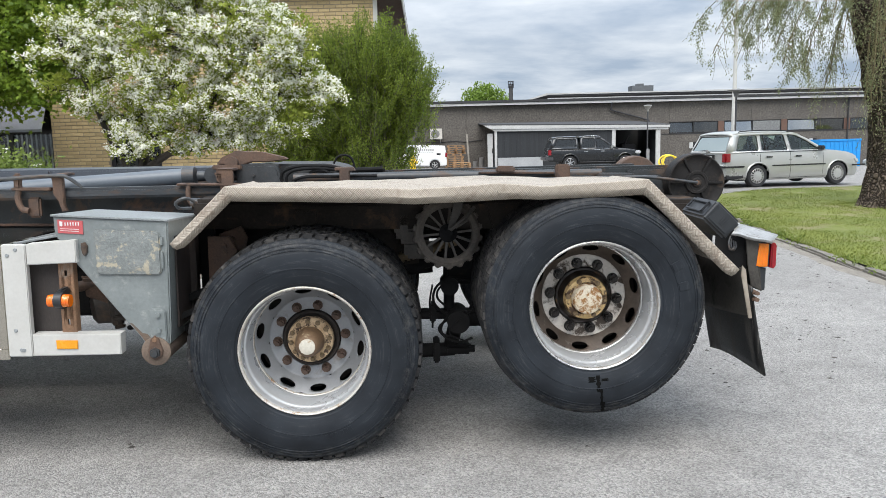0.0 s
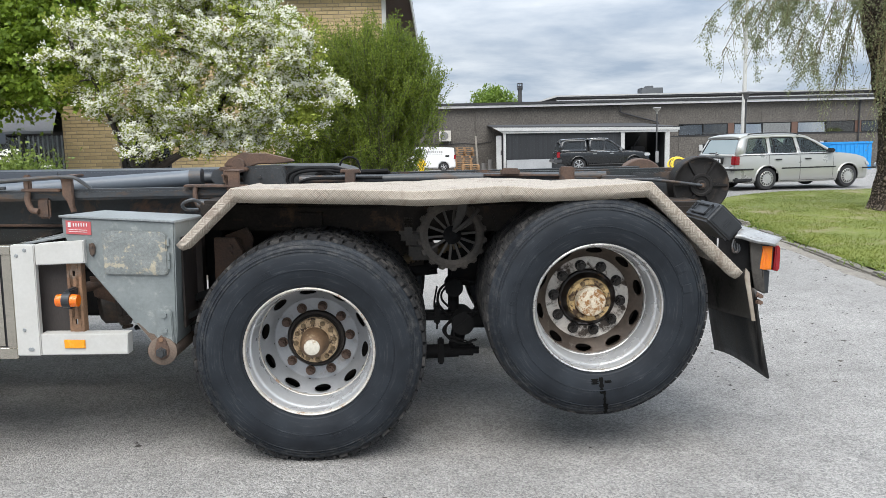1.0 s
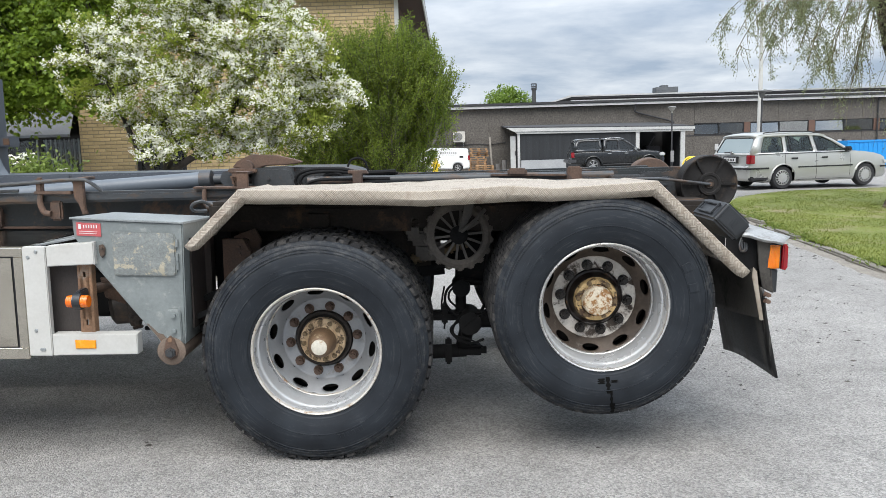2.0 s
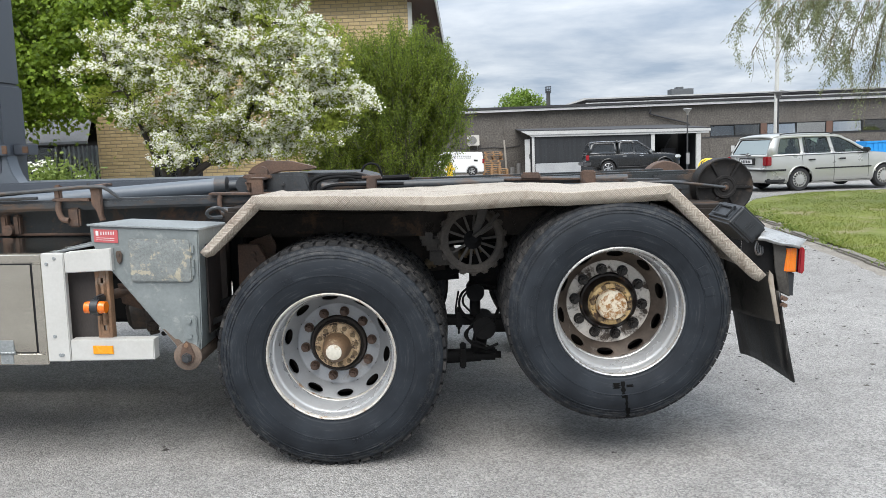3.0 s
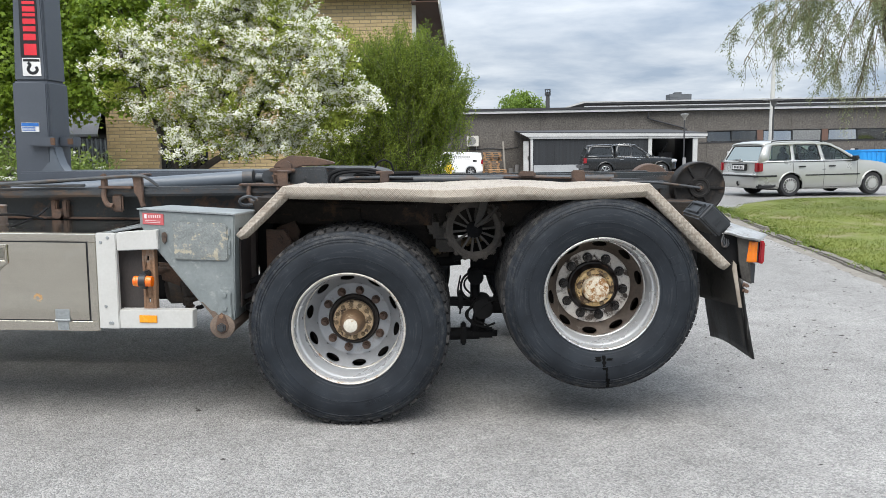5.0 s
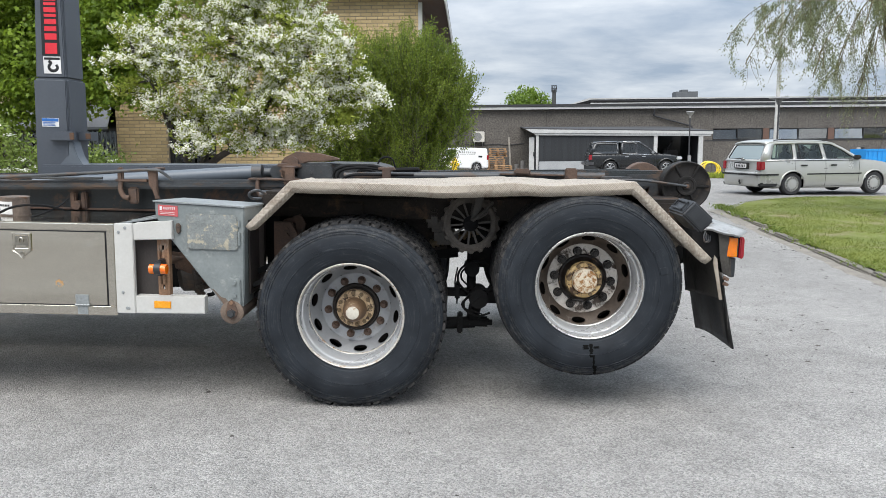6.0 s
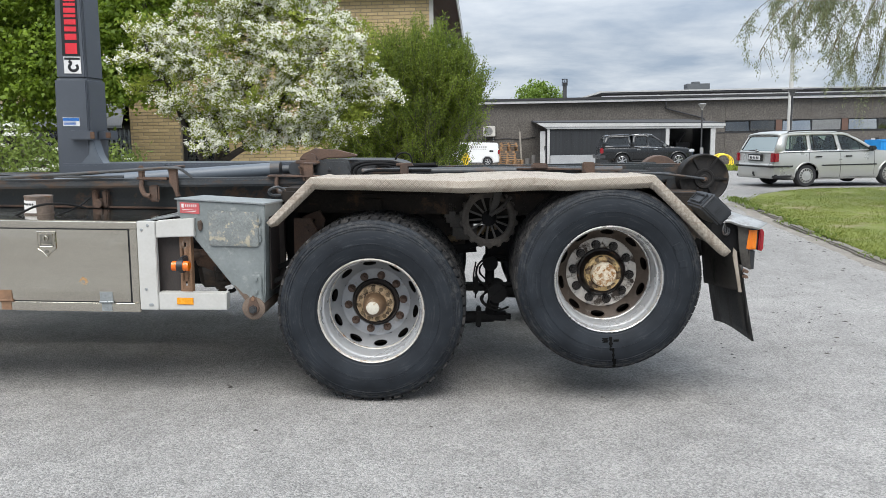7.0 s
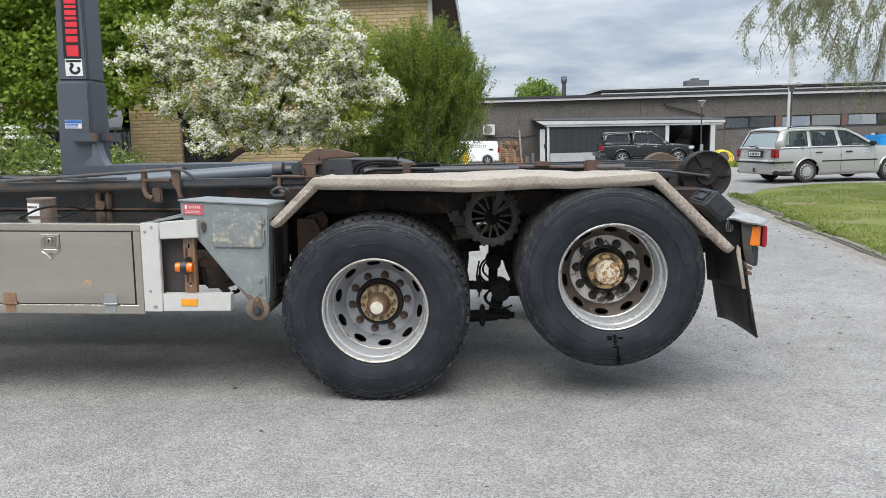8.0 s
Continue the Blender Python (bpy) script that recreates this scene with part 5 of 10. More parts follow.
tube(bm, [(1.58, 0.68, 1.262), (1.64, 0.66, 1.272), (1.74, 0.66, 1.272), (1.90, 0.69, 1.258), (2.05, 0.705, 1.240)], 0.008)
part("steel_rope", bm, M_RAIL, truck, "twisted steel rope to the roller hub")
bm = bmesh.new()
prism(bm, [(1.80, 1.10), (2.05, 1.08), (2.12, 1.02), (2.12, 0.80), (2.0, 0.74), (1.80, 0.90)], 0.62, 0.66, 0.006)
box(bm, 1.96, 2.06, 0.62, 1.88, 0.88, 1.08, 0.01)
part("rear_beam", bm, M_BLACK, truck, "black grimy rear cross beam")

# upright hook arm with its printed band
def tapered(bm, x0, x1, xa, xb, y0, y1, z0, z1, bev=0.014):
    b = bmesh.new()
    vs = [b.verts.new(p) for p in ((x0, y0, z0), (x1, y0, z0), (x1, y1, z0), (x0, y1, z0), (xa, y0, z1), (xb, y0, z1), (xb, y1, z1), (xa, y1, z1))]
    for f in ((3, 2, 1, 0), (4, 5, 6, 7), (0, 1, 5, 4), (1, 2, 6, 5), (2, 3, 7, 6), (3, 0, 4, 7)):
        b.faces.new([vs[i] for i in f])
    bmesh.ops.bevel(b, geom=b.edges[:], offset=bev, segments=3, affect="EDGES")
    merge(bm, b)


bm = bmesh.new()
tapered(bm, -2.272, -2.022, -2.260, -2.020, 1.10, 1.36, 1.18, 1.848)
column = part("hook_arm", bm, M_COLUMN, truck, "upright slate-grey hook arm with a red printed band", Matrix.Translation((-0.075, 0, 0.014)))
bm = bmesh.new()
tapered(bm, -2.250, -2.028, -2.205, -2.035, 1.112, 1.348, 1.845, 3.1)
part("upper_arm", bm, M_COLUMN, column)
bm = bmesh.new()
prism(bm, [(-2.058, 1.86), (-2.036, 1.86), (-2.044, 3.0), (-2.060, 3.0)], 1.100, 1.114, 0.006)
prism(bm, [(-2.052, 1.30), (-2.034, 1.30), (-2.030, 1.84), (-2.048, 1.84)], 1.090, 1.104, 0.006)
part("stiffening_rib", bm, M_COLUMN, column)
bm = bmesh.new()
prism(bm, [(-2.10, 1.225), (-1.88, 1.230), (-1.905, 1.240), (-1.945, 1.270), (-1.972, 1.315), (-1.990, 1.370), (-2.00, 1.42), (-2.03, 1.42), (-2.04, 1.33), (-2.10, 1.26)], 1.088, 1.20, 0.006)
part("foot_gusset", bm, M_CYL, column)
bm = bmesh.new()
prism(bm, [(-2.193, 2.0), (-2.072, 2.0), (-2.072, 2.68), (-2.180, 2.68)], 1.1085, 1.112, 0.0005)
band = part("print_band", bm, M_PRINT_BLACK, column, "black printed band with red marks")
bm = bmesh.new()
z = 2.012
for h, kind in ((0.088, 0), (0.050, 1), (0.040, 2), (0.042, 3), (0.024, 4), (0.040, 2), (0.024, 4), (0.040, 5), (0.042, 3)):
    x0, x1, t = -2.168, -2.086, 0.020
    dx = (z - 2.0) * 0.012
    x0, x1 = x0 + dx, x1 + dx
    box(bm, x0, x1, 1.1055, 1.109, z, z + h * 0.82, 0.0005)
    z += h + 0.006
part("red_print", bm, M_RED_LETTER, column, "bold red printed bars")
bm = bmesh.new()
prism(bm, [(-2.186, 1.880), (-2.066, 1.880), (-2.068, 1.994), (-2.186, 1.994)], 1.1080, 1.112, 0.0005)
sign = part("pictogram", bm, M_PRINT_WHITE, column, "white square sign with a black curved mark")
bm = bmesh.new()
tube(bm, [(-2.150, 1.965, 0), (-2.135, 1.950, 0), (-2.150, 1.925, 0), (-2.135, 1.902, 0), (-2.108, 1.900, 0), (-2.090, 1.918, 0), (-2.098, 1.940, 0)], 0.010)
bmesh.ops.transform(bm, matrix=Matrix(((1, 0, 0, 0), (0, 0, 0.12, 1.1075), (0, 1, 0, 0), (0, 0, 0, 1))), verts=bm.verts[:])
box(bm, -2.180, -2.072, 1.1068, 1.1085, 1.972, 1.988, 0)
part("pictogram_mark", bm, M_PRINT_BLACK, column)
bm = bmesh.new()
prism(bm, [(-2.212, 1.520), (-2.095, 1.520), (-2.095, 1.579), (-2.212, 1.579)], 1.0955, 1.0995, 0.0005)
part("data_sticker", bm, M_PRINT_WHITE, column, "small white and blue data sticker")
bm = bmesh.new()
prism(bm, [(-2.210, 1.556), (-2.097, 1.556), (-2.097, 1.577), (-2.210, 1.577)], 1.0935, 1.0958, 0)
for zz in (1.546, 1.537, 1.528):
    prism(bm, [(-2.206, zz), (-2.12, zz), (-2.12, zz + 0.004), (-2.206, zz + 0.004)], 1.0935, 1.0958, 0)
part("sticker_print", bm, M_BLUE, column)
bm = bmesh.new()
box(bm, -2.150, -1.978, 1.055, 1.10, 1.425, 1.490, 0.006)
part("side_lug", bm, M_COLUMN, column)
bm = bmesh.new()
box(bm, -2.02, -1.93, 1.20, 1.32, 1.425, 1.490, 0.006)
part("side_lug", bm, M_COLUMN, column)
bm = bmesh.new()
box(bm, -2.005, -1.975, 1.052, 1.06, 1.435, 1.482, 0.002)
part("lug_rust", bm, M_RUST_ORANGE, column)
bm = bmesh.new()
box(bm, -1.965, -1.928, 1.197, 1.203, 1.44, 1.478, 0.002)
part("lug_rust", bm, M_RUST_ORANGE, column)

# under the fender: axles, springs, snow-chain wheel, hoses
bm = bmesh.new()
box(bm, -0.60, 2.0, 0.42, 0.80, 1.02, 1.17, 0.02)
box(bm, -0.52, 0.55, 0.62, 0.80, 0.78, 1.08, 0.02)
part("inner_guard", bm, M_GUARD, truck, "grimy brown-black inner wheel guard")
bm = bmesh.new()
box(bm, -0.30, 0.34, 0.395, 0.425, 1.125, 1.140, 0.003)
box(bm, -0.30, 0.34, 0.415, 0.425, 1.060, 1.140, 0.003)
part("guard_ledge", bm, M_GUARD, truck, "folded steel ledge inside the fender")
bm = bmesh.new()
prism(bm, [(-0.09, 1.115), (0.02, 1.115), (0.015, 1.03), (-0.02, 0.96), (-0.085, 0.98)], 0.385, 0.42, 0.006)
part("bolted_bracket", bm, M_GUARD, truck)
bm = bmesh.new()
prism(bm, [(-0.47, 1.00), (-0.36, 1.04), (-0.33, 0.98), (-0.36, 0.86), (-0.47, 0.84)], 0.40, 0.43, 0.006)
hexa(bm, -0.405, 0.380, 0.40, 0.975, 0.016)
hexa(bm, -0.400, 0.380, 0.40, 0.925, 0.016)
part("hanger_plate", bm, M_RUSTY, truck, "bolted hanger plate, brown with rust")
bm = bmesh.new()
prism(bm, [(0.86, 1.16), (1.10, 1.16), (1.06, 1.03), (0.98, 0.98), (0.90, 1.03)], 0.40, 0.425, 0.006)
part("stay_plate", bm, M_GUARD, truck)
bm = bmesh.new()
prism(bm, [(-0.40, 1.04), (0.36, 1.04), (0.42, 0.94), (0.30, 0.86), (-0.36, 0.86), (-0.46, 0.94)], 0.58, 0.62, 0.008)
part("spring_hanger", bm, M_GUARD, truck, "rust-brown spring hanger plate")
bm = bmesh.new()
for i in range(5):
    box(bm, -0.55 + 0.05 * i, 1.75 - 0.05 * i, 0.70, 0.79, 0.70 - 0.022 * i, 0.718 - 0.022 * i, 0.003, pose(0, 0, 0.10, 0, -8, 0))
part("leaf_spring", bm, M_BLACK, truck)
bm = bmesh.new()
rod(bm, (0.0, 0.30, Z_F), (0.0, 2.20, Z_F), 0.085, seg=24)
rod(bm, (0.0, 1.05, Z_F), (0.0, 1.45, Z_F), 0.23, 0.20, seg=28)
part("drive_axle", bm, M_BLACK, truck)
bm = bmesh.new()
rod(bm, (1.333, 0.30, 0.714), (1.333, 2.20, 0.714), 0.07, seg=24)
part("tag_axle", bm, M_BLACK, truck)
bm = bmesh.new()
box(bm, 0.40, 0.58, 0.46, 0.58, 1.02, 1.17, 0.02)
box(bm, 0.41, 0.55, 0.44, 0.58, 0.94, 1.03, 0.025)
box(bm, 0.45, 0.60, 0.46, 0.60, 0.86, 0.955, 0.02)
box(bm, 0.40, 0.50, 0.42, 0.50, 0.97, 1.12, 0.03, pose(0, 0, 0, 0, 0, 0))
part("air_valve", bm, surf("oily_casting", (0.10, 0.086, 0.072), (0.05, 0.043, 0.038), rough=0.6, scale=12, fine=80), truck, "oily brown cast valve block")
bm = bmesh.new()
rod(bm, (0.42, 0.62, 0.84), (0.72, 0.62, 0.93), 0.020, seg=12)
for i in range(11):
    t = i / 10
    rod(bm, (0.43 + 0.28 * t, 0.62, 0.843 + 0.084 * t), (0.445 + 0.28 * t, 0.62, 0.848 + 0.084 * t), 0.030, seg=14)
part("coil_hose", bm, surf("yellowed_hose", (0.19, 0.14, 0.075), (0.09, 0.065, 0.04), rough=0.7, scale=15), truck, "yellow-brown ribbed coil hose")
bm = bmesh.new()
rod(bm, (0.30, 0.66, 0.77), (0.60, 0.66, 0.80), 0.045, seg=16)
rod(bm, (0.55, 0.62, 0.81), (0.64, 0.62, 0.84), 0.032, seg=14)
part("brake_chamber", bm, M_BLACK, truck)
# toothed disc with spokes
bm = bmesh.new()
fan_m = Matrix.Translation((0.670, 0.38, 1.006)) @ pose(0, 0, 0, -10, 0, 12)
lathe(bm, [(0.128, -0.012), (0.150, -0.018), (0.166, -0.012), (0.170, 0.0), (0.166, 0.014), (0.140, 0.018), (0.126, 0.012)], 64, fan_m, closed=True)
for k in range(18):
    m = fan_m @ pose(0, 0, 0, 0, 20 * k, 0)
    box(bm, -0.017, 0.017, -0.016, 0.016, 0.160, 0.182, 0.007, m)
chain = part("chain_wheel", bm, surf("muddy_rubber", (0.125, 0.108, 0.092), (0.052, 0.045, 0.039), rough=0.85, scale=12, fine=90), truck, "grey muddy toothed snow-chain wheel with spokes")
bm = bmesh.new()
for k in range(14):
    m = fan_m @ pose(0, 0, 0, 0, 360 / 14 * k + 8, 0)
    box(bm, -0.006, 0.006, -0.006, 0.010, 0.035, 0.134, 0.003, m)
part("spokes", bm, surf("muddy_spokes", (0.13, 0.118, 0.105), (0.06, 0.055, 0.05), rough=0.8, scale=12), chain)
bm = bmesh.new()
lathe(bm, [(0.0, -0.03), (0.020, -0.03), (0.030, -0.02), (0.046, -0.012), (0.048, 0.02), (0.0, 0.03)], 24, fan_m)
part("hub", bm, M_BLACK, chain)
bm = bmesh.new()
tube(bm, [(0.68, 0.32, 1.03), (0.74, 0.31, 1.08), (0.80, 0.34, 1.14)], 0.010)
prism(bm, [(0.668, 1.030), (0.690, 1.022), (0.735, 1.12), (0.745, 1.17), (0.70, 1.17)], 0.335, 0.350, 0.004)
part("swing_arm", bm, surf("arm_grey", (0.075, 0.068, 0.060), (0.03, 0.027, 0.025), rough=0.7, scale=14), chain)
# hanging linkage between the axles
bm = bmesh.new()
rod(bm, (0.700, 0.60, 0.36), (0.735, 0.60, 0.53), 0.040, seg=18)
rod(bm, (0.735, 0.60, 0.50), (0.740, 0.60, 0.56), 0.062, seg=20)
rod(bm, (0.735, 0.48, 0.52), (0.735, 0.70, 0.52), 0.060, seg=22)
rod(bm, (0.690, 0.62, 0.52), (0.690, 0.62, 0.74), 0.030, seg=14)
rod(bm, (0.690, 0.54, 0.70), (0.690, 0.70, 0.70), 0.048, seg=18)
box(bm, 0.66, 0.84, 0.60, 0.70, 0.70, 0.98, 0.02)
part("shock_absorber", bm, M_BLACK, truck, "black oily shock absorber and linkage")
bm = bmesh.new()
box(bm, 0.30, 0.72, 0.57, 0.66, 0.515, 0.560, 0.01)
box(bm, 0.585, 0.618, 0.55, 0.66, 0.50, 0.60, 0.008)
box(bm, 0.72, 1.10, 0.58, 0.68, 0.47, 0.56, 0.02, pose(0, 0, 0, 0, 0, 0))
part("radius_rod", bm, M_BLACK, truck)
bm = bmesh.new()
rod(bm, (0.30, 0.60, 0.325), (0.72, 0.60, 0.345), 0.042, 0.036, seg=18)
box(bm, 0.605, 0.640, 0.53, 0.67, 0.285, 0.40, 0.008)
box(bm, 0.67, 0.81, 0.55, 0.65, 0.325, 0.375, 0.012)
rod(bm, (0.79, 0.60, 0.345), (0.83, 0.60, 0.345), 0.020, seg=10)
part("stabiliser_arm", bm, M_BLACK, truck)
bm = bmesh.new()
tube(bm, [(0.80, 0.56, 0.735), (0.70, 0.55, 0.745), (0.62, 0.54, 0.70), (0.605, 0.54, 0.62), (0.66, 0.55, 0.55)], 0.007)
tube(bm, [(0.80, 0.58, 0.725), (0.71, 0.56, 0.735), (0.635, 0.55, 0.69), (0.625, 0.55, 0.64), (0.665, 0.55, 0.595)], 0.006)
tube(bm, [(0.78, 0.52, 0.56), (0.70, 0.51, 0.54), (0.635, 0.51, 0.49), (0.66, 0.51, 0.44), (0.74, 0.50, 0.41), (0.81, 0.51, 0.43)], 0.007)
tube(bm, [(0.74, 0.52, 0.565), (0.66, 0.50, 0.52), (0.65, 0.50, 0.46), (0.72, 0.50, 0.43)], 0.005)
tube(bm, [(0.80, 0.60, 0.56), (0.83, 0.60, 0.62), (0.87, 0.58, 0.67)], 0.009)
tube(bm, [(0.86, 0.50, 0.62), (0.80, 0.49, 0.585), (0.72, 0.49, 0.575), (0.66, 0.49, 0.53), (0.64, 0.49, 0.47), (0.68, 0.49, 0.42)], 0.0045)
tube(bm, [(0.84, 0.50, 0.60), (0.76, 0.48, 0.55), (0.70, 0.48, 0.50), (0.69, 0.48, 0.455), (0.76, 0.48, 0.425)], 0.004)
tube(bm, [(0.60, 0.60, 0.70), (0.585, 0.58, 0.60), (0.60, 0.57, 0.52), (0.60, 0.57, 0.47)], 0.005)
part("air_hose", bm, M_BLACK, truck, "thin black air hoses looped between the axles")
# brake chamber ahead of the storage box
bm = bmesh.new()
cm = Matrix.Translation((-1.00, 0.42, 0.640)) @ pose(0, 0, 0, 8, 24, -62)
lathe(bm, [(0.0, -0.12), (0.045, -0.118), (0.075, -0.10), (0.085, -0.04), (0.102, -0.034), (0.104, -0.018), (0.110, -0.014), (0.110, 0.004), (0.102, 0.010), (0.090, 0.014), (0.086, 0.07), (0.066, 0.10), (0.03, 0.108), (0.0, 0.108)], 32, cm)
for k in range(8):
    box(bm, -0.012, 0.012, -0.030, 0.022, 0.104, 0.122, 0.004, cm @ pose(0, 0, 0, 0, 45 * k, 0))
chamber = part("brake_chamber", bm, surf("oily_chamber", (0.060, 0.048, 0.040), (0.024, 0.020, 0.018), rough=0.6, scale=9, stain=(0.13, 0.085, 0.055), stain_at=(0.56, 0.7)), truck, "oily brown brake chamber")
bm = bmesh.new()
prism(bm, [(-1.13, 0.80), (-1.00, 0.79), (-0.93, 0.73), (-0.90, 0.66), (-0.955, 0.60), (-1.02, 0.66), (-1.11, 0.70)], 0.33, 0.36, 0.008)
rod(bm, (-1.16, 0.34, 0.745), (-1.02, 0.36, 0.775), 0.026, seg=12)
rod(bm, (-0.965, 0.325, 0.640), (-0.965, 0.345, 0.640), 0.022, seg=6)
part("mounting_plate", bm, M_RUSTY, chamber, "rust-brown mounting plate")
bm = bmesh.new()
tube(bm, [(-0.90, 0.34, 0.66), (-0.87, 0.34, 0.60), (-0.89, 0.36, 0.545), (-0.93, 0.38, 0.53)], 0.012)
tube(bm, [(-1.0, 0.33, 0.74), (-0.93, 0.32, 0.72), (-0.90, 0.33, 0.69)], 0.008)
part("air_pipe", bm, M_BLACK, chamber)
bm = bmesh.new()
box(bm, -1.30, -0.62, 0.46, 0.80, 0.80, 1.0, 0.02)
part("air_tank", bm, M_BLACK, truck)
# the truck goes on forwards: unseen boxes added to shade the ground beneath
bm = bmesh.new()
box(bm, -5.2, -2.76, 0.0, 0.60, 0.484, 1.0, 0.01)
part("front_locker", bm, M_STEEL, truck, "plain stainless box added out of view further forward")
bm = bmesh.new()
box(bm, -5.2, -0.8, 1.90, 2.50, 0.484, 1.0, 0.01)
part("far_side_locker", bm, M_STEEL, truck)
bm = bmesh.new()
box(bm, -5.2, -0.9, 0.95, 1.55, 0.45, 0.95, 0.03)
rod(bm, (-0.9, 1.25, 0.72), (0.0, 1.25, 0.55), 0.06, seg=16)
part("transmission", bm, M_BLACK, truck)
# unseen plate added between the rails to keep skylight off the ground
bm = bmesh.new()
box(bm, -3.3, 0.95, 0.885, 1.615, 1.06, 1.075, 0.003)
part("subframe_plate", bm, M_BLACK, truck)
bm = bmesh.new()
rod(bm, (-0.655, 0.60, 1.135), (-0.575, 0.60, 1.135), 0.030, seg=18, cap=False)
part("pipe_stub", bm, M_RAIL, truck)
bm = bmesh.new()
tube(bm, [(-0.60, 0.40, 1.13), (-0.645, 0.35, 1.135), (-0.648, 0.32, 1.165), (-0.60, 0.32, 1.185), (-0.56, 0.36, 1.16)], 0.008)
part("towing_eye", bm, M_RAIL, truck)


# ---- plants ----
RNG = np.random.default_rng(7)


def unit(v):
    return v / np.maximum(np.linalg.norm(v, axis=1, keepdims=True), 1e-9)


def leaf_cloud(name, pos, way, long_, wide, material, parent, label="", kind="", fold=0.18):
    """Many single leaves, each two folded triangles, from positions and directions."""
    n = len(pos)
    way = unit(way)
    side = unit(np.cross(way, RNG.normal(size=(n, 3))))
    nrm = np.cross(way, side)
    L = (long_ * RNG.uniform(0.7, 1.25, n))[:, None]
    W = (wide * RNG.uniform(0.7, 1.25, n))[:, None]
    mid = pos + way * L * 0.45
    v = np.stack([pos, mid + side * W / 2 + nrm * W * fold, pos + way * L, mid - side * W / 2 + nrm * W * fold], 1).reshape(-1, 3)
    me = bpy.data.meshes.new(name)
    me.vertices.add(4 * n)
    me.vertices.foreach_set("co", v.ravel())
    k = (np.arange(n) * 4)[:, None]
    tri = np.concatenate([k, k + 1, k + 2, k, k + 2, k + 3], 1).reshape(-1)
    me.loops.add(6 * n)
    me.loops.foreach_set("vertex_index", tri)
    me.polygons.add(2 * n)
    me.polygons.foreach_set("loop_start", np.arange(2 * n) * 3)
    me.update(calc_edges=True)
    me.materials.append(material)
    ob = new(name, me)
    ob.parent = parent
    return tagged(ob, label=label, kind=kind)


def flower_cloud(name, pos, face, size, material, parent, label=""):
    """Small open five-petalled blossoms."""
    n = len(pos)
    face = unit(face)
    a = unit(np.cross(face, RNG.normal(size=(n, 3))))
    b = np.cross(face, a)
    s = (size * RNG.uniform(0.75, 1.2, n))[:, None]
    rows = [pos - face * s * 0.25]
    for k in range(10):
        w, r = 2 * math.pi * k / 10, (1.0 if k % 2 == 0 else 0.62)
        rows.append(pos + s * r * (a * math.cos(w) + b * math.sin(w)) + face * s * (0.12 if k % 2 == 0 else 0.0))
    v = np.stack(rows, 1).reshape(-1, 3)
    me = bpy.data.meshes.new(name)
    me.vertices.add(11 * n)
    me.vertices.foreach_set("co", v.ravel())
    base = np.array([[0, 1 + k, 1 + (k + 1) % 10] for k in range(10)]).ravel()
    idx = (np.arange(n)[:, None] * 11 + base[None, :]).ravel()
    me.loops.add(30 * n)
    me.loops.foreach_set("vertex_index", idx)
    me.polygons.add(10 * n)
    me.polygons.foreach_set("loop_start", np.arange(10 * n) * 3)
    me.update(calc_edges=True)
    me.materials.append(material)
    ob = new(name, me)
    ob.parent = parent
    return tagged(ob, label=label)


def twigs(name, segs, material, parent, label=""):
    """Thin four-sided tapering twigs."""
    verts, faces = [], []
    for p, q, r0, r1 in segs:
        p, q = Vector(p), Vector(q)
        w = (q - p).normalized()
        a = w.orthogonal().normalized()
        b = w.cross(a)
        k = len(verts)
        for c, r in ((p, r0), (q, r1)):
            verts += [c + a * r, c + b * r, c - a * r, c - b * r]
        faces += [(k + i, k + (i + 1) % 4, k + 4 + (i + 1) % 4, k + 4 + i) for i in range(4)]
    return sheet(name, verts, faces, material, parent, label)


def in_lobes(lobes, n, shell=2.4):
    """Points in a union of ellipsoids (x, y, z, rx, ry, rz), thicker towards their outsides."""
    vol = np.array([l[3] * l[4] * l[5] for l in lobes]) ** 0.8
    pick = RNG.choice(len(lobes), n, p=vol / vol.sum())
    l = np.array(lobes)[pick]
    d = unit(RNG.normal(size=(n, 3)))
    return l[:, :3] + d * (RNG.random(n) ** (1 / shell))[:, None] * l[:, 3:], d


def leaf_material(name, light, dark, see=0.3):
    m = bpy.data.materials.new(name)
    m.use_nodes = True
    n = Nodes(m.node_tree)
    out = n.add("ShaderNodeOutputMaterial")
    r = n.add("ShaderNodeNewGeometry").outputs["Random Per Island"]
    vec = n.add("ShaderNodeTexCoord").outputs["Object"]
    f = n.math("ADD", n.math("MULTIPLY", r, 0.55), n.math("MULTIPLY", n.span(n.noise(vec, 1.3, 4.0, 0.6), 0.3, 0.7), 0.45))
    c = n.mix(f, rgb(dark), rgb(light))
    p = n.add("ShaderNodeBsdfPrincipled", {"Base Color": c, "Roughness": 0.55, "Specular IOR Level": 0.35})
    t = n.add("ShaderNodeBsdfTranslucent", {"Color": c})
    n.put(out.inputs[0], n.add("ShaderNodeMixShader", {0: see, 1: p.outputs[0], 2: t.outputs[0]}).outputs[0])
    return m


M_BARK = surf("dark_bark", (0.060, 0.048, 0.038), (0.025, 0.020, 0.017), rough=0.9, scale=9, fine=40, bump=0.8, bump_size=0.02, stretch=(1, 1, 0.3))


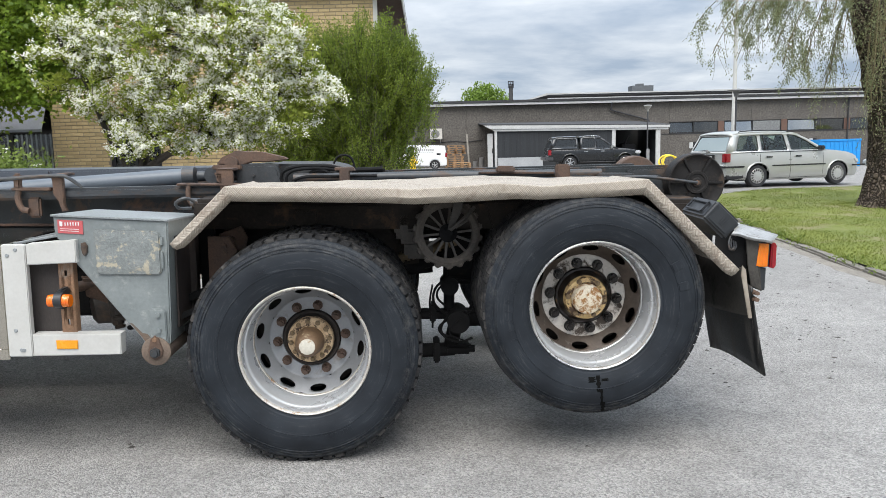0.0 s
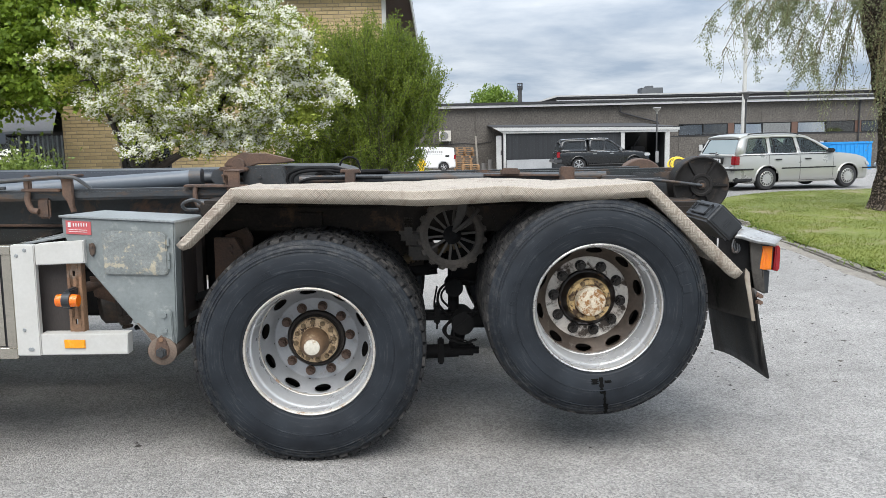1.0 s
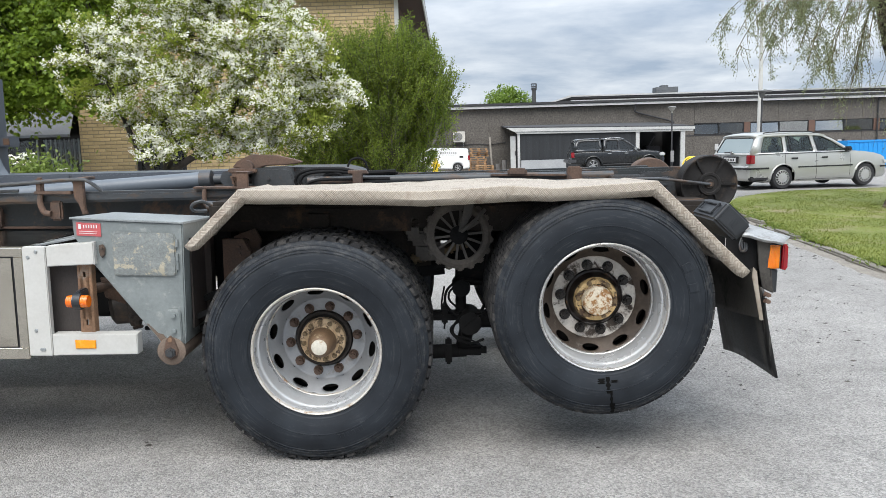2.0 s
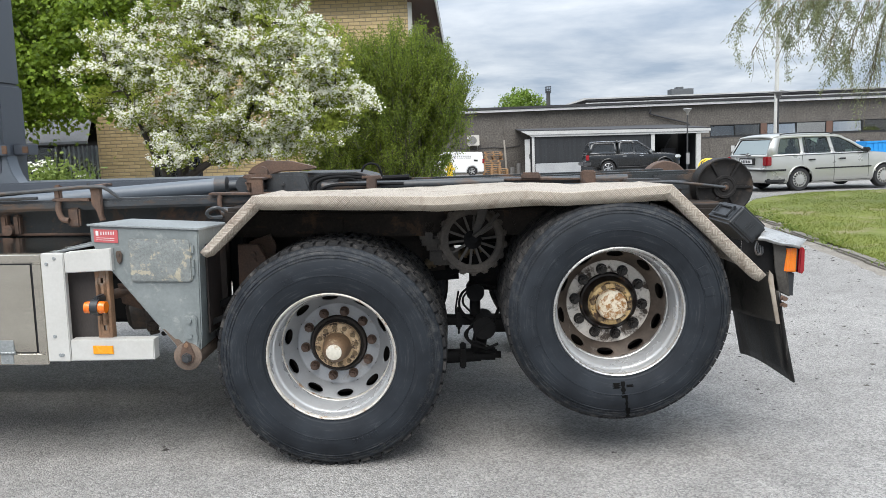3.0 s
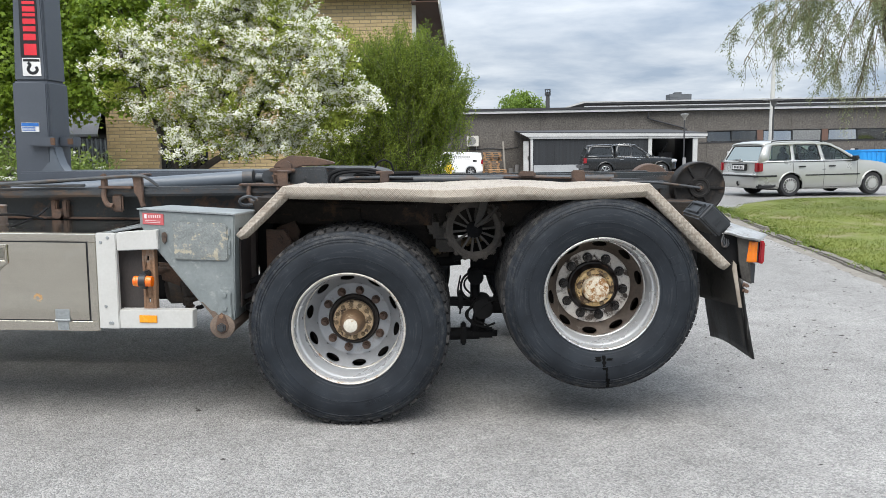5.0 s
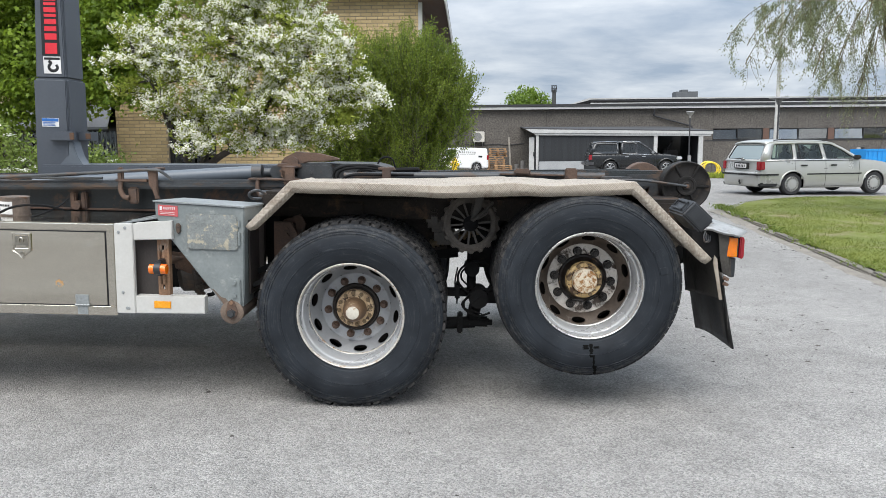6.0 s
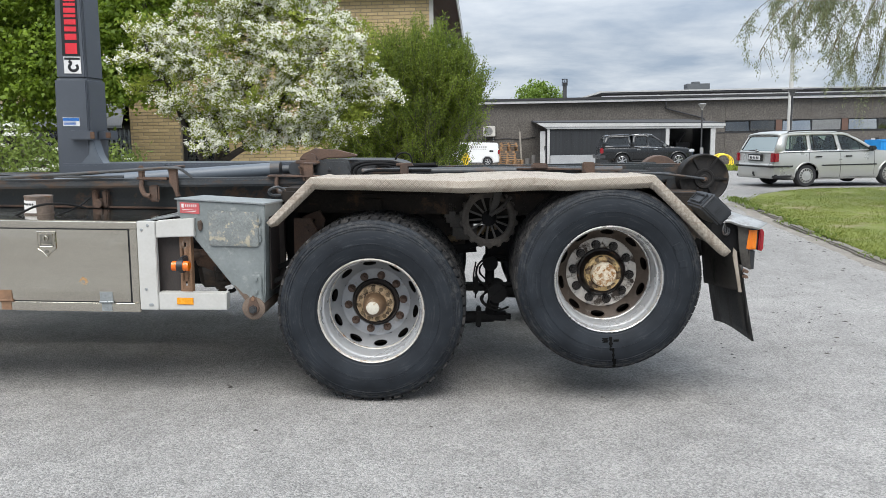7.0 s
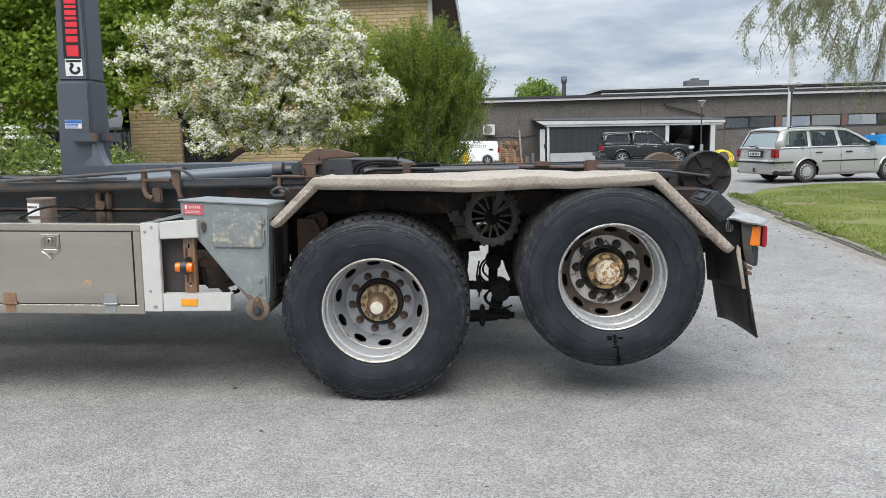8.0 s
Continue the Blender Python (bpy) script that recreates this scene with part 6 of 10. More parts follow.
def bark_material(name, light, dark):
    """Deeply furrowed bark: long ridges that branch and meet, dark in the cracks."""
    m = bpy.data.materials.new(name)
    m.use_nodes = True
    n = Nodes(m.node_tree)
    out = n.add("ShaderNodeOutputMaterial")
    vec = n.add("ShaderNodeTexCoord").outputs["Object"]
    long_ = n.add("ShaderNodeVectorMath", {0: vec, 1: (1, 1, 0.22)}, operation="MULTIPLY").outputs[0]
    bent = n.add("ShaderNodeVectorMath", {0: long_, 1: n.add("ShaderNodeTexNoise", {"Vector": vec, "Scale": 3.0}).outputs["Color"]}, operation="ADD").outputs[0]
    crack = n.add("ShaderNodeTexVoronoi", {"Vector": bent, "Scale": 8.5})
    crack.feature = "DISTANCE_TO_EDGE"
    ridge = n.span(crack.outputs["Distance"], 0.0, 0.32)
    grain = n.noise(vec, 40.0, 5.0, 0.7)
    wide = n.noise(vec, 2.2, 5.0, 0.6)
    f = n.math("MULTIPLY", ridge, n.span(grain, 0.25, 0.75, 0.55, 1.1))
    c = n.mix(f, rgb(dark), rgb(light))
    c = n.mix(n.span(wide, 0.5, 0.68, 0, 0.55), c, rgb((0.075, 0.078, 0.045)))
    h = n.math("ADD", ridge, n.math("MULTIPLY", grain, 0.35))
    b = n.add("ShaderNodeBump", {"Strength": 1.0, "Distance": 0.05, "Height": h})
    p = n.add("ShaderNodeBsdfPrincipled", {"Base Color": c, "Roughness": 0.93, "Specular IOR Level": 0.2, "Normal": b.outputs[0]})
    n.put(out.inputs[0], p.outputs[0])
    return m


M_BARK_WILLOW = bark_material("willow_bark", (0.20, 0.158, 0.125), (0.020, 0.015, 0.012))
M_APPLE_LEAF = leaf_material("apple_leaf", (0.40, 0.45, 0.075), (0.17, 0.22, 0.032), 0.42)
M_BLOSSOM = leaf_material("white_petal", (0.94, 0.93, 0.87), (0.87, 0.86, 0.78), 0.56)
M_BUSH_LEAF = leaf_material("bush_leaf", (0.29, 0.36, 0.050), (0.070, 0.125, 0.018), 0.40)
M_MAPLE_LEAF = leaf_material("maple_leaf", (0.28, 0.39, 0.036), (0.050, 0.100, 0.010), 0.42)
M_WILLOW_LEAF = leaf_material("willow_leaf", (0.36, 0.39, 0.22), (0.15, 0.175, 0.085), 0.5)
M_FAR_LEAF = leaf_material("far_leaf", (0.25, 0.36, 0.055), (0.09, 0.15, 0.025), 0.3)
M_FIR = leaf_material("fir_needles", (0.07, 0.11, 0.04), (0.03, 0.05, 0.02), 0.15)


def fit_lobes(base, lobes):
    return [(x - base[0], y - base[1], z - base[2], a, b, c) for x, y, z, a, b, c in lobes]


def limbs(bm, pts_list):
    for pts, r, e in pts_list:
        tube(bm, pts, r, 9, 5, e)


def grow(skeleton, targets, r0, r1, lift=0.12, steps=7, wild=0.05):
    """Joins each target to the nearest point of the branches so far, by an arching line; gives the lines and twig pieces."""
    pts = np.array(skeleton)
    lines, segs = [], []
    for q in targets:
        d = np.linalg.norm(pts - q, axis=1) + 0.6 * np.maximum(0, pts[:, 2] - q[2])
        p = Vector(pts[int(np.argmin(d))])
        e = Vector(q)
        long_ = (e - p).length
        mid = (p + e) / 2 + Vector((RNG.normal() * wild, RNG.normal() * wild, lift * long_))
        line = [p.lerp(mid, u).lerp(mid.lerp(e, u), u) for u in np.linspace(0, 1, steps)]
        for k, (a, b) in enumerate(zip(line, line[1:])):
            u0, u1 = k / (steps - 1), (k + 1) / (steps - 1)
            segs.append((a, b, r0 + (r1 - r0) * u0, r0 + (r1 - r0) * u1))
        lines.append(line)
    return lines, segs


def along(lines, gap, start=0.3):
    """Places every gap metres along the outer part of the lines, with the direction of growth there."""
    pos, way = [], []
    for line in lines:
        n = len(line) - 1
        long_ = sum((b - a).length for a, b in zip(line, line[1:]))
        count = max(2, int(long_ * (1 - start) / gap))
        for k in range(count):
            u = start + (1 - start) * (k + RNG.random()) / count
            f = min(u * n, n - 1e-6)
            a, b = line[int(f)], line[int(f) + 1]
            pos.append(a.lerp(b, f - int(f)))
            way.append((b - a).normalized())
    return np.array(pos), np.array(way)


def apple_tree():
    base = (-4.15, 8.4, gz(-4.15, 8.4))
    t = empty("apple_tree", Matrix.Translation(base), label="spreading apple tree in full white blossom", category="tree")
    lobes = fit_lobes(base, [(-3.7, 8.2, 2.75, 0.95, 0.8, 0.7), (-2.9, 8.5, 3.2, 1.1, 1.0, 0.8), (-2.0, 8.2, 2.8, 1.1, 0.9, 0.8), (-1.40, 8.2, 2.35, 0.62, 0.6, 0.5),
                             (-1.15, 8.2, 2.15, 0.6, 0.5, 0.35), (-2.5, 8.0, 2.1, 1.2, 0.8, 0.6), (-3.4, 8.1, 1.95, 0.85, 0.7, 0.5), (-1.8, 8.0, 1.9, 0.7, 0.6, 0.5), (-4.6, 8.2, 2.65, 0.7, 0.4, 0.28), (-4.75, 8.3, 3.2, 0.5, 0.45, 0.4), (-5.0, 8.2, 2.78, 0.6, 0.35, 0.2), (-4.85, 8.2, 2.38, 0.45, 0.4, 0.18),
                             (-4.3, 8.2, 2.05, 0.55, 0.5, 0.3), (-3.0, 8.0, 1.6, 0.7, 0.6, 0.36), (-2.2, 7.9, 1.6, 0.7, 0.6, 0.3), (-3.8, 8.1, 1.6, 0.4, 0.4, 0.28), (-1.75, 7.9, 1.62, 0.5, 0.5, 0.32), (-1.3, 8.0, 1.85, 0.45, 0.45, 0.3), (-3.7, 7.8, 1.45, 0.45, 0.3, 0.25), (-1.75, 8.4, 3.1, 0.65, 0.7, 0.45), (-3.4, 8.6, 3.7, 1.0, 0.9, 0.55), (-2.5, 8.6, 3.9, 0.9, 0.9, 0.5)])
    bm = bmesh.new()
    boughs = [([(0, 0, -0.1), (0.12, -0.05, 0.4), (0.30, -0.15, 0.85), (0.42, -0.2, 1.10)], 0.12, 0.09), ([(0.40, -0.2, 1.05), (0.85, -0.3, 1.33), (1.30, -0.3, 1.52), (2.1, -0.2, 2.0), (2.8, -0.2, 2.35)], 0.062, 0.018),
              ([(0.38, -0.15, 1.0), (0.55, 0, 1.8), (0.95, 0.1, 2.6), (1.25, 0.2, 3.6)], 0.075, 0.025), ([(0.30, -0.15, 0.9), (-0.05, -0.2, 1.6), (-0.35, -0.2, 2.4), (-0.6, -0.2, 2.65)], 0.055, 0.015),
              ([(1.30, -0.3, 1.52), (1.60, -0.2, 2.3), (2.0, 0, 3.2)], 0.045, 0.014), ([(0.85, -0.3, 1.33), (1.55, -0.5, 1.44), (2.35, -0.5, 1.62)], 0.035, 0.012), ([(0.7, 0, 2.1), (1.4, -0.2, 2.7), (2.3, -0.1, 2.9)], 0.04, 0.012)]
    limbs(bm, boughs)
    part("trunk", bm, M_BARK, t, "dark leaning trunk with crooked limbs")
    skeleton = [tuple(Vector(a).lerp(Vector(b), u)) for pts, _, _ in boughs[1:] for a, b in zip(pts, pts[1:]) for u in (0, 0.25, 0.5, 0.75, 1)]
    ends, _ = in_lobes(lobes, 130, 1.8)
    big, segs = grow(skeleton, ends, 0.020, 0.008, 0.10, 8, 0.10)
    skeleton += [tuple(p) for line in big for p in line]
    tips, _ = in_lobes(lobes, 1850, 2.6)
    small, more = grow(skeleton, tips, 0.0075, 0.003, 0.10, 6, 0.05)
    tagged(twigs("twig_growth", segs + more, M_BARK, t), kind="stuff")
    # sprays of leaves and blossom sit close along the twigs
    spots, grain = along(small, 0.046, 0.0)
    far, far_grain = along(big, 0.06, 0.45)
    spots, grain = np.concatenate([spots, far]), np.concatenate([grain, far_grain])
    rich = np.array([noise.noise((p[0] * 1.9, p[1] * 1.9, p[2] * 1.9)) for p in spots])
    k = 6
    pos = np.repeat(spots, k, 0) + RNG.normal(size=(len(spots) * k, 3)) * 0.035
    leaf_cloud("crown", pos, RNG.normal(size=(len(pos), 3)) * 0.8 + np.repeat(grain, k, 0) + np.array([0, -0.2, 0.3]), 0.060, 0.030, M_APPLE_LEAF, t, "fresh yellow-green leaves")
    full = spots[rich + RNG.normal(size=len(spots)) * 0.18 > -0.24]
    w = 15
    pos = np.repeat(full + RNG.normal(size=full.shape) * 0.02 + np.array([0, -0.02, 0.03]), w, 0) + RNG.normal(size=(len(full) * w, 3)) * 0.028
    face = RNG.normal(size=(len(pos), 3)) * 0.42 + np.array([0, -0.55, 0.7])
    flower_cloud("blossom", pos, face, 0.0172, M_BLOSSOM, t, "dense clusters of white blossom")


def green_bush():
    base = (-0.55, 12.1, gz(-0.55, 12.1))
    t = empty("tall_shrub", Matrix.Translation(base), label="tall dense dark green leafy shrub", category="shrub")
    lobes = fit_lobes(base, [(-0.55, 12.0, 2.6, 1.25, 1.1, 1.2), (-0.6, 12.0, 3.25, 0.95, 0.9, 0.75), (0.15, 11.9, 2.55, 0.75, 0.8, 0.75), (-0.55, 11.9, 1.3, 0.95, 0.9, 1.1), (-1.5, 12.0, 2.4, 0.85, 0.9, 1.1), (-1.2, 12.1, 3.3, 0.7, 0.7, 0.6), (-0.05, 12.0, 3.1, 0.6, 0.6, 0.5), (-1.9, 12.2, 1.4, 0.8, 0.8, 1.25), (-2.3, 12.3, 2.1, 0.7, 0.7, 0.9)])
    tips, out = in_lobes(lobes, 2300, 3.4)
    lines, segs = [], []
    for q, d in zip(tips, out):
        e = Vector(q) + Vector(d) * 0.10 * RNG.random() + Vector((0, 0, 0.12 * RNG.random()))
        way = Vector((d[0] * 0.55 + RNG.normal() * 0.22, d[1] * 0.55 + RNG.normal() * 0.22, 0.35 * d[2] + 0.75)).normalized()
        start = e - way * RNG.uniform(0.35, 0.85)
        start.z = max(start.z, 0.02)
        mid = start.lerp(e, 0.55) + Vector((q[0], q[1], 0.0)) * 0.05 - Vector((0, 0, 0.04))
        line = [start.lerp(mid, u).lerp(mid.lerp(e, u), u) for u in np.linspace(0, 1, 6)]
        lines.append(line)
        for k, (a, b) in enumerate(zip(line, line[1:])):
            segs.append((a, b, 0.0075 - 0.001 * k, 0.0065 - 0.001 * k))
    for i in range(150):
        a, r = RNG.uniform(0, 2 * math.pi), RNG.uniform(0, 0.55)
        p = Vector((math.cos(a) * r, math.sin(a) * r * 0.8, 0))
        segs.append((p, Vector((p.x * 1.9 + RNG.normal() * 0.1, p.y * 1.9 + RNG.normal() * 0.1, RNG.uniform(1.2, 2.6))), 0.013, 0.006))
    tagged(twigs("stem_growth", segs, surf("grey_stem", (0.085, 0.080, 0.055), rough=0.85, scale=20), t, "thin grey upright stems"), kind="stuff")
    spots, grain = along(lines, 0.019, 0.0)
    pos = np.repeat(spots, 3, 0) + RNG.normal(size=(len(spots) * 3, 3)) * 0.034
    way = RNG.normal(size=(len(pos), 3)) * 0.85 + np.repeat(grain, 3, 0) * 0.8
    leaf_cloud("crown", pos, way, 0.042, 0.022, M_BUSH_LEAF, t, "small dark green leaves")


def lobed_cloud(name, pos, way, up, size, material, parent, label=""):
    """Broad five-lobed leaves on their stalks' ends, facing roughly up."""
    n = len(pos)
    way = unit(way)
    side = unit(np.cross(way, up))
    nrm = np.cross(side, way)
    s = (size * RNG.uniform(0.7, 1.25, n))[:, None]
    outline = ((0.0, 0.0, 0.0), (0.36, -0.02, 0.05), (0.26, 0.22, 0.0), (0.58, 0.46, 0.10), (0.22, 0.56, 0.0), (0.0, 1.05, 0.12), (-0.22, 0.56, 0.0), (-0.58, 0.46, 0.10), (-0.26, 0.22, 0.0), (-0.36, -0.02, 0.05))
    rows = [pos + way * s * 0.38 - nrm * s * 0.05]
    for a, b, c in outline:
        rows.append(pos + side * s * a + way * s * b - nrm * s * c)
    v = np.stack(rows, 1).reshape(-1, 3)
    m = len(outline)
    me = bpy.data.meshes.new(name)
    me.vertices.add(len(v))
    me.vertices.foreach_set("co", v.ravel())
    base = np.array([[0, 1 + k, 1 + (k + 1) % m] for k in range(m)]).ravel()
    me.loops.add(3 * m * n)
    me.loops.foreach_set("vertex_index", (np.arange(n)[:, None] * (m + 1) + base[None, :]).ravel())
    me.polygons.add(m * n)
    me.polygons.foreach_set("loop_start", np.arange(m * n) * 3)
    me.update(calc_edges=True)
    me.materials.append(material)
    ob = new(name, me)
    ob.parent = parent
    return tagged(ob, label=label)


def maple():
    base = (-9.6, 11.9, gz(-9.6, 11.9))
    t = empty("maple_tree", Matrix.Translation(base), label="large maple tree with bright green spring leaves", category="tree")
    lobes = fit_lobes(base, [(-7.4, 11.2, 3.3, 1.8, 1.4, 0.95), (-6.4, 11.4, 4.2, 1.5, 1.4, 1.0), (-7.2, 11.0, 2.6, 1.4, 1.1, 0.5), (-9.0, 11.2, 2.7, 1.5, 1.3, 1.0), (-7.9, 11.6, 4.9, 2.1, 1.7, 1.1), (-6.1, 11.4, 3.2, 0.9, 0.9, 0.7), (-9.8, 11.6, 4.3, 1.8, 1.8, 1.5), (-5.6, 11.6, 4.8, 0.9, 0.9, 0.6)])
    bm = bmesh.new()
    limbs(bm, [([(0, 0, -0.1), (0.05, 0, 1.0), (0.1, 0, 2.0), (0.0, 0, 3.6), (0.2, 0, 5.0)], 0.2, 0.06), ([(0.1, 0, 2.6), (0.9, -0.1, 3.1), (2.0, -0.2, 3.5), (3.4, -0.2, 3.8)], 0.07, 0.02), ([(0.05, 0, 2.6), (1.2, 0, 3.6), (2.6, 0, 4.2)], 0.08, 0.02)])
    part("trunk", bm, M_BARK, t)
    n, k = 900, 52
    c, d = in_lobes(lobes, n, 2.6)
    segs = [(Vector(c[i]) - Vector(d[i]) * 0.5 + Vector((0, 0, 0.1)), Vector(c[i]) + Vector(d[i]) * 0.2, 0.010, 0.003) for i in range(0, n, 2)]
    tagged(twigs("twig_growth", segs, M_BARK, t), kind="stuff")
    # each shoot ends in a drooping tier of leaves
    off = RNG.normal(size=(n * k, 3)) * np.array([0.25, 0.25, 0.05])
    flat = np.hypot(off[:, 0], off[:, 1])
    off[:, 2] -= 0.9 * flat ** 2
    pos = np.repeat(c, k, 0) + off
    way = np.stack([off[:, 0] / (flat + 0.05), off[:, 1] / (flat + 0.05), np.full(n * k, -0.75)], 1) + RNG.normal(size=(n * k, 3)) * 0.35 + np.array([0, -0.25, 0])
    up = np.tile(np.array([0.0, -0.3, 0.8]), (n * k, 1)) + RNG.normal(size=(n * k, 3)) * 0.75
    lobed_cloud("crown", pos, way, up, 0.086, M_MAPLE_LEAF, t, "broad yellow-green leaves in drooping tiers")


def spirea():
    base = (-4.8, 5.4, gz(-4.8, 5.4))
    t = empty("flowering_shrub", Matrix.Translation(base), label="low shrub with flat white flower heads", category="shrub")
    lobes = fit_lobes(base, [(-4.55, 5.4, 0.85, 0.7, 0.5, 0.55), (-5.4, 5.4, 1.0, 0.7, 0.5, 0.72), (-4.2, 5.5, 0.92, 0.50, 0.4, 0.50), (-6.1, 5.6, 1.05, 0.55, 0.5, 0.62)])
    c, d = in_lobes(lobes, 620, 3.0)
    tagged(twigs("stem_growth", [((RNG.normal() * 0.3, RNG.normal() * 0.15, 0), tuple(c[i]), 0.008, 0.003) for i in range(0, 620, 4)], M_BARK, t), kind="stuff")
    pos = np.repeat(c, 22, 0) + RNG.normal(size=(620 * 22, 3)) * 0.07
    leaf_cloud("crown", pos, RNG.normal(size=(len(pos), 3)) + np.array([0, -0.2, 0.4]), 0.055, 0.03, leaf_material("shrub_leaf", (0.27, 0.34, 0.07), (0.09, 0.14, 0.028)), t, "yellow-green leaves")
    hc, hd = in_lobes(lobes, 80, 8.0)
    hc = hc[hd[:, 2] > -0.35]
    pos = np.repeat(hc, 34, 0) + RNG.normal(size=(len(hc) * 34, 3)) * np.array([0.042, 0.042, 0.012]) + np.array([0, -0.03, 0.05])
    flower_cloud("blossom", pos, RNG.normal(size=(len(pos), 3)) * 0.4 + np.array([0, -0.3, 1]), 0.015, M_BLOSSOM, t, "flat heads of tiny white flowers")


def willow():
    base = (9.4, 11.6, gz(9.4, 11.6) - 0.02)
    t = empty("willow_tree", Matrix.Translation(base), label="old weeping willow with deeply furrowed bark on the lawn", category="tree")
    bm = bmesh.new()
    b = bmesh.new()
    rings = []
    for i in range(26):
        z = -0.1 + i * 0.22
        r = lerp(z, (-0.1, 0.0, 0.25, 0.9, 2.0, 3.1, 4.1, 5.5), (0.60, 0.54, 0.46, 0.42, 0.40, 0.38, 0.31, 0.22))
        cx = lerp(z, (0, 0.5, 0.9, 1.5, 2.0, 3.1, 4.14, 5.5), (0.27, 0.35, 0.40, 0.38, 0.31, -0.02, -0.34, -0.8))
        ring = []
        for k in range(72):
            a = 2 * math.pi * k / 72
            furrow = 1 + 0.095 * math.sin(15 * a + 1.5 * math.sin(z * 3)) * (0.6 + 0.4 * math.sin(z * 9 + k)) + 0.12 * noise.noise((math.cos(a) * 2, math.sin(a) * 2, z * 1.2))
            ring.append(b.verts.new((cx + r * furrow * math.cos(a), r * furrow * math.sin(a), z)))
        rings.append(ring)
    for p, q in zip(rings, rings[1:]):
        for k in range(72):
            b.faces.new((p[k], p[(k + 1) % 72], q[(k + 1) % 72], q[k]))
    merge(bm, b)
    limbs(bm, [([(-0.35, 0, 3.9), (-0.95, -0.1, 4.35), (-1.8, -0.2, 4.7), (-3.4, -0.3, 4.9)], 0.10, 0.03), ([(-0.45, 0, 4.2), (-1.0, 0.4, 4.9), (-2.2, 0.8, 5.3), (-3.6, 1.0, 5.1)], 0.10, 0.03),
               ([(-0.1, 0, 3.2), (0.9, 0.2, 4.2), (2.0, 0.4, 5.0)], 0.15, 0.05), ([(-0.5, 0, 4.2), (-0.6, -0.7, 5.0), (-1.2, -1.3, 5.4)], 0.08, 0.03)])
    part("trunk", bm, M_BARK_WILLOW, t, "thick furrowed brown trunk", None, 80)
    segs, pos, way = [], [], []
    # arching boughs (end x, y, z) from which shoots hang in clumps
    boughs = [(-4.05, -0.6, 3.35), (-3.7, 0.3, 3.1), (-3.3, -0.4, 3.6), (-3.0, 0.6, 3.0), (-2.6, -0.7, 2.75), (-2.3, 0.2, 3.2), (-1.9, -0.3, 2.7), (-1.5, 0.5, 2.9), (-2.9, -0.2, 3.9),
              (-1.2, -0.5, 3.2), (-0.9, 0.4, 2.7), (-0.6, -0.7, 2.6), (-3.9, 0.9, 3.7), (-2.2, 0.9, 3.6), (-1.7, -0.9, 3.5), (0.8, -0.6, 2.6), (1.3, 0.3, 2.9), (0.5, 0.8, 3.3), (1.9, -0.2, 3.0), (-0.62, -0.5, 2.45), (-0.40, -0.65, 2.3), (-0.85, 0.6, 2.5)]
    for k, (bx, by, bz) in enumerate(boughs):
        bx *= 0.86
        top = Vector((bx * 0.45, by * 0.4, 4.6))
        end = Vector((bx, by, bz))
        mid = (top + end) / 2 + Vector((bx * 0.12, by * 0.1, 0.55))
        line = [top.lerp(mid, u).lerp(mid.lerp(end, u), u) for u in np.linspace(0, 1, 15)]
        for a, b in zip(line, line[1:]):
            segs.append((a, b, 0.009, 0.007))
        for i in range(17):
            u = RNG.random() ** 0.6
            p = line[min(14, int(u * 14))].copy()
            drop = RNG.uniform(0.2, 0.85) * (1.9 if k in (7, 10, 11, 19, 20, 21) else 1.0)
            drift = Vector((RNG.normal() * 0.20, RNG.normal() * 0.24, -drop))
            n, prev = 8, p
            dens = RNG.uniform(0, 1) ** 2.2 * (14 if bx > -1.1 else 30) + 0.4
            for s in range(1, n + 1):
                v = s / n
                q = p + drift * v + Vector((0.05 * math.sin(4 * v + i), 0.05 * math.cos(3 * v + i), 0.10 * v * (1 - v)))
                segs.append((prev, q, 0.0045 * (1.1 - v) + 0.0012, 0.0045 * (1.05 - v) + 0.0012))
                for _ in range(int(dens * (0.5 + v))):
                    pos.append(prev.lerp(q, RNG.random()) + Vector(RNG.normal(size=3) * 0.040))
                    way.append((RNG.normal() * 0.8, RNG.normal() * 0.8, -0.8))
                prev = q
    tagged(twigs("shoot_growth", segs, surf("yellow_twig", (0.17, 0.14, 0.07), rough=0.8, scale=20), t, "thin yellow-brown hanging shoots"), kind="stuff")
    leaf_cloud("crown", np.array(pos), np.array(way), 0.056, 0.017, M_WILLOW_LEAF, t, "narrow pale green drooping leaves")


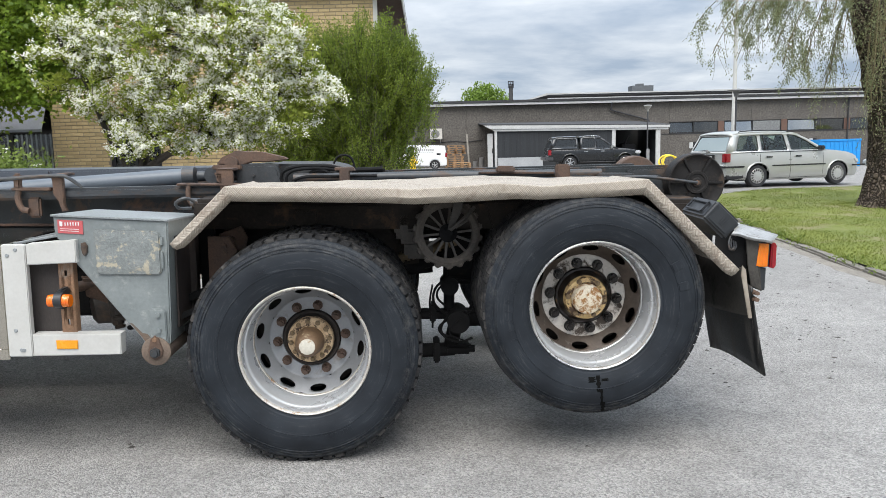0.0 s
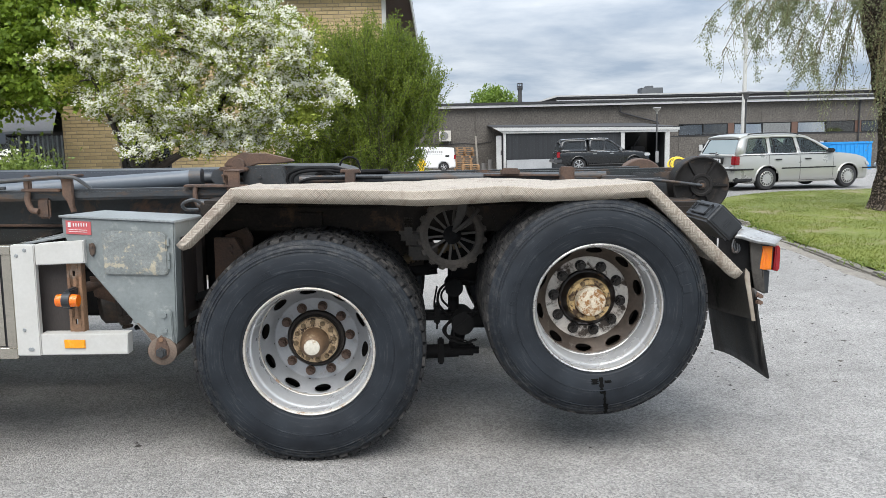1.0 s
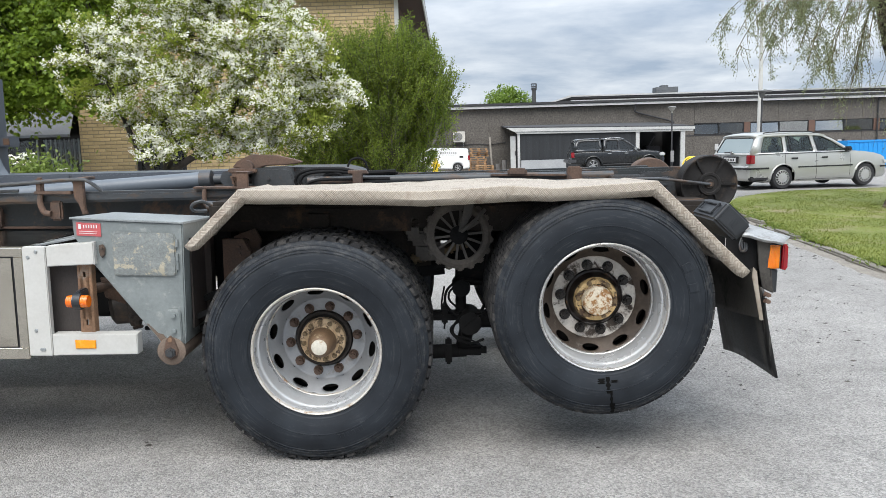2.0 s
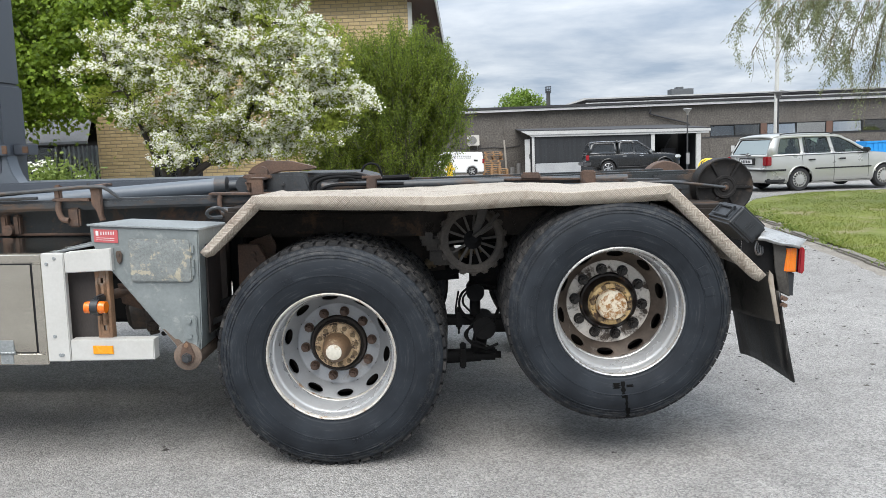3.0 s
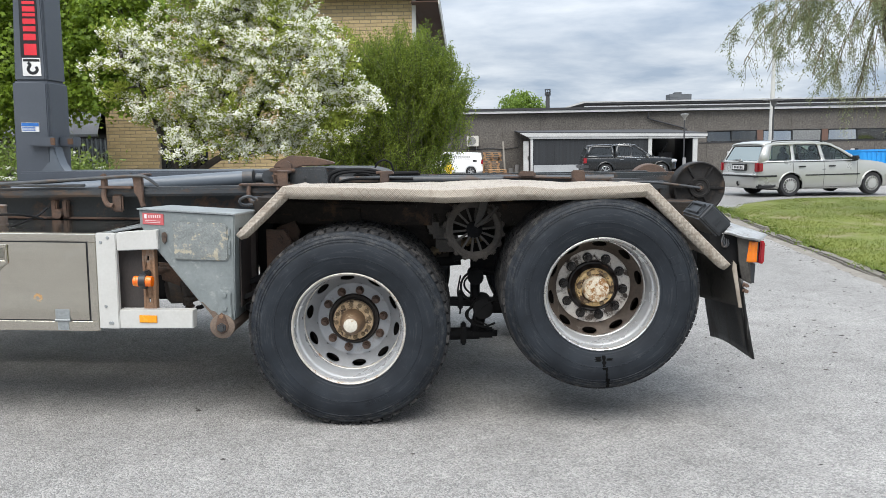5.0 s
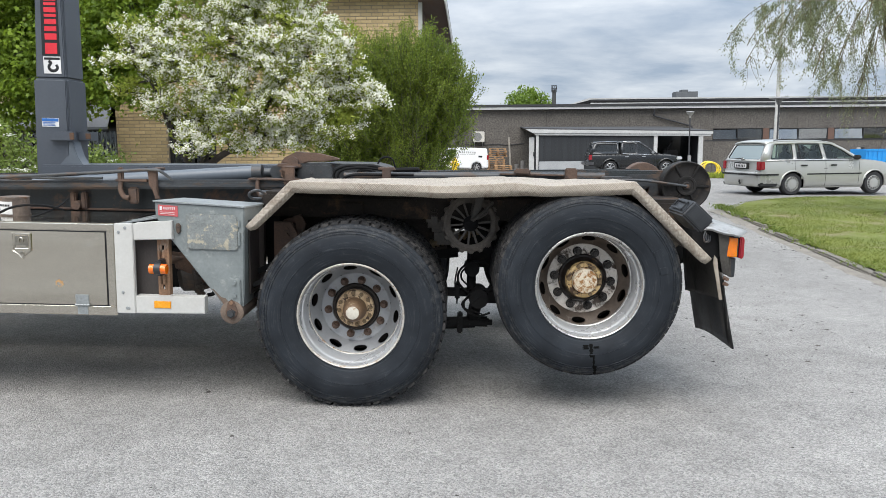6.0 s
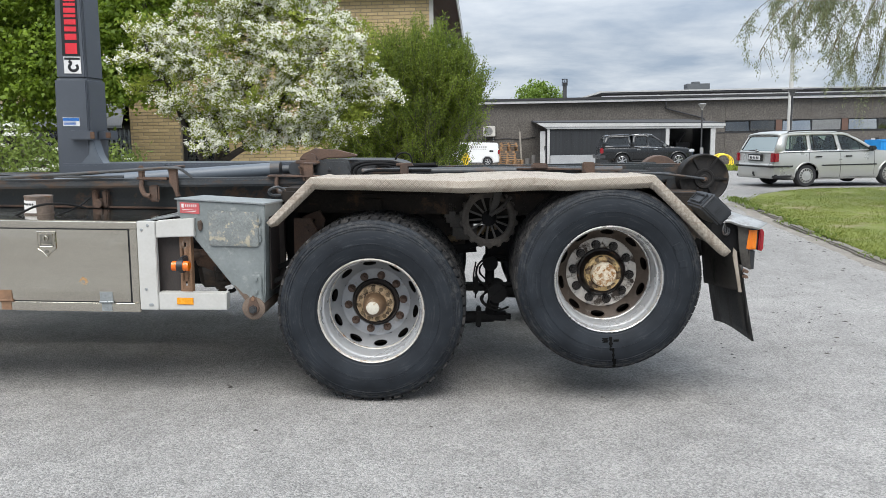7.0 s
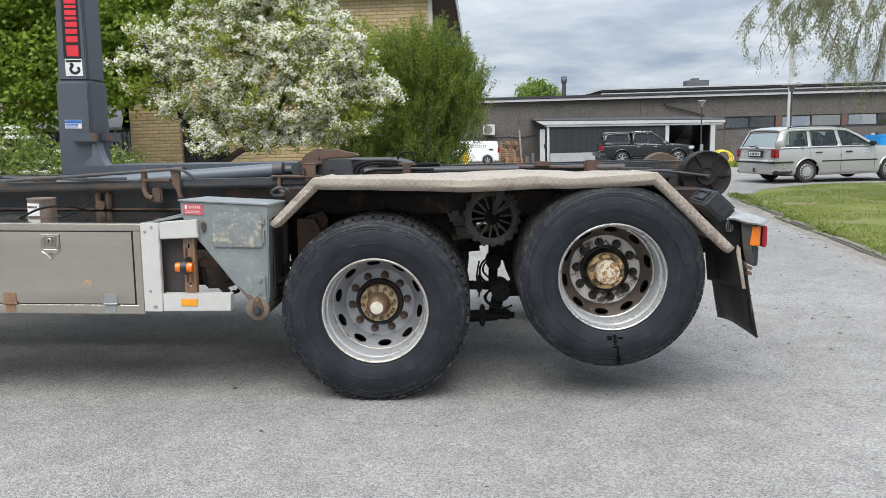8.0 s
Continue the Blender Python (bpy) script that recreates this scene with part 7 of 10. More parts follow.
def far_tree(x, y, h, w, label="round leafy tree behind the roofs", mat=None, n=260, size=0.3):
    z = gz(x, y)
    t = empty("tree", Matrix.Translation((x, y, z)), label=label, category="tree", group="trees behind the works")
    bm = bmesh.new()
    tube(bm, [(0, 0, -0.2), (0.1, 0, h * 0.4), (0, 0, h * 0.85)], 0.18, 7, 4, 0.05)
    part("trunk", bm, M_BARK, t)
    lobes = [(0, 0, h * 0.62, w * 0.42, w * 0.42, h * 0.36), (-w * 0.25, 0, h * 0.55, w * 0.27, w * 0.27, h * 0.24), (w * 0.25, 0, h * 0.57, w * 0.27, w * 0.27, h * 0.25), (0.0, 0, h * 0.78, w * 0.33, w * 0.33, h * 0.19), (-w * 0.2, 0, h * 0.74, w * 0.24, w * 0.24, h * 0.15), (w * 0.2, 0, h * 0.72, w * 0.24, w * 0.24, h * 0.15)]
    c, d = in_lobes(lobes, n, 2.4)
    pos = np.repeat(c, 26, 0) + RNG.normal(size=(n * 26, 3)) * w * 0.045
    leaf_cloud("crown", pos, RNG.normal(size=(len(pos), 3)), size, size * 0.6, mat or M_FAR_LEAF, t)


def fir(x, y, top, w, leafy=False):
    z = gz(x, y)
    h = top - z
    t = empty("tree", Matrix.Translation((x, y, z)), label="slender young birch top above the roof" if leafy else "small dark spruce top above the roof", category="tree", group="trees behind the works")
    bm = bmesh.new()
    tube(bm, [(0, 0, -0.2), (0, 0, h * 0.5), (0, 0, h * 0.99)], 0.10, 6, 3, 0.015)
    part("trunk", bm, M_BARK, t)
    pos, way = [], []
    for i in range(900):
        u = RNG.random() ** 0.7
        r = w * (1 - u) * RNG.uniform(0.2, 1) * (0.6 + 0.4 * math.sin(u * 60)) + 0.03
        a = RNG.uniform(0, 6.283)
        pos.append((r * math.cos(a), r * math.sin(a), h * (0.35 + 0.65 * u)))
        way.append((math.cos(a), math.sin(a), 0.5 if leafy else -0.1))
    leaf_cloud("crown", np.array(pos), np.array(way), 0.20, 0.07 if not leafy else 0.11, M_FAR_LEAF if leafy else M_FIR, t)


apple_tree()
green_bush()
maple()
spirea()
willow()
far_tree(6.5, 75, 8.0, 5.6)
for x, y, top, w, leafy in ((30.4, 70, 6.5, 1.3, False), (36.5, 72, 6.6, 1.6, True), (42.5, 72, 6.8, 2.0, True), (50.0, 74, 7.2, 2.4, True)):
    fir(x, y, top, w, leafy)


# ---- lawn and kerb ----
def make_lawn():
    verts, faces = [], []
    nx, ny = 44, 60
    for j in range(ny + 1):
        for i in range(nx + 1):
            u = (i / nx) ** 1.6
            x_r = 60.0
            v = j / ny
            x0 = 6.62 if v > 0.999 else None
            # rows run from the near end to the far edge
            y_guess = -6.0 + v * 20.4
            xl = lawn_edge(min(13.3, y_guess)) + (0.0 if y_guess < 13.3 else (y_guess - 13.3) * 0.75)
            x = xl + (x_r - xl) * u
            y = -6.0 + v * (min(lawn_far(x), 34.0) + 6.0)
            rise = 0.05 * min(1.0, (x - xl) / 0.5) + 0.03 * noise.noise((x * 0.5, y * 0.5, 0))
            verts.append((x, y, gz(x, y) + 0.045 + rise * 0.6))
    w = nx + 1
    for j in range(ny):
        for i in range(nx):
            a = j * w + i
            faces.append((a, a + 1, a + w + 1, a + w))
    mat = surf("short_grass", (0.175, 0.200, 0.036), (0.105, 0.135, 0.022), rough=0.9, scale=0.9, fine=45, speck=0.5, bump=0.8, bump_size=0.03, stain=(0.23, 0.20, 0.105), stain_at=(0.52, 0.64), stain_scale=1.1)
    ob = sheet("lawn", verts, faces, mat, angle=60)
    tagged(ob, label="short green lawn with dry yellowed patches", category="lawn", kind="structure")
    pos, way = [], []
    for i in range(90000):
        y = RNG.uniform(3.0, 18.5)
        xl = lawn_edge(min(13.3, y)) + max(0.0, y - 13.3) * 0.75
        x = xl + RNG.random() ** 1.5 * 11.0
        if y > lawn_far(x) - 0.02:
            continue
        if noise.noise((x * 0.9, y * 0.9, 4)) + 0.5 * noise.noise((x * 2.7, y * 2.7, 8)) > RNG.uniform(0.05, 0.45):
            continue
        pos.append((x, y, gz(x, y) + 0.05 + 0.03 * min(1.0, (x - xl) / 0.5)))
        way.append((RNG.normal() * 0.45, RNG.normal() * 0.45, 1.0))
    for i in range(2600):
        a = RNG.uniform(0, 6.28)
        r = 0.42 + abs(RNG.normal()) * 0.22
        x, y = 9.4 + r * math.cos(a), 11.6 + r * math.sin(a)
        pos.append((x, y, gz(x, y) + 0.05))
        way.append((RNG.normal() * 0.4, RNG.normal() * 0.4, 3.0))
    g = leaf_cloud("grass", np.array(pos), np.array(way), 0.027, 0.010, leaf_material("grass_blade", (0.225, 0.250, 0.048), (0.110, 0.145, 0.024), 0.35), None, "short uneven grass blades on the lawn", "stuff")
    tagged(g, category="grass")
    wp, ww = [], []
    spots = [(6.4, 13.1, 260), (6.3, 12.0, 120), (6.05, 9.5, 70), (6.45, 13.6, 200)]
    spots += [(lawn_edge(y) + RNG.normal() * 0.05, y, int(RNG.uniform(4, 24))) for y in RNG.uniform(3.5, 13.2, 46)]
    for cx, cy, n in spots:
        for i in range(n):
            wp.append((cx + RNG.normal() * 0.09, cy + RNG.normal() * 0.14, gz(cx, cy) + 0.02 + RNG.random() * 0.07))
            ww.append((RNG.normal(), RNG.normal(), 0.9))
    g = leaf_cloud("weeds", np.array(wp), np.array(ww), 0.065, 0.022, leaf_material("weed_leaf", (0.20, 0.26, 0.05), (0.08, 0.12, 0.025), 0.3), None, "leafy weeds along the kerb", "stuff")
    tagged(g, category="weed")


make_lawn()


def make_kerb():
    k = empty("kerb", label="low grey stone kerb along the lawn, weathered", category="kerb", kind="structure")
    mat = surf("kerb_stone", (0.215, 0.195, 0.165), (0.105, 0.095, 0.080), rough=0.9, scale=4, fine=60, bump=0.4, each=0.18, stain=(0.10, 0.10, 0.085), stain_at=(0.55, 0.7))
    bm = bmesh.new()
    box(bm, -0.490, 0.490, -0.075, 0.075, -0.20, 0.062, 0.022)
    first = None
    y = -5.5
    while y < 13.2:
        x = lawn_edge(y)
        a = math.atan2(1.0, lawn_edge(y + 0.5) - lawn_edge(y - 0.5))
        m = Matrix.Translation((x - 0.05 + RNG.normal() * 0.018, y, gz(x, y) - 0.012 + RNG.normal() * 0.012)) @ Matrix.Rotation(a + RNG.normal() * 0.03, 4, "Z") @ Matrix.Rotation(RNG.normal() * 0.02, 4, "Y")
        if first is None:
            first = part("kerb_stone", bm, mat, k, m=m)
        else:
            again("kerb_stone", first, k, m)
        y += 0.995
    # earth and grit washed up against the stones, with a ragged edge
    verts, faces = [], []
    ys = np.arange(-2.0, 13.3, 0.06)
    for y in ys:
        x = lawn_edge(y)
        wide = 0.14 + 0.16 * max(0.0, 0.5 + noise.noise((0, y * 0.7, 2))) + 0.06 * noise.noise((3, y * 4.0, 5))
        verts += [(x - 0.02, y, gz(x, y) + 0.014), (x - 0.13, y, gz(x, y) + 0.010), (x - 0.13 - wide, y, gz(x, y) - 0.004)]
    for i in range(len(ys) - 1):
        faces += [(3 * i, 3 * i + 3, 3 * i + 4, 3 * i + 1), (3 * i + 1, 3 * i + 4, 3 * i + 5, 3 * i + 2)]
    sheet("dirt_strip", verts, faces, surf("washed_dirt", (0.27, 0.245, 0.21), (0.16, 0.145, 0.125), rough=0.95, scale=3, fine=70, speck=0.5, bump=0.9, bump_size=0.01, stain=(0.30, 0.275, 0.24), stain_at=(0.55, 0.66), stain_scale=5), k, "brown dirt and grit along the stones", None, 60)
    return k


make_kerb()


def litter():
    """Loose chips and crumbs on the asphalt."""
    verts, faces = [], []
    spots = [(1.336, 0.163, 0.016), (-0.911, 0.23, 0.02), (-0.93, 0.27, 0.012), (-0.55, -0.45, 0.016), (0.36, -0.35, 0.014), (0.62, -1.05, 0.012), (-0.9, -0.4, 0.010)]
    for i in range(520):
        x, y = RNG.uniform(2.3, 6.2), RNG.uniform(0.5, 11.5)
        spots.append((x, y, abs(RNG.normal()) * 0.007 + 0.004))
    for i in range(260):
        x, y = 3.4 + RNG.normal() * 0.55, 3.6 + RNG.normal() * 1.6
        spots.append((x, y, abs(RNG.normal()) * 0.007 + 0.004))
    for i in range(240):
        y = RNG.uniform(2, 13)
        spots.append((lawn_edge(y) - 0.1 - abs(RNG.normal()) * 0.35, y, abs(RNG.normal()) * 0.010 + 0.005))
    for i in range(160):
        spots.append((RNG.uniform(-3, 3), RNG.uniform(-2.5, 1.0), abs(RNG.normal()) * 0.003 + 0.002))
    for x, y, r in spots:
        z = gz(x, y)
        k = len(verts)
        for j in range(5):
            a = 2 * math.pi * j / 5 + RNG.random()
            verts.append((x + r * math.cos(a) * RNG.uniform(0.7, 1.4), y + r * math.sin(a) * RNG.uniform(0.6, 1.1), z - 0.001))
        verts.append((x + RNG.normal() * r * 0.3, y + RNG.normal() * r * 0.3, z + r * 0.38))
        faces += [(k + j, k + (j + 1) % 5, k + 5) for j in range(5)]
    ob = sheet("loose_chips", verts, faces, surf("chip", (0.07, 0.062, 0.055), (0.03, 0.028, 0.026), rough=0.9, scale=30, island=0.5))
    tagged(ob, label="dark crumbs and loose chips scattered on the asphalt", category="debris", kind="stuff")


litter()


# ---- yellow brick house ----
BRICK_H, BRICK_L, JOINT = 0.086, 0.272, 0.013
house = empty("brick_house", pose(-0.58, 15.1, 0, 0, LEAN, FACADE), label="yellow brick house with dark boarded side and white trim", category="house")
M_BRICK = surf("yellow_brick", (0.56, 0.43, 0.235), (0.44, 0.325, 0.17), rough=0.85, scale=6, fine=60, speck=0.15, bump=0.3, each=0.14, stain=(0.34, 0.25, 0.14), stain_at=(0.60, 0.75), stain_scale=3)
M_BRICK_ALL = surf("yellow_brick_rows", (0.56, 0.43, 0.235), (0.44, 0.325, 0.17), rough=0.85, scale=6, fine=60, speck=0.15, bump=0.3, island=0.14, stain=(0.34, 0.25, 0.14), stain_at=(0.60, 0.75), stain_scale=3)
M_MORTAR = surf("mortar", (0.33, 0.27, 0.185), (0.26, 0.21, 0.145), rough=0.95, scale=8, fine=90, bump=0.4)
M_BOARD = surf("brown_boarding", (0.085, 0.045, 0.030), (0.050, 0.028, 0.020), rough=0.75, scale=4, fine=50, stretch=(1, 0.3, 3))
M_DARK_FRAME = surf("black_frame", (0.016, 0.016, 0.017), rough=0.5, scale=5)
M_PANE = glass_material("window_glass", (0.45, 0.5, 0.5))
# indoor dimness is put into this near-black colour for every room
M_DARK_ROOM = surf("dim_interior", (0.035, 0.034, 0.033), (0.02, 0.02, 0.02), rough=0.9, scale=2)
# front wall in three piers, with a door bay between them
OPEN = (-6.45, -5.22, 2.30)
bm = bmesh.new()
for x0, x1, z0, z1 in ((-7.77, OPEN[0], -0.6, 5.6), (OPEN[1], 0.0, -0.6, 5.6), (OPEN[0], OPEN[1], OPEN[2], 5.6)):
    box(bm, x0, x1, 0.010, 0.26, z0, z1, 0)
box(bm, -16.0, -7.77, 0.010, 0.26, 2.6, 5.6, 0)
box(bm, -16.0, -11.5, 0.010, 0.26, -0.6, 2.6, 0)
front = part("front_wall", bm, M_MORTAR, house, "yellow brick wall laid in running bond", None, 0)
bm = bmesh.new()
box(bm, 0.0, 0.012, 0.26, 9.0, -0.6, 4.95, 0)
side_wall = part("side_wall", bm, M_BOARD, house, "side wall clad in dark brown boards")
first = None
for i in range(26):
    z = 1.9 + i * 0.118
    if first is None:
        bm = bmesh.new()
        box(bm, 0.012, 0.030, 0.14, 9.0, 0, 0.108, 0.004)
        first = part("board", bm, M_BOARD, side_wall, m=Matrix.Translation((0, 0, z)))
    else:
        again("board", first, side_wall, Matrix.Translation((0, 0, z)))
bm = bmesh.new()
box(bm, -0.03, 0.065, -0.02, 0.13, 1.2, 5.6, 0.006)
part("corner_trim", bm, M_WHITE, house, "white painted corner board")
bm = bmesh.new()
box(bm, -0.02, 0.62, -0.4, 9.2, 4.95, 4.98, 0.003)
part("soffit", bm, M_BOARD, house)
bm = bmesh.new()
box(bm, 0.62, 0.65, -0.4, 9.2, 4.90, 5.12, 0.004)
part("fascia", bm, M_WHITE, house, "white eaves board")
bm = bmesh.new()
prism(bm, [(-16.5, 5.15), (0.65, 5.12), (0.65, 5.18), (-8.0, 8.2), (-16.6, 5.2)], -0.4, 9.2, 0)
part("roof", bm, surf("roof_tile", (0.10, 0.085, 0.08), rough=0.85, scale=3, fine=20), house)
bm = bmesh.new()
box(bm, -16.0, 0.0, 8.8, 9.0, -0.6, 5.1, 0)
box(bm, -16.0, -15.8, 0.26, 8.8, -0.6, 5.1, 0)
part("back_wall", bm, M_BRICK_ALL, house, m=None)
# door bay
bm = bmesh.new()
box(bm, OPEN[0], OPEN[1], 0.9, 0.95, -0.6, 2.1, 0)
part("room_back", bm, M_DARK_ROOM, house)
bm = bmesh.new()
for x0, x1, z0, z1 in ((OPEN[0], OPEN[0] + 0.10, -0.6, 2.30), (OPEN[1] - 0.08, OPEN[1], -0.6, 2.30), (OPEN[0], OPEN[1], 2.22, 2.30), (-5.90, -5.82, -0.6, 2.25)):
    box(bm, x0, x1, 0.10, 0.16, z0, z1, 0.004)
dw = part("door", bm, M_DARK_FRAME, house, "black framed glazed door")
bm = bmesh.new()
box(bm, OPEN[0] + 0.10, OPEN[1] - 0.08, 0.125, 0.131, -0.5, 2.22, 0)
part("pane", bm, M_PANE, dw)
# entrance with awning, dark windows and hanging slats
bm = bmesh.new()
box(bm, -11.5, -7.77, 2.6, 2.65, -0.6, 2.6, 0)
box(bm, -11.5, -7.77, 0.3, 2.6, 2.56, 2.60, 0)
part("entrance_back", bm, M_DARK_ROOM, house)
bm = bmesh.new()
for x in (-11.4, -9.9, -8.95, -7.86):
    box(bm, x, x + 0.09, 0.30, 0.37, -0.6, 2.0, 0.004)
for z in (-0.5, 0.98, 1.90):
    box(bm, -11.4, -7.77, 0.30, 0.37, z, z + 0.08, 0.004)
win = part("window", bm, M_DARK_FRAME, house, "black framed entrance window with hanging blind slats")
pane_clear = glass_material("entrance_glass", (0.86, 0.88, 0.88))
for x in (-11.3, -9.8, -8.85):
    bm = bmesh.new()
    box(bm, x, x + (1.4 if x < -9.9 else 1.05), 0.33, 0.336, -0.42, 1.90, 0)
    part("pane", bm, pane_clear, win)
first = None
for i in range(19, 30):
    m = Matrix.Translation((-11.2 + i * 0.115, 0.352, 0)) @ Matrix.Rotation(radians(14), 4, "Z")
    if first is None:
        bm = bmesh.new()
        box(bm, -0.020, 0.020, -0.002, 0.002, 1.04, 1.92, 0)
        first = part("slat", bm, surf("pale_slat", (0.42, 0.43, 0.42), rough=0.8, scale=4), win, m=m)
    else:
        again("slat", first, win, m)
bm = bmesh.new()
prism(bm, [(-11.6, 1.97), (-7.55, 1.97), (-7.55, 1.91), (-11.6, 1.91)], -0.95, -0.90, 0.004)
v = [(-11.6, -0.92, 1.97), (-7.55, -0.92, 1.97), (-7.85, 0.0, 2.55), (-11.6, 0.0, 2.55)]
f = [bm.verts.new(p) for p in v]
bm.faces.new(f)
g = [bm.verts.new((p[0], p[1], p[2] - 0.03)) for p in v]
bm.faces.new(g[::-1])
for i in range(4):
    bm.faces.new((f[i], g[i], g[(i + 1) % 4], f[(i + 1) % 4]))
part("awning", bm, surf("grey_awning", (0.235, 0.245, 0.265), (0.19, 0.20, 0.22), rough=0.6, scale=2, fine=30), house, "plain grey sheet awning over the entrance")


def house_bricks():
    """The brick face: those that show are pieces of their own, the rest one joined mesh."""
    bm = bmesh.new()
    box(bm, 0, BRICK_L - JOINT, 0, 0.045, 0, BRICK_H - JOINT, 0.005, None, 1)
    me = bpy.data.meshes.new("brick")
    bm.to_mesh(me)
    bm.free()
    finish(me, M_BRICK, 0)
    single, rest = [], []
    for j in range(72):
        z = -0.6 + j * BRICK_H
        for i in range(62):
            x = -16.0 + i * BRICK_L + (BRICK_L / 2 if j % 2 else 0)
            x1 = x + BRICK_L - JOINT
            spans = [(-7.77, OPEN[0]), (OPEN[1], -0.03)] if z < OPEN[2] else [(-16.0 if z > 2.6 else -7.77, -0.03)]
            for a, b in spans:
                lo, hi = max(x, a), min(x1, b)
                if hi - lo < 0.04 or z + BRICK_H > 5.5 or z < 0.2:
                    continue
                whole = hi - lo > BRICK_L - JOINT - 0.001
                if whole and ((-7.6 < x < -6.1 and 0.7 < z < 1.9) or (-3.4 < x < 0 and 2.9 < z < 4.6) or (-5.1 < x < -3.4 and 0.75 < z < 1.2)) and len(single) < 300:
                    single.append((lo, z))
                else:
                    rest.append((lo, hi, z))
    for x, z in single:
        o = new("brick", me)
        o.parent = front
        o.matrix_basis = Matrix.Translation((x, RNG.normal() * 0.0012, z))
    verts, faces = [], []
    for lo, hi, z in rest:
        k, y = len(verts), RNG.normal() * 0.0012
        e, h = 0.005, BRICK_H - JOINT
        verts += [(lo, 0.02, z), (hi, 0.02, z), (hi, 0.02, z + h), (lo, 0.02, z + h), (lo + e, y, z + e), (hi - e, y, z + e), (hi - e, y, z + h - e), (lo + e, y, z + h - e)]
        faces += [(k + 4, k + 5, k + 6, k + 7), (k, k + 1, k + 5, k + 4), (k + 1, k + 2, k + 6, k + 5), (k + 2, k + 3, k + 7, k + 6), (k + 3, k, k + 4, k + 7)]
    o = sheet("brickwork", verts, faces, M_BRICK_ALL, front)
    tagged(o, kind="stuff")


# ---- low works building ----
M_AGG = surf("washed_aggregate", (0.140, 0.127, 0.113), (0.086, 0.077, 0.068), rough=0.92, scale=1.2, fine=9, speck=0.6, bump=0.6, bump_size=0.02, stain=(0.11, 0.098, 0.086), stain_at=(0.60, 0.75), stain_scale=0.8)
M_ROOF = surf("roof_felt", (0.045, 0.045, 0.048), rough=0.85, scale=1.5, fine=20)
M_TRIM = surf("white_trim", (0.52, 0.52, 0.51), (0.42, 0.42, 0.41), rough=0.55, scale=2, fine=30)
M_CLAD = surf("charcoal_boards", (0.026, 0.029, 0.033), (0.020, 0.022, 0.025), rough=0.7, scale=2, fine=20, stretch=(8, 1, 0.4), each=0.15)
M_BROWN = surf("brown_post", (0.15, 0.085, 0.062), rough=0.7, scale=3)
works = empty("works_building", pose(0, 52.0, 0, 0, LEAN, FACADE), label="long low works building of grey pebbled concrete panels", category="building")
# wall of separate panels, with the window band cut through
WB, WT, EAVE = 1.77, 2.60, 4.05
wall = empty("wall")
wall.parent = works
tagged(wall, label="pebble-faced grey concrete panels")
for k in range(-2, 8):
    x, w = -11.84 + 6.0 * (k + 2), 6.0
    bands = [(-1.0, WB), (WT, EAVE)] if x > 17 else [(-1.0, EAVE)]
    for z0, z1 in bands:
        bm = bmesh.new()
        box(bm, x + 0.005, x + w - 0.005, 0.0, 0.22, z0, z1, 0.008)
        part("panel", bm, M_AGG, wall)
bm = bmesh.new()
box(bm, -12, 48.2, 0.16, 0.24, -1.0, WB - 0.02, 0)
box(bm, -12, 48.2, 0.16, 0.24, WT + 0.02, EAVE, 0)
box(bm, -12, 18.1, 0.16, 0.24, -1.0, EAVE, 0)
box(bm, -12, -11.8, 0.24, 16, -1.0, EAVE, 0)
box(bm, 48.0, 48.2, 0.24, 16, -1.0, EAVE, 0)
box(bm, -12, 48.2, 15.8, 16, -1.0, EAVE, 0)
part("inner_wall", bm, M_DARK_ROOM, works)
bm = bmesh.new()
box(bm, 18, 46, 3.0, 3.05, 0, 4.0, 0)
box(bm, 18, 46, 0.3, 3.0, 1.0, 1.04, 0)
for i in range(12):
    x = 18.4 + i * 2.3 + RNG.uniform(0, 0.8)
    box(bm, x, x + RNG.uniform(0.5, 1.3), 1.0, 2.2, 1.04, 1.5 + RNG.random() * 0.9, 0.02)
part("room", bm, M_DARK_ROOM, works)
M_SHOP_PANE = glass_material("works_glass", (0.30, 0.33, 0.34), 0.02, 5.0)
M_DULL_PANE = glass_material("plain_glass", (0.40, 0.43, 0.44), 0.02, 2.2)
edges = [18.16, 21.75, 22.18, 26.37, 26.81, 31.0, 31.44, 35.6, 36.04, 40.2, 40.64, 44.8]
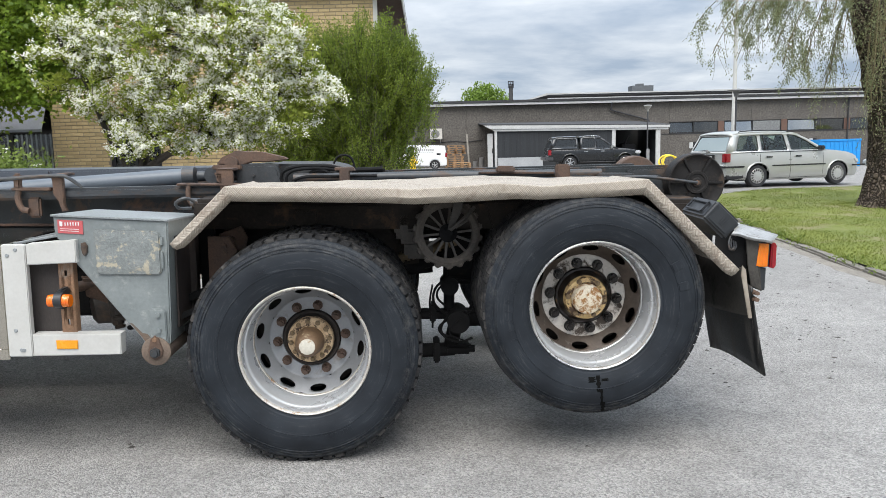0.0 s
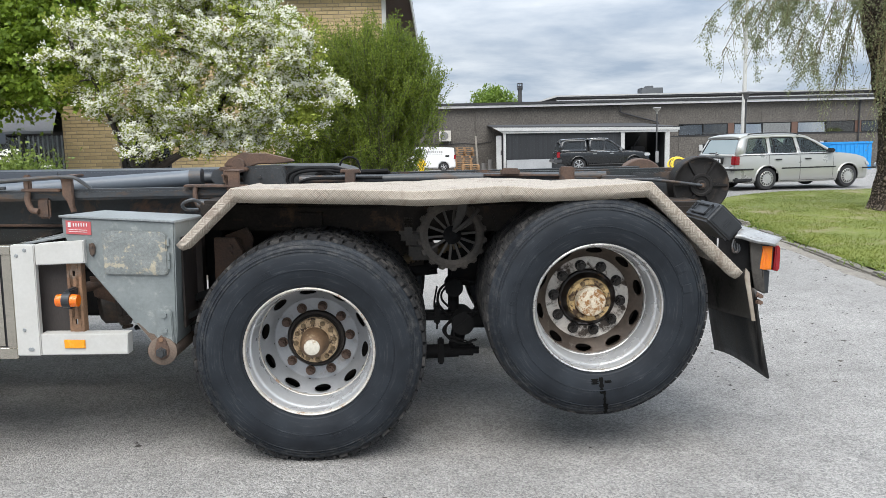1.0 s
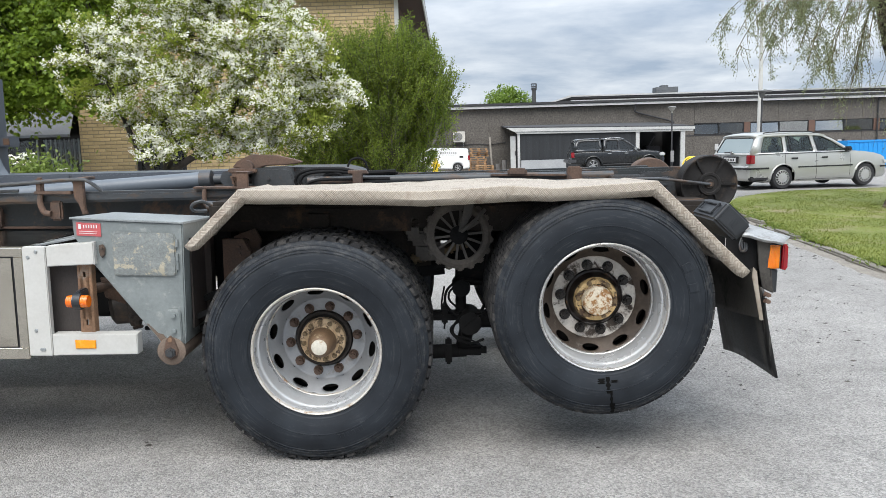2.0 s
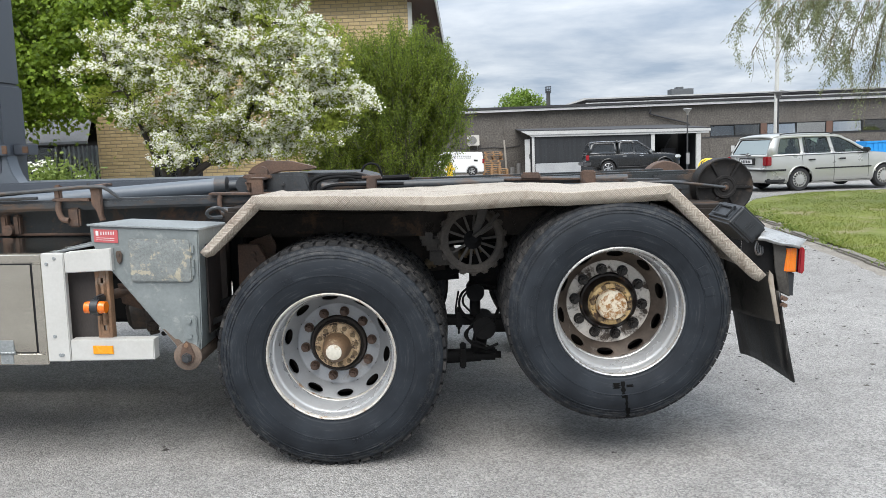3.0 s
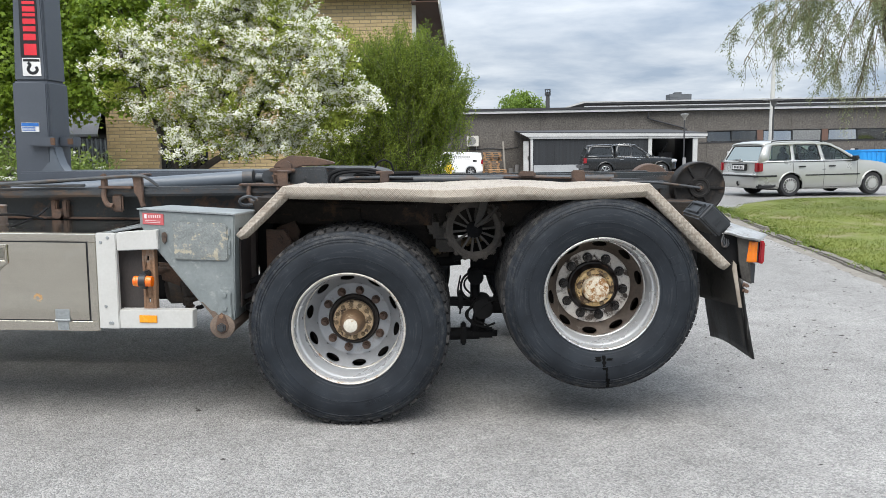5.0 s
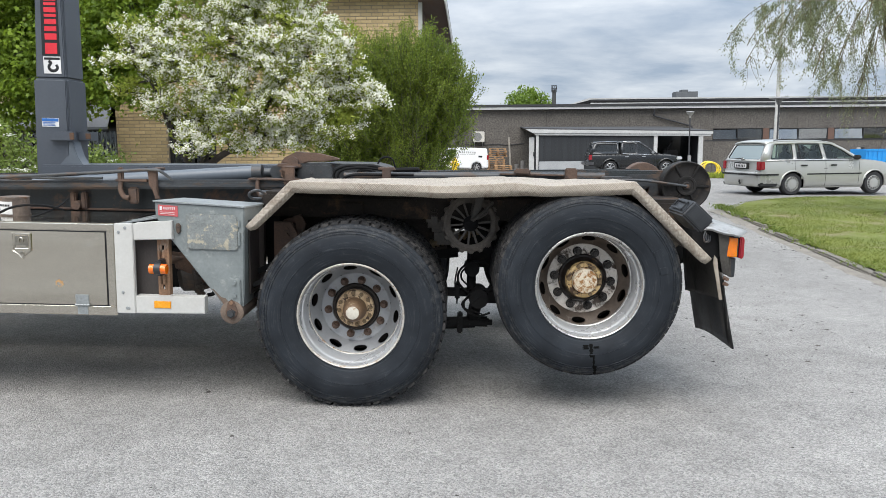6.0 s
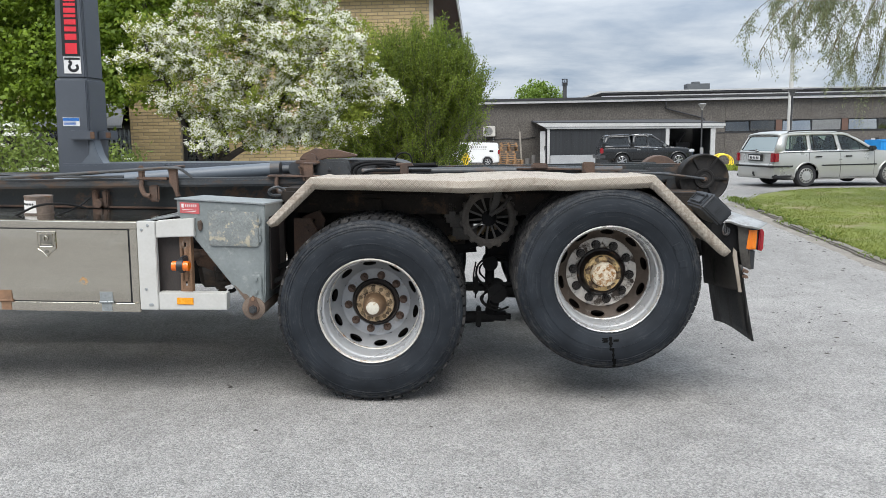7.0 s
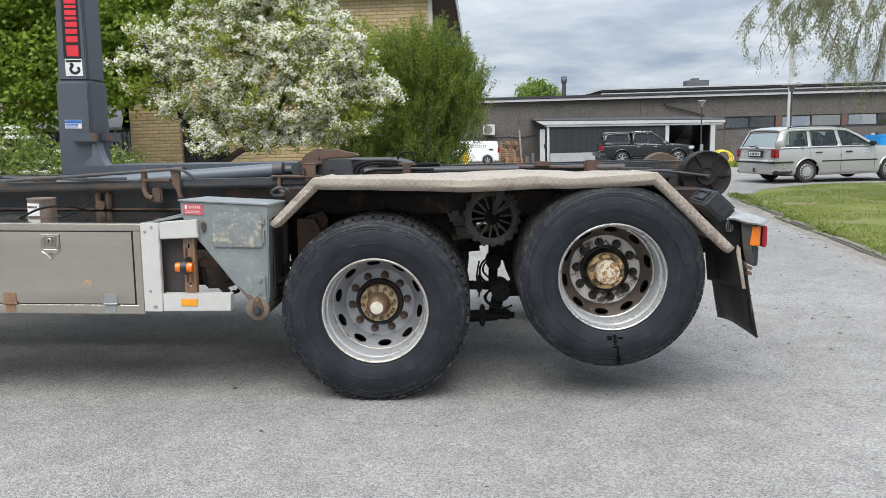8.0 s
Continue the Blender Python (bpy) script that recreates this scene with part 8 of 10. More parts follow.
for i in range(0, len(edges) - 1, 2):
    x, x1 = edges[i], edges[i + 1]
    wdw = empty("window")
    wdw.parent = works
    bm = bmesh.new()
    xm = (x + x1) / 2
    for a, b, z0, z1 in ((x, x1, WB, WB + 0.07), (x, x1, WT - 0.06, WT), (x, x + 0.06, WB, WT), (x1 - 0.06, x1, WB, WT), (xm - 0.04, xm + 0.04, WB, WT)):
        box(bm, a, b, 0.03, 0.12, z0, z1, 0.006)
    part("window_frame", bm, M_DARK_FRAME, wdw)
    for a, b in ((x + 0.06, xm - 0.04), (xm + 0.04, x1 - 0.06)):
        # thin panes, each a little bowed and out of true
        bm = bmesh.new()
        bow, tip = RNG.uniform(-0.03, 0.03), RNG.uniform(-0.008, 0.028)
        rows = [[bm.verts.new((a + (b - a) * u / 8, 0.07 + bow * (1 - (u / 4 - 1) ** 2) + tip * v + 0.002 * math.sin(u * 1.7 + i), WB + 0.07 + (WT - WB - 0.13) * v / 3)) for u in range(9)] for v in range(4)]
        for p, q in zip(rows, rows[1:]):
            for u in range(8):
                bm.faces.new((p[u], p[u + 1], q[u + 1], q[u]))
        part("pane", bm, M_SHOP_PANE if i == 2 or (i == 4 and a < xm) else M_DULL_PANE, wdw, "", None, 60)
    bm = bmesh.new()
    box(bm, x1 + 0.004, x1 + 0.436, 0.0, 0.16, WB, WT, 0.01)
    part("post", bm, M_BROWN, wdw, "brown window post")
bm = bmesh.new()
box(bm, 17.6, 45.3, -0.03, 0.05, WB - 0.06, WB, 0.006)
part("window_sill", bm, M_ROOF, works)
bm = bmesh.new()
box(bm, -12.4, 48.6, -0.35, 16.2, 4.32, 4.40, 0.01)
part("roof", bm, M_ROOF, works, "flat dark felt roof")
bm = bmesh.new()
box(bm, -12.4, 48.6, -0.38, -0.33, 4.06, 4.24, 0.01)
part("eaves_board", bm, M_TRIM, works, "white eaves board")
bm = bmesh.new()
box(bm, -12.4, 48.6, -0.44, -0.36, 4.25, 4.42, 0.01)
box(bm, -12.4, 48.6, -0.35, 0.1, 4.06, 4.10, 0)
part("gutter", bm, M_ROOF, works)
bm = bmesh.new()
prism(bm, [(8.35, 4.38), (8.35, 4.58), (10.0, 5.02), (46.0, 5.0), (46.0, 4.38)], 4.5, 14.0, 0.01)
part("raised_roof", bm, surf("dark_sheet", (0.062, 0.057, 0.055), rough=0.7, scale=2, fine=30, stretch=(1, 1, 12)), works, "raised roof section with dark boarded face")
bm = bmesh.new()
box(bm, 9.95, 46.2, 4.24, 4.42, 4.99, 5.10, 0.01)
box(bm, 10.0, 46.2, 4.26, 4.48, 4.64, 4.74, 0.01)
prism(bm, [(8.20, 4.52), (8.20, 4.60), (9.93, 5.12), (10.03, 4.98)], 4.24, 4.42, 0.005)
part("roof_edge", bm, M_TRIM, works, "pale metal roof edge")
bm = bmesh.new()
box(bm, 9.95, 46.2, 4.28, 4.31, 4.86, 4.99, 0.01)
part("roof_gutter", bm, M_ROOF, works)
bm = bmesh.new()
box(bm, 16.72, 18.41, 4.8, 6.0, 5.0, 5.36, 0.02)
box(bm, 16.72, 18.41, 4.8, 6.0, 5.3, 5.58, 0.02)
box(bm, 17.2, 17.7, 5.0, 5.8, 5.58, 5.74, 0.02)
part("roof_vent", bm, surf("vent_grey", (0.13, 0.14, 0.15), rough=0.7, scale=3), works, "grey box vent on the roof")
bm = bmesh.new()
box(bm, 36.6, 37.9, 4.8, 6.0, 5.0, 5.45, 0.02)
box(bm, 36.4, 38.1, 4.7, 6.1, 5.5, 5.54, 0.01)
part("roof_vent", bm, surf("vent_dark", (0.06, 0.06, 0.065), rough=0.7, scale=3), works)
CX = 7.57
bm = bmesh.new()
rod(bm, (CX, 8.0, 4.3), (CX, 8.0, 6.05), 0.17, 0.16, seg=18)
chim = part("chimney", bm, surf("chimney_grey", (0.075, 0.075, 0.075), rough=0.8, scale=4), works, "dark steel chimney with a cage top")
bm = bmesh.new()
for a in range(8):
    w = radians(45 * a)
    rod(bm, (CX + 0.22 * math.cos(w), 8.0 + 0.22 * math.sin(w), 5.85), (CX + 0.22 * math.cos(w), 8.0 + 0.22 * math.sin(w), 6.38), 0.018, seg=5)
for z in (5.9, 6.13, 6.37):
    tube(bm, [(CX + 0.22 * math.cos(radians(30 * a)), 8.0 + 0.22 * math.sin(radians(30 * a)), z) for a in range(13)], 0.018, 5, 1)
part("cage", bm, M_ROOF, chim)
# porch with a cladding bay and an open garage bay
PY = -5.0
XL, XR, HL, HR = 4.27, 16.6, 2.55, 2.32        # left and right tips and the roof's edge heights there
bm = bmesh.new()
v = [(XL, PY - 0.05, HL + 0.08), (XR, PY - 0.05, HR + 0.06), (15.2, 0, 2.78), (XL, 0, 2.84)]
f = [bm.verts.new(p) for p in v]
g = [bm.verts.new((p[0], p[1], p[2] - 0.07)) for p in v]
bm.faces.new(f)
bm.faces.new(g[::-1])
for i in range(4):
    bm.faces.new((f[i], g[i], g[(i + 1) % 4], f[(i + 1) % 4]))
bmesh.ops.recalc_face_normals(bm, faces=bm.faces[:])
porch = part("porch_roof", bm, surf("porch_felt", (0.055, 0.056, 0.060), rough=0.85, scale=1, fine=10), works, "sloping grey felt porch roof", None, 0)
bm = bmesh.new()
prism(bm, [(XL, HL), (XR, HR), (XR, HR - 0.17), (XL + 0.5, HL - 0.26)], PY - 0.09, PY - 0.05, 0.006)
prism(bm, [(XL + 0.55, HL - 0.27), (XR - 0.1, HR - 0.18), (XR - 0.1, HR - 0.30), (XL + 0.7, HL - 0.40)], PY - 0.03, PY + 0.02, 0.006)
part("porch_fascia", bm, M_TRIM, works, "white boards along the porch edge")
for x0, x1, zt in ((5.01, 5.17, 2.16), (12.78, 13.02, 2.06), (15.71, 16.0, 2.02)):
    bm = bmesh.new()
    box(bm, x0, x1, PY + 0.02, PY + 0.22, -0.9, zt, 0.01)
    part("porch_post", bm, M_TRIM, works, "white square porch post")
bay = empty("cladding_bay")
bay.parent = works
first = None
for i in range(48):
    m = Matrix.Translation((5.19 + i * 0.158, PY + 0.10 + RNG.normal() * 0.002, 0))
    if first is None:
        bm = bmesh.new()
        box(bm, 0, 0.152, 0, 0.02, 0.25, 2.12, 0.006, None, 1)
        first = part("board", bm, M_CLAD, bay, m=m)
    else:
        again("board", first, bay, m)
bm = bmesh.new()
box(bm, 5.17, 12.78, PY + 0.13, PY + 0.2, -0.9, 2.12, 0)
box(bm, 5.17, 5.27, PY + 0.2, 0, -0.9, 2.2, 0)
box(bm, 12.84, 12.96, PY + 0.2, 0, -0.9, 2.2, 0)
box(bm, 15.79, 15.91, PY + 0.2, 0, -0.9, 2.2, 0)
part("porch_wall", bm, M_CLAD, works)
bm = bmesh.new()
box(bm, 5.19, 8.15, PY - 0.25, PY - 0.05, -0.9, 0.42, 0.03)
part("pale_plinth", bm, surf("pale_sheet", (0.40, 0.41, 0.42), (0.31, 0.32, 0.33), rough=0.6, scale=2), works, "pale grey sheet plinth under the boards")
bm = bmesh.new()
box(bm, 12.96, 15.79, -0.3, -0.25, -0.9, 2.3, 0)
part("garage_back", bm, M_DARK_ROOM, works)
bm = bmesh.new()
tube(bm, [(14.5, -1.5, -0.3), (14.5, -1.6, 1.0), (14.9, -1.6, 1.8)], 0.05)
box(bm, 14.3, 15.3, -1.6, -0.8, -0.4, 1.1, 0.05)
box(bm, 13.2, 13.8, -2.5, -1.8, -0.4, 0.7, 0.05)
part("garage_clutter", bm, surf("workshop_grey", (0.10, 0.10, 0.11), (0.05, 0.05, 0.055), rough=0.6, scale=2), works)
bm = bmesh.new()
box(bm, 4.55, 4.90, PY + 0.25, PY + 0.30, -0.4, 2.02, 0.01)
sd = part("side_door", bm, surf("door_white", (0.52, 0.52, 0.51), rough=0.5, scale=2), works, "white side door standing ajar")
bm = bmesh.new()
box(bm, 4.83, 4.89, PY + 0.20, PY + 0.25, 0.75, 1.05, 0.01)
part("door_handle", bm, M_DARK_FRAME, sd)
# rain pipes
bm = bmesh.new()
tube(bm, [(13.88, -0.30, 4.1), (13.88, -0.25, 3.72), (14.05, -0.15, 3.5), (16.45, -0.15, 2.82), (16.55, -0.15, 2.6)], 0.055, 8, 5)
part("rain_pipe", bm, M_ROOF, works, "black rain pipe running down the wall")
bm = bmesh.new()
tube(bm, [(31.2, -0.30, 4.1), (31.2, -0.15, 3.8), (31.2, -0.12, 2.0), (31.2, -0.12, -0.6)], 0.06, 8, 4)
part("rain_pipe", bm, M_ROOF, works)
bm = bmesh.new()
tube(bm, [(0.2, -0.04, 1.62), (1.2, -0.04, 1.52), (2.5, -0.04, 1.60), (3.4, -0.04, 1.52), (4.6, -0.04, 1.66)], 0.022, 6, 5)
part("wall_cable", bm, M_ROOF, works)
bm = bmesh.new()
rod(bm, (3.42, -0.03, 1.6), (3.42, -0.03, 4.0), 0.018, seg=6)
part("wall_conduit", bm, M_AGG, works)
# small boxes on the wall
for x0, z0, z1 in ((19.64, 0.71, 1.13), (28.45, 0.74, 1.21)):
    bm = bmesh.new()
    box(bm, x0, x0 + 0.26, -0.10, 0, z0 - 0.05, z1 - 0.03, 0.02)
    wb = part("meter_box", bm, M_TRIM, works, "white and black wall box")
    bm = bmesh.new()
    box(bm, x0 + 0.26, x0 + 0.54, -0.08, 0, z0 + 0.05, z1, 0.02)
    part("box_cover", bm, M_DARK_FRAME, wb)


def heat_pump():
    t = empty("heat_pump", works.matrix_world @ Matrix.Translation((0.80, -0.35, 1.76)), label="cream wall-mounted heat pump unit with round grille", category="heat pump")
    bm = bmesh.new()
    box(bm, 0, 0.86, 0, 0.33, 0, 0.76, 0.03)
    part("casing", bm, surf("cream_casing", (0.66, 0.63, 0.57), rough=0.5, scale=2), t)
    bm = bmesh.new()
    for r in (0.29, 0.23, 0.17, 0.11, 0.05):
        lathe(bm, [(r, -0.012), (r + 0.018, -0.016), (r + 0.018, 0.002)], 36, Matrix.Translation((0.36, 0, 0.38)))
    for a in range(0, 180, 30):
        box(bm, -0.3, 0.3, -0.014, -0.006, -0.006, 0.006, 0, Matrix.Translation((0.36, 0, 0.38)) @ pose(0, 0, 0, 0, a, 0))
    part("grille", bm, surf("grille_grey", (0.34, 0.33, 0.31), rough=0.5, scale=4), t)
    # plain grey disc drawn for the shade behind the grille
    bm = bmesh.new()
    lathe(bm, [(0.0, 0.002), (0.30, -0.001)], 36, Matrix.Translation((0.36, -0.004, 0.38)))
    part("fan_shadow_plate", bm, surf("fan_shade_grey", (0.22, 0.22, 0.21), rough=0.6), t)
    bm = bmesh.new()
    for x in (0.1, 0.7):
        box(bm, x, x + 0.04, 0.02, 0.35, -0.05, 0.0, 0.004)
        box(bm, x, x + 0.04, 0.31, 0.35, -0.30, 0.0, 0.004)
    part("bracket", bm, M_TRIM, t)


heat_pump()


# ---- pallets, lamps, container and other yard things ----
def pallet_stack():
    wood = surf("pallet_wood", (0.44, 0.27, 0.14), (0.27, 0.16, 0.085), rough=0.85, scale=4, fine=40, each=0.2)
    proto = empty("pallet", label="weathered wooden pallet in a stack by the wall", category="pallet", group="pallet stack")
    for i, y in enumerate((0.05, 0.24, 0.43, 0.62, 0.80)):
        bm = bmesh.new()
        box(bm, 0, 1.2, y - 0.05, y + 0.05, 0.122, 0.144, 0.003, None, 1)
        part("top_board", bm, wood, proto)
    for y in (0.05, 0.40, 0.75):
        bm = bmesh.new()
        box(bm, 0, 1.2, y - 0.05, y + 0.05, 0.0, 0.022, 0.003, None, 1)
        part("bottom_board", bm, wood, proto)
        for x in (0.0, 0.53, 1.06):
            bm = bmesh.new()
            box(bm, x, x + 0.14, y - 0.05, y + 0.05, 0.022, 0.100, 0.003, None, 1)
            part("block", bm, wood, proto)
    for x in (0.0, 0.53, 1.06):
        bm = bmesh.new()
        box(bm, x, x + 0.14, 0.0, 0.85, 0.100, 0.122, 0.003, None, 1)
        part("cross_board", bm, wood, proto)
    x0, y0 = 1.86, 49.6
    for i in range(11):
        m = pose(x0 + RNG.normal() * 0.05 + (0.1 if i > 6 else 0), y0, gz(x0, y0) + i * 0.146, 0, 0, -3 + RNG.normal() * 5)
        if i == 0:
            proto.matrix_world = m
        else:
            copy_thing(proto, m)
    m = pose(x0 + 0.55, y0 - 1.2, gz(x0, y0) + 0.0, 0, 0, 4)
    for k in range(3):
        copy_thing(proto, m @ Matrix.Translation((-0.1, 0, 0.146 * k)))


pallet_stack()


def plank_and_post():
    t = empty("leaning_plank", pose(3.55, 51.2, gz(3.55, 51.2)), label="grey timber plank leaning on the wall", category="plank")
    bm = bmesh.new()
    box(bm, -0.06, 0.06, -0.03, 0.03, 0, 2.45, 0.006, pose(0, 0, 0, -9, -4, 0))
    part("plank", bm, surf("grey_timber", (0.34, 0.31, 0.27), rough=0.85, scale=3, fine=30), t)
    for x, h in ((3.95, 0.5), (4.4, 0.75)):
        b = empty("drain_pipe_section", pose(x, 51.0, gz(x, 51.0)), label="short grey pipe section standing on end", category="pipe", group="pipe sections")
        bm = bmesh.new()
        rod(bm, (0, 0, 0), (0, 0, h), 0.17, seg=18)
        part("pipe", bm, surf("pipe_grey", (0.26, 0.25, 0.24), rough=0.8, scale=3), b)


plank_and_post()


def street_lamp(x, y, top, head, label, bulky=False):
    z = gz(x, y)
    t = empty("street_lamp", pose(x, y, z, 0, LEAN, 0), label=label, category="lamp")
    h = top - z
    iron = surf("lamp_iron", (0.05, 0.05, 0.053), rough=0.55, scale=4)
    bm = bmesh.new()
    rod(bm, (0, 0, -0.1), (0, 0, h * 0.28), 0.05 if bulky else 0.06, seg=12)
    rod(bm, (0, 0, h * 0.28), (0, 0, h - 0.05), 0.042, seg=12)
    part("pole", bm, iron, t)
    bm = bmesh.new()
    if head == "cone":
        m = Matrix.Translation((0, 0, h)) @ pose(0, 0, 0, 90, 0, 0)
        lathe(bm, [(0.0, 0.05), (0.20, 0.03), (0.235, 0.0), (0.235, -0.02)], 24, m)
        part("hood", bm, surf("lamp_hood", (0.30, 0.30, 0.29), rough=0.5, scale=4), t, "pale round hood")
        bm = bmesh.new()
        lathe(bm, [(0.225, -0.02), (0.17, -0.10), (0.06, -0.22), (0.045, -0.34)], 24, m)
        part("diffuser", bm, surf("lamp_diffuser", (0.36, 0.35, 0.32), rough=0.4, scale=6), t, "cloudy cone diffuser")
    else:
        m = Matrix.Translation((0, 0, h)) @ pose(0, 0, 0, 90, 0, 0)
        lathe(bm, [(0.0, 0.05), (0.40, 0.03), (0.46, 0.0), (0.42, -0.02), (0.15, -0.05), (0.10, -0.24), (0.06, -0.30)], 28, m)
        part("hood", bm, surf("lamp_plate", (0.16, 0.16, 0.16), rough=0.5, scale=4), t, "flat round hood")
    if not bulky:
        bm = bmesh.new()
        box(bm, -0.09, 0.09, -0.16, -0.05, h * 0.14, h * 0.32, 0.015)
        part("switch_box", bm, surf("box_grey", (0.28, 0.28, 0.28), rough=0.5, scale=5), t)


street_lamp(13.4, 41.0, 3.57, "cone", "slim dark lamp post with a pale conical head")
street_lamp(14.9, 32.0, 3.80, "flat", "dark lamp post with a flat round hood", True)


def flagpole():
    x, y = 15.62, 34.0
    t = empty("flagpole", pose(x, y, gz(x, y), 0, LEAN, 0), label="tall white painted flagpole", category="flagpole")
    bm = bmesh.new()
    rod(bm, (0, 0, -0.1), (0, 0, 9.0), 0.135, 0.06, seg=16)
    part("pole", bm, M_WHITE, t)
    bm = bmesh.new()
    rod(bm, (0, 0, 9.0), (0, 0, 9.12), 0.07, 0.05, seg=12)
    part("finial", bm, M_WHITE, t)


flagpole()


def container():
    x, y = 25.07, 44.0
    t = empty("blue_container", pose(x, y, gz(x, y) - 0.3, 0, LEAN, FACADE), label="bright blue ribbed steel container", category="container")
    blue = surf("bright_blue", (0.02, 0.30, 0.72), (0.015, 0.24, 0.6), rough=0.5, scale=2, fine=20, speck=0.06)
    bm = bmesh.new()
    box(bm, 0, 2.65, 0, 2.0, 0, 1.95, 0.02)
    part("body", bm, blue, t)
    first = None
    for i in range(9):
        if first is None:
            bm = bmesh.new()
            box(bm, 0, 0.14, -0.04, 0.0, 0.12, 1.80, 0.015)
            first = part("rib", bm, blue, t, m=Matrix.Translation((0.15, 0, 0)))
        else:
            again("rib", first, t, Matrix.Translation((0.15 + 0.28 * i, 0, 0)))
    bm = bmesh.new()
    box(bm, -0.02, 2.67, -0.05, 0.02, 1.85, 1.97, 0.01)
    part("top_rail", bm, blue, t)
    s = empty("rubbish_sack", pose(28.4, 44.2, gz(28.4, 44.2)), label="pale sack of rubbish beside the container", category="sack")
    bm = bmesh.new()
    bmesh.ops.create_icosphere(bm, subdivisions=3, radius=0.35)
    for v in bm.verts:
        v.co *= 1 + 0.25 * noise.noise(v.co * 4)
        v.co.z = max(-0.25, v.co.z * 0.75) + 0.25
    part("sack", bm, surf("sack_white", (0.55, 0.54, 0.5), rough=0.7, scale=6), s)


container()


def hose_coil():
    x, y = 13.1, 36.0
    t = empty("hose_coil", pose(x, y, gz(x, y)), label="coil of bright yellow hose on the grass", category="hose")
    yel = surf("yellow_hose", (0.80, 0.60, 0.02), (0.68, 0.48, 0.02), rough=0.45, scale=6)
    bm = bmesh.new()
    for i in range(6):
        r = 0.46 + RNG.normal() * 0.09
        pts = [(r * math.cos(radians(a)) + RNG.normal() * 0.01, (i - 3) * 0.07 + 0.15 * math.sin(radians(a)), 0.06 + 0.36 * (1 + math.sin(radians(a))) + i * 0.012) for a in range(0, 361, 30)]
        tube(bm, pts, 0.027, 7, 4)
    tube(bm, [(-0.4, -0.2, 0.06), (0.2, -0.5, 0.05), (0.9, -0.6, 0.04)], 0.035, 7, 5)
    part("coil", bm, yel, t)
    g = leaf_cloud("rough_grass", np.stack([RNG.uniform(12.3, 16.0, 2500), RNG.uniform(34.6, 36.6, 2500), np.full(2500, gz(14.5, 35.6))], 1), RNG.normal(size=(2500, 3)) * np.array([0.4, 0.4, 0]) + np.array([0, 0, 1]), 0.3, 0.05, M_APPLE_LEAF, None, "strip of rough grass by the works", "stuff")
    tagged(g, category="grass")


hose_coil()


def hydrant():
    x, y = -0.30, 41.0
    t = empty("hydrant", pose(x, y, gz(x, y)), label="yellow painted hydrant half hidden by the shrub", category="hydrant")
    yel = surf("hydrant_yellow", (0.85, 0.60, 0.02), (0.7, 0.45, 0.02), rough=0.5, scale=5)
    bm = bmesh.new()
    rod(bm, (0, 0, 0), (0, 0, 0.62), 0.17, 0.16, seg=18)
    rod(bm, (0, 0, 0.62), (0, 0, 0.90), 0.20, 0.06, seg=18)
    part("body", bm, yel, t)
    bm = bmesh.new()
    rod(bm, (-0.28, 0, 0.48), (0.28, 0, 0.48), 0.09, seg=14)
    part("outlet", bm, yel, t)


hydrant()


# ---- vehicles ----
M_CAR_GLASS = glass_material("car_glass", (0.66, 0.76, 0.69), 0.03, 1.75, (0.80, 0.86, 0.83))
M_CAR_REAR = glass_material("car_rear_glass", (0.34, 0.38, 0.36), 0.03, 1.9, (0.42, 0.46, 0.44))
M_CAR_RUBBER = surf("car_tyre", (0.030, 0.030, 0.032), rough=0.8, scale=10)
M_CAR_BLACK = surf("car_black_trim", (0.020, 0.020, 0.021), rough=0.6, scale=8)
M_SEAT = surf("car_seat", (0.045, 0.043, 0.042), rough=0.9, scale=6)
M_CHROME = surf("bright_metal", (0.6, 0.6, 0.6), rough=0.2, metal=1.0, scale=5)


def arch(cx, r, n=12, rise=0.0):
    return [(cx + r * math.cos(math.pi * (1 - i / n)), rise + r * math.sin(math.pi * (1 - i / n))) for i in range(n + 1)]


def slab(bm, quad, thick):
    """A flat quad given thickness along +y."""
    vs = [bm.verts.new(p) for p in quad] + [bm.verts.new((p[0], p[1] + thick, p[2])) for p in quad]
    for f in ((0, 1, 2, 3), (7, 6, 5, 4), (0, 4, 5, 1), (1, 5, 6, 2), (2, 6, 7, 3), (3, 7, 4, 0)):
        bm.faces.new([vs[i] for i in f])


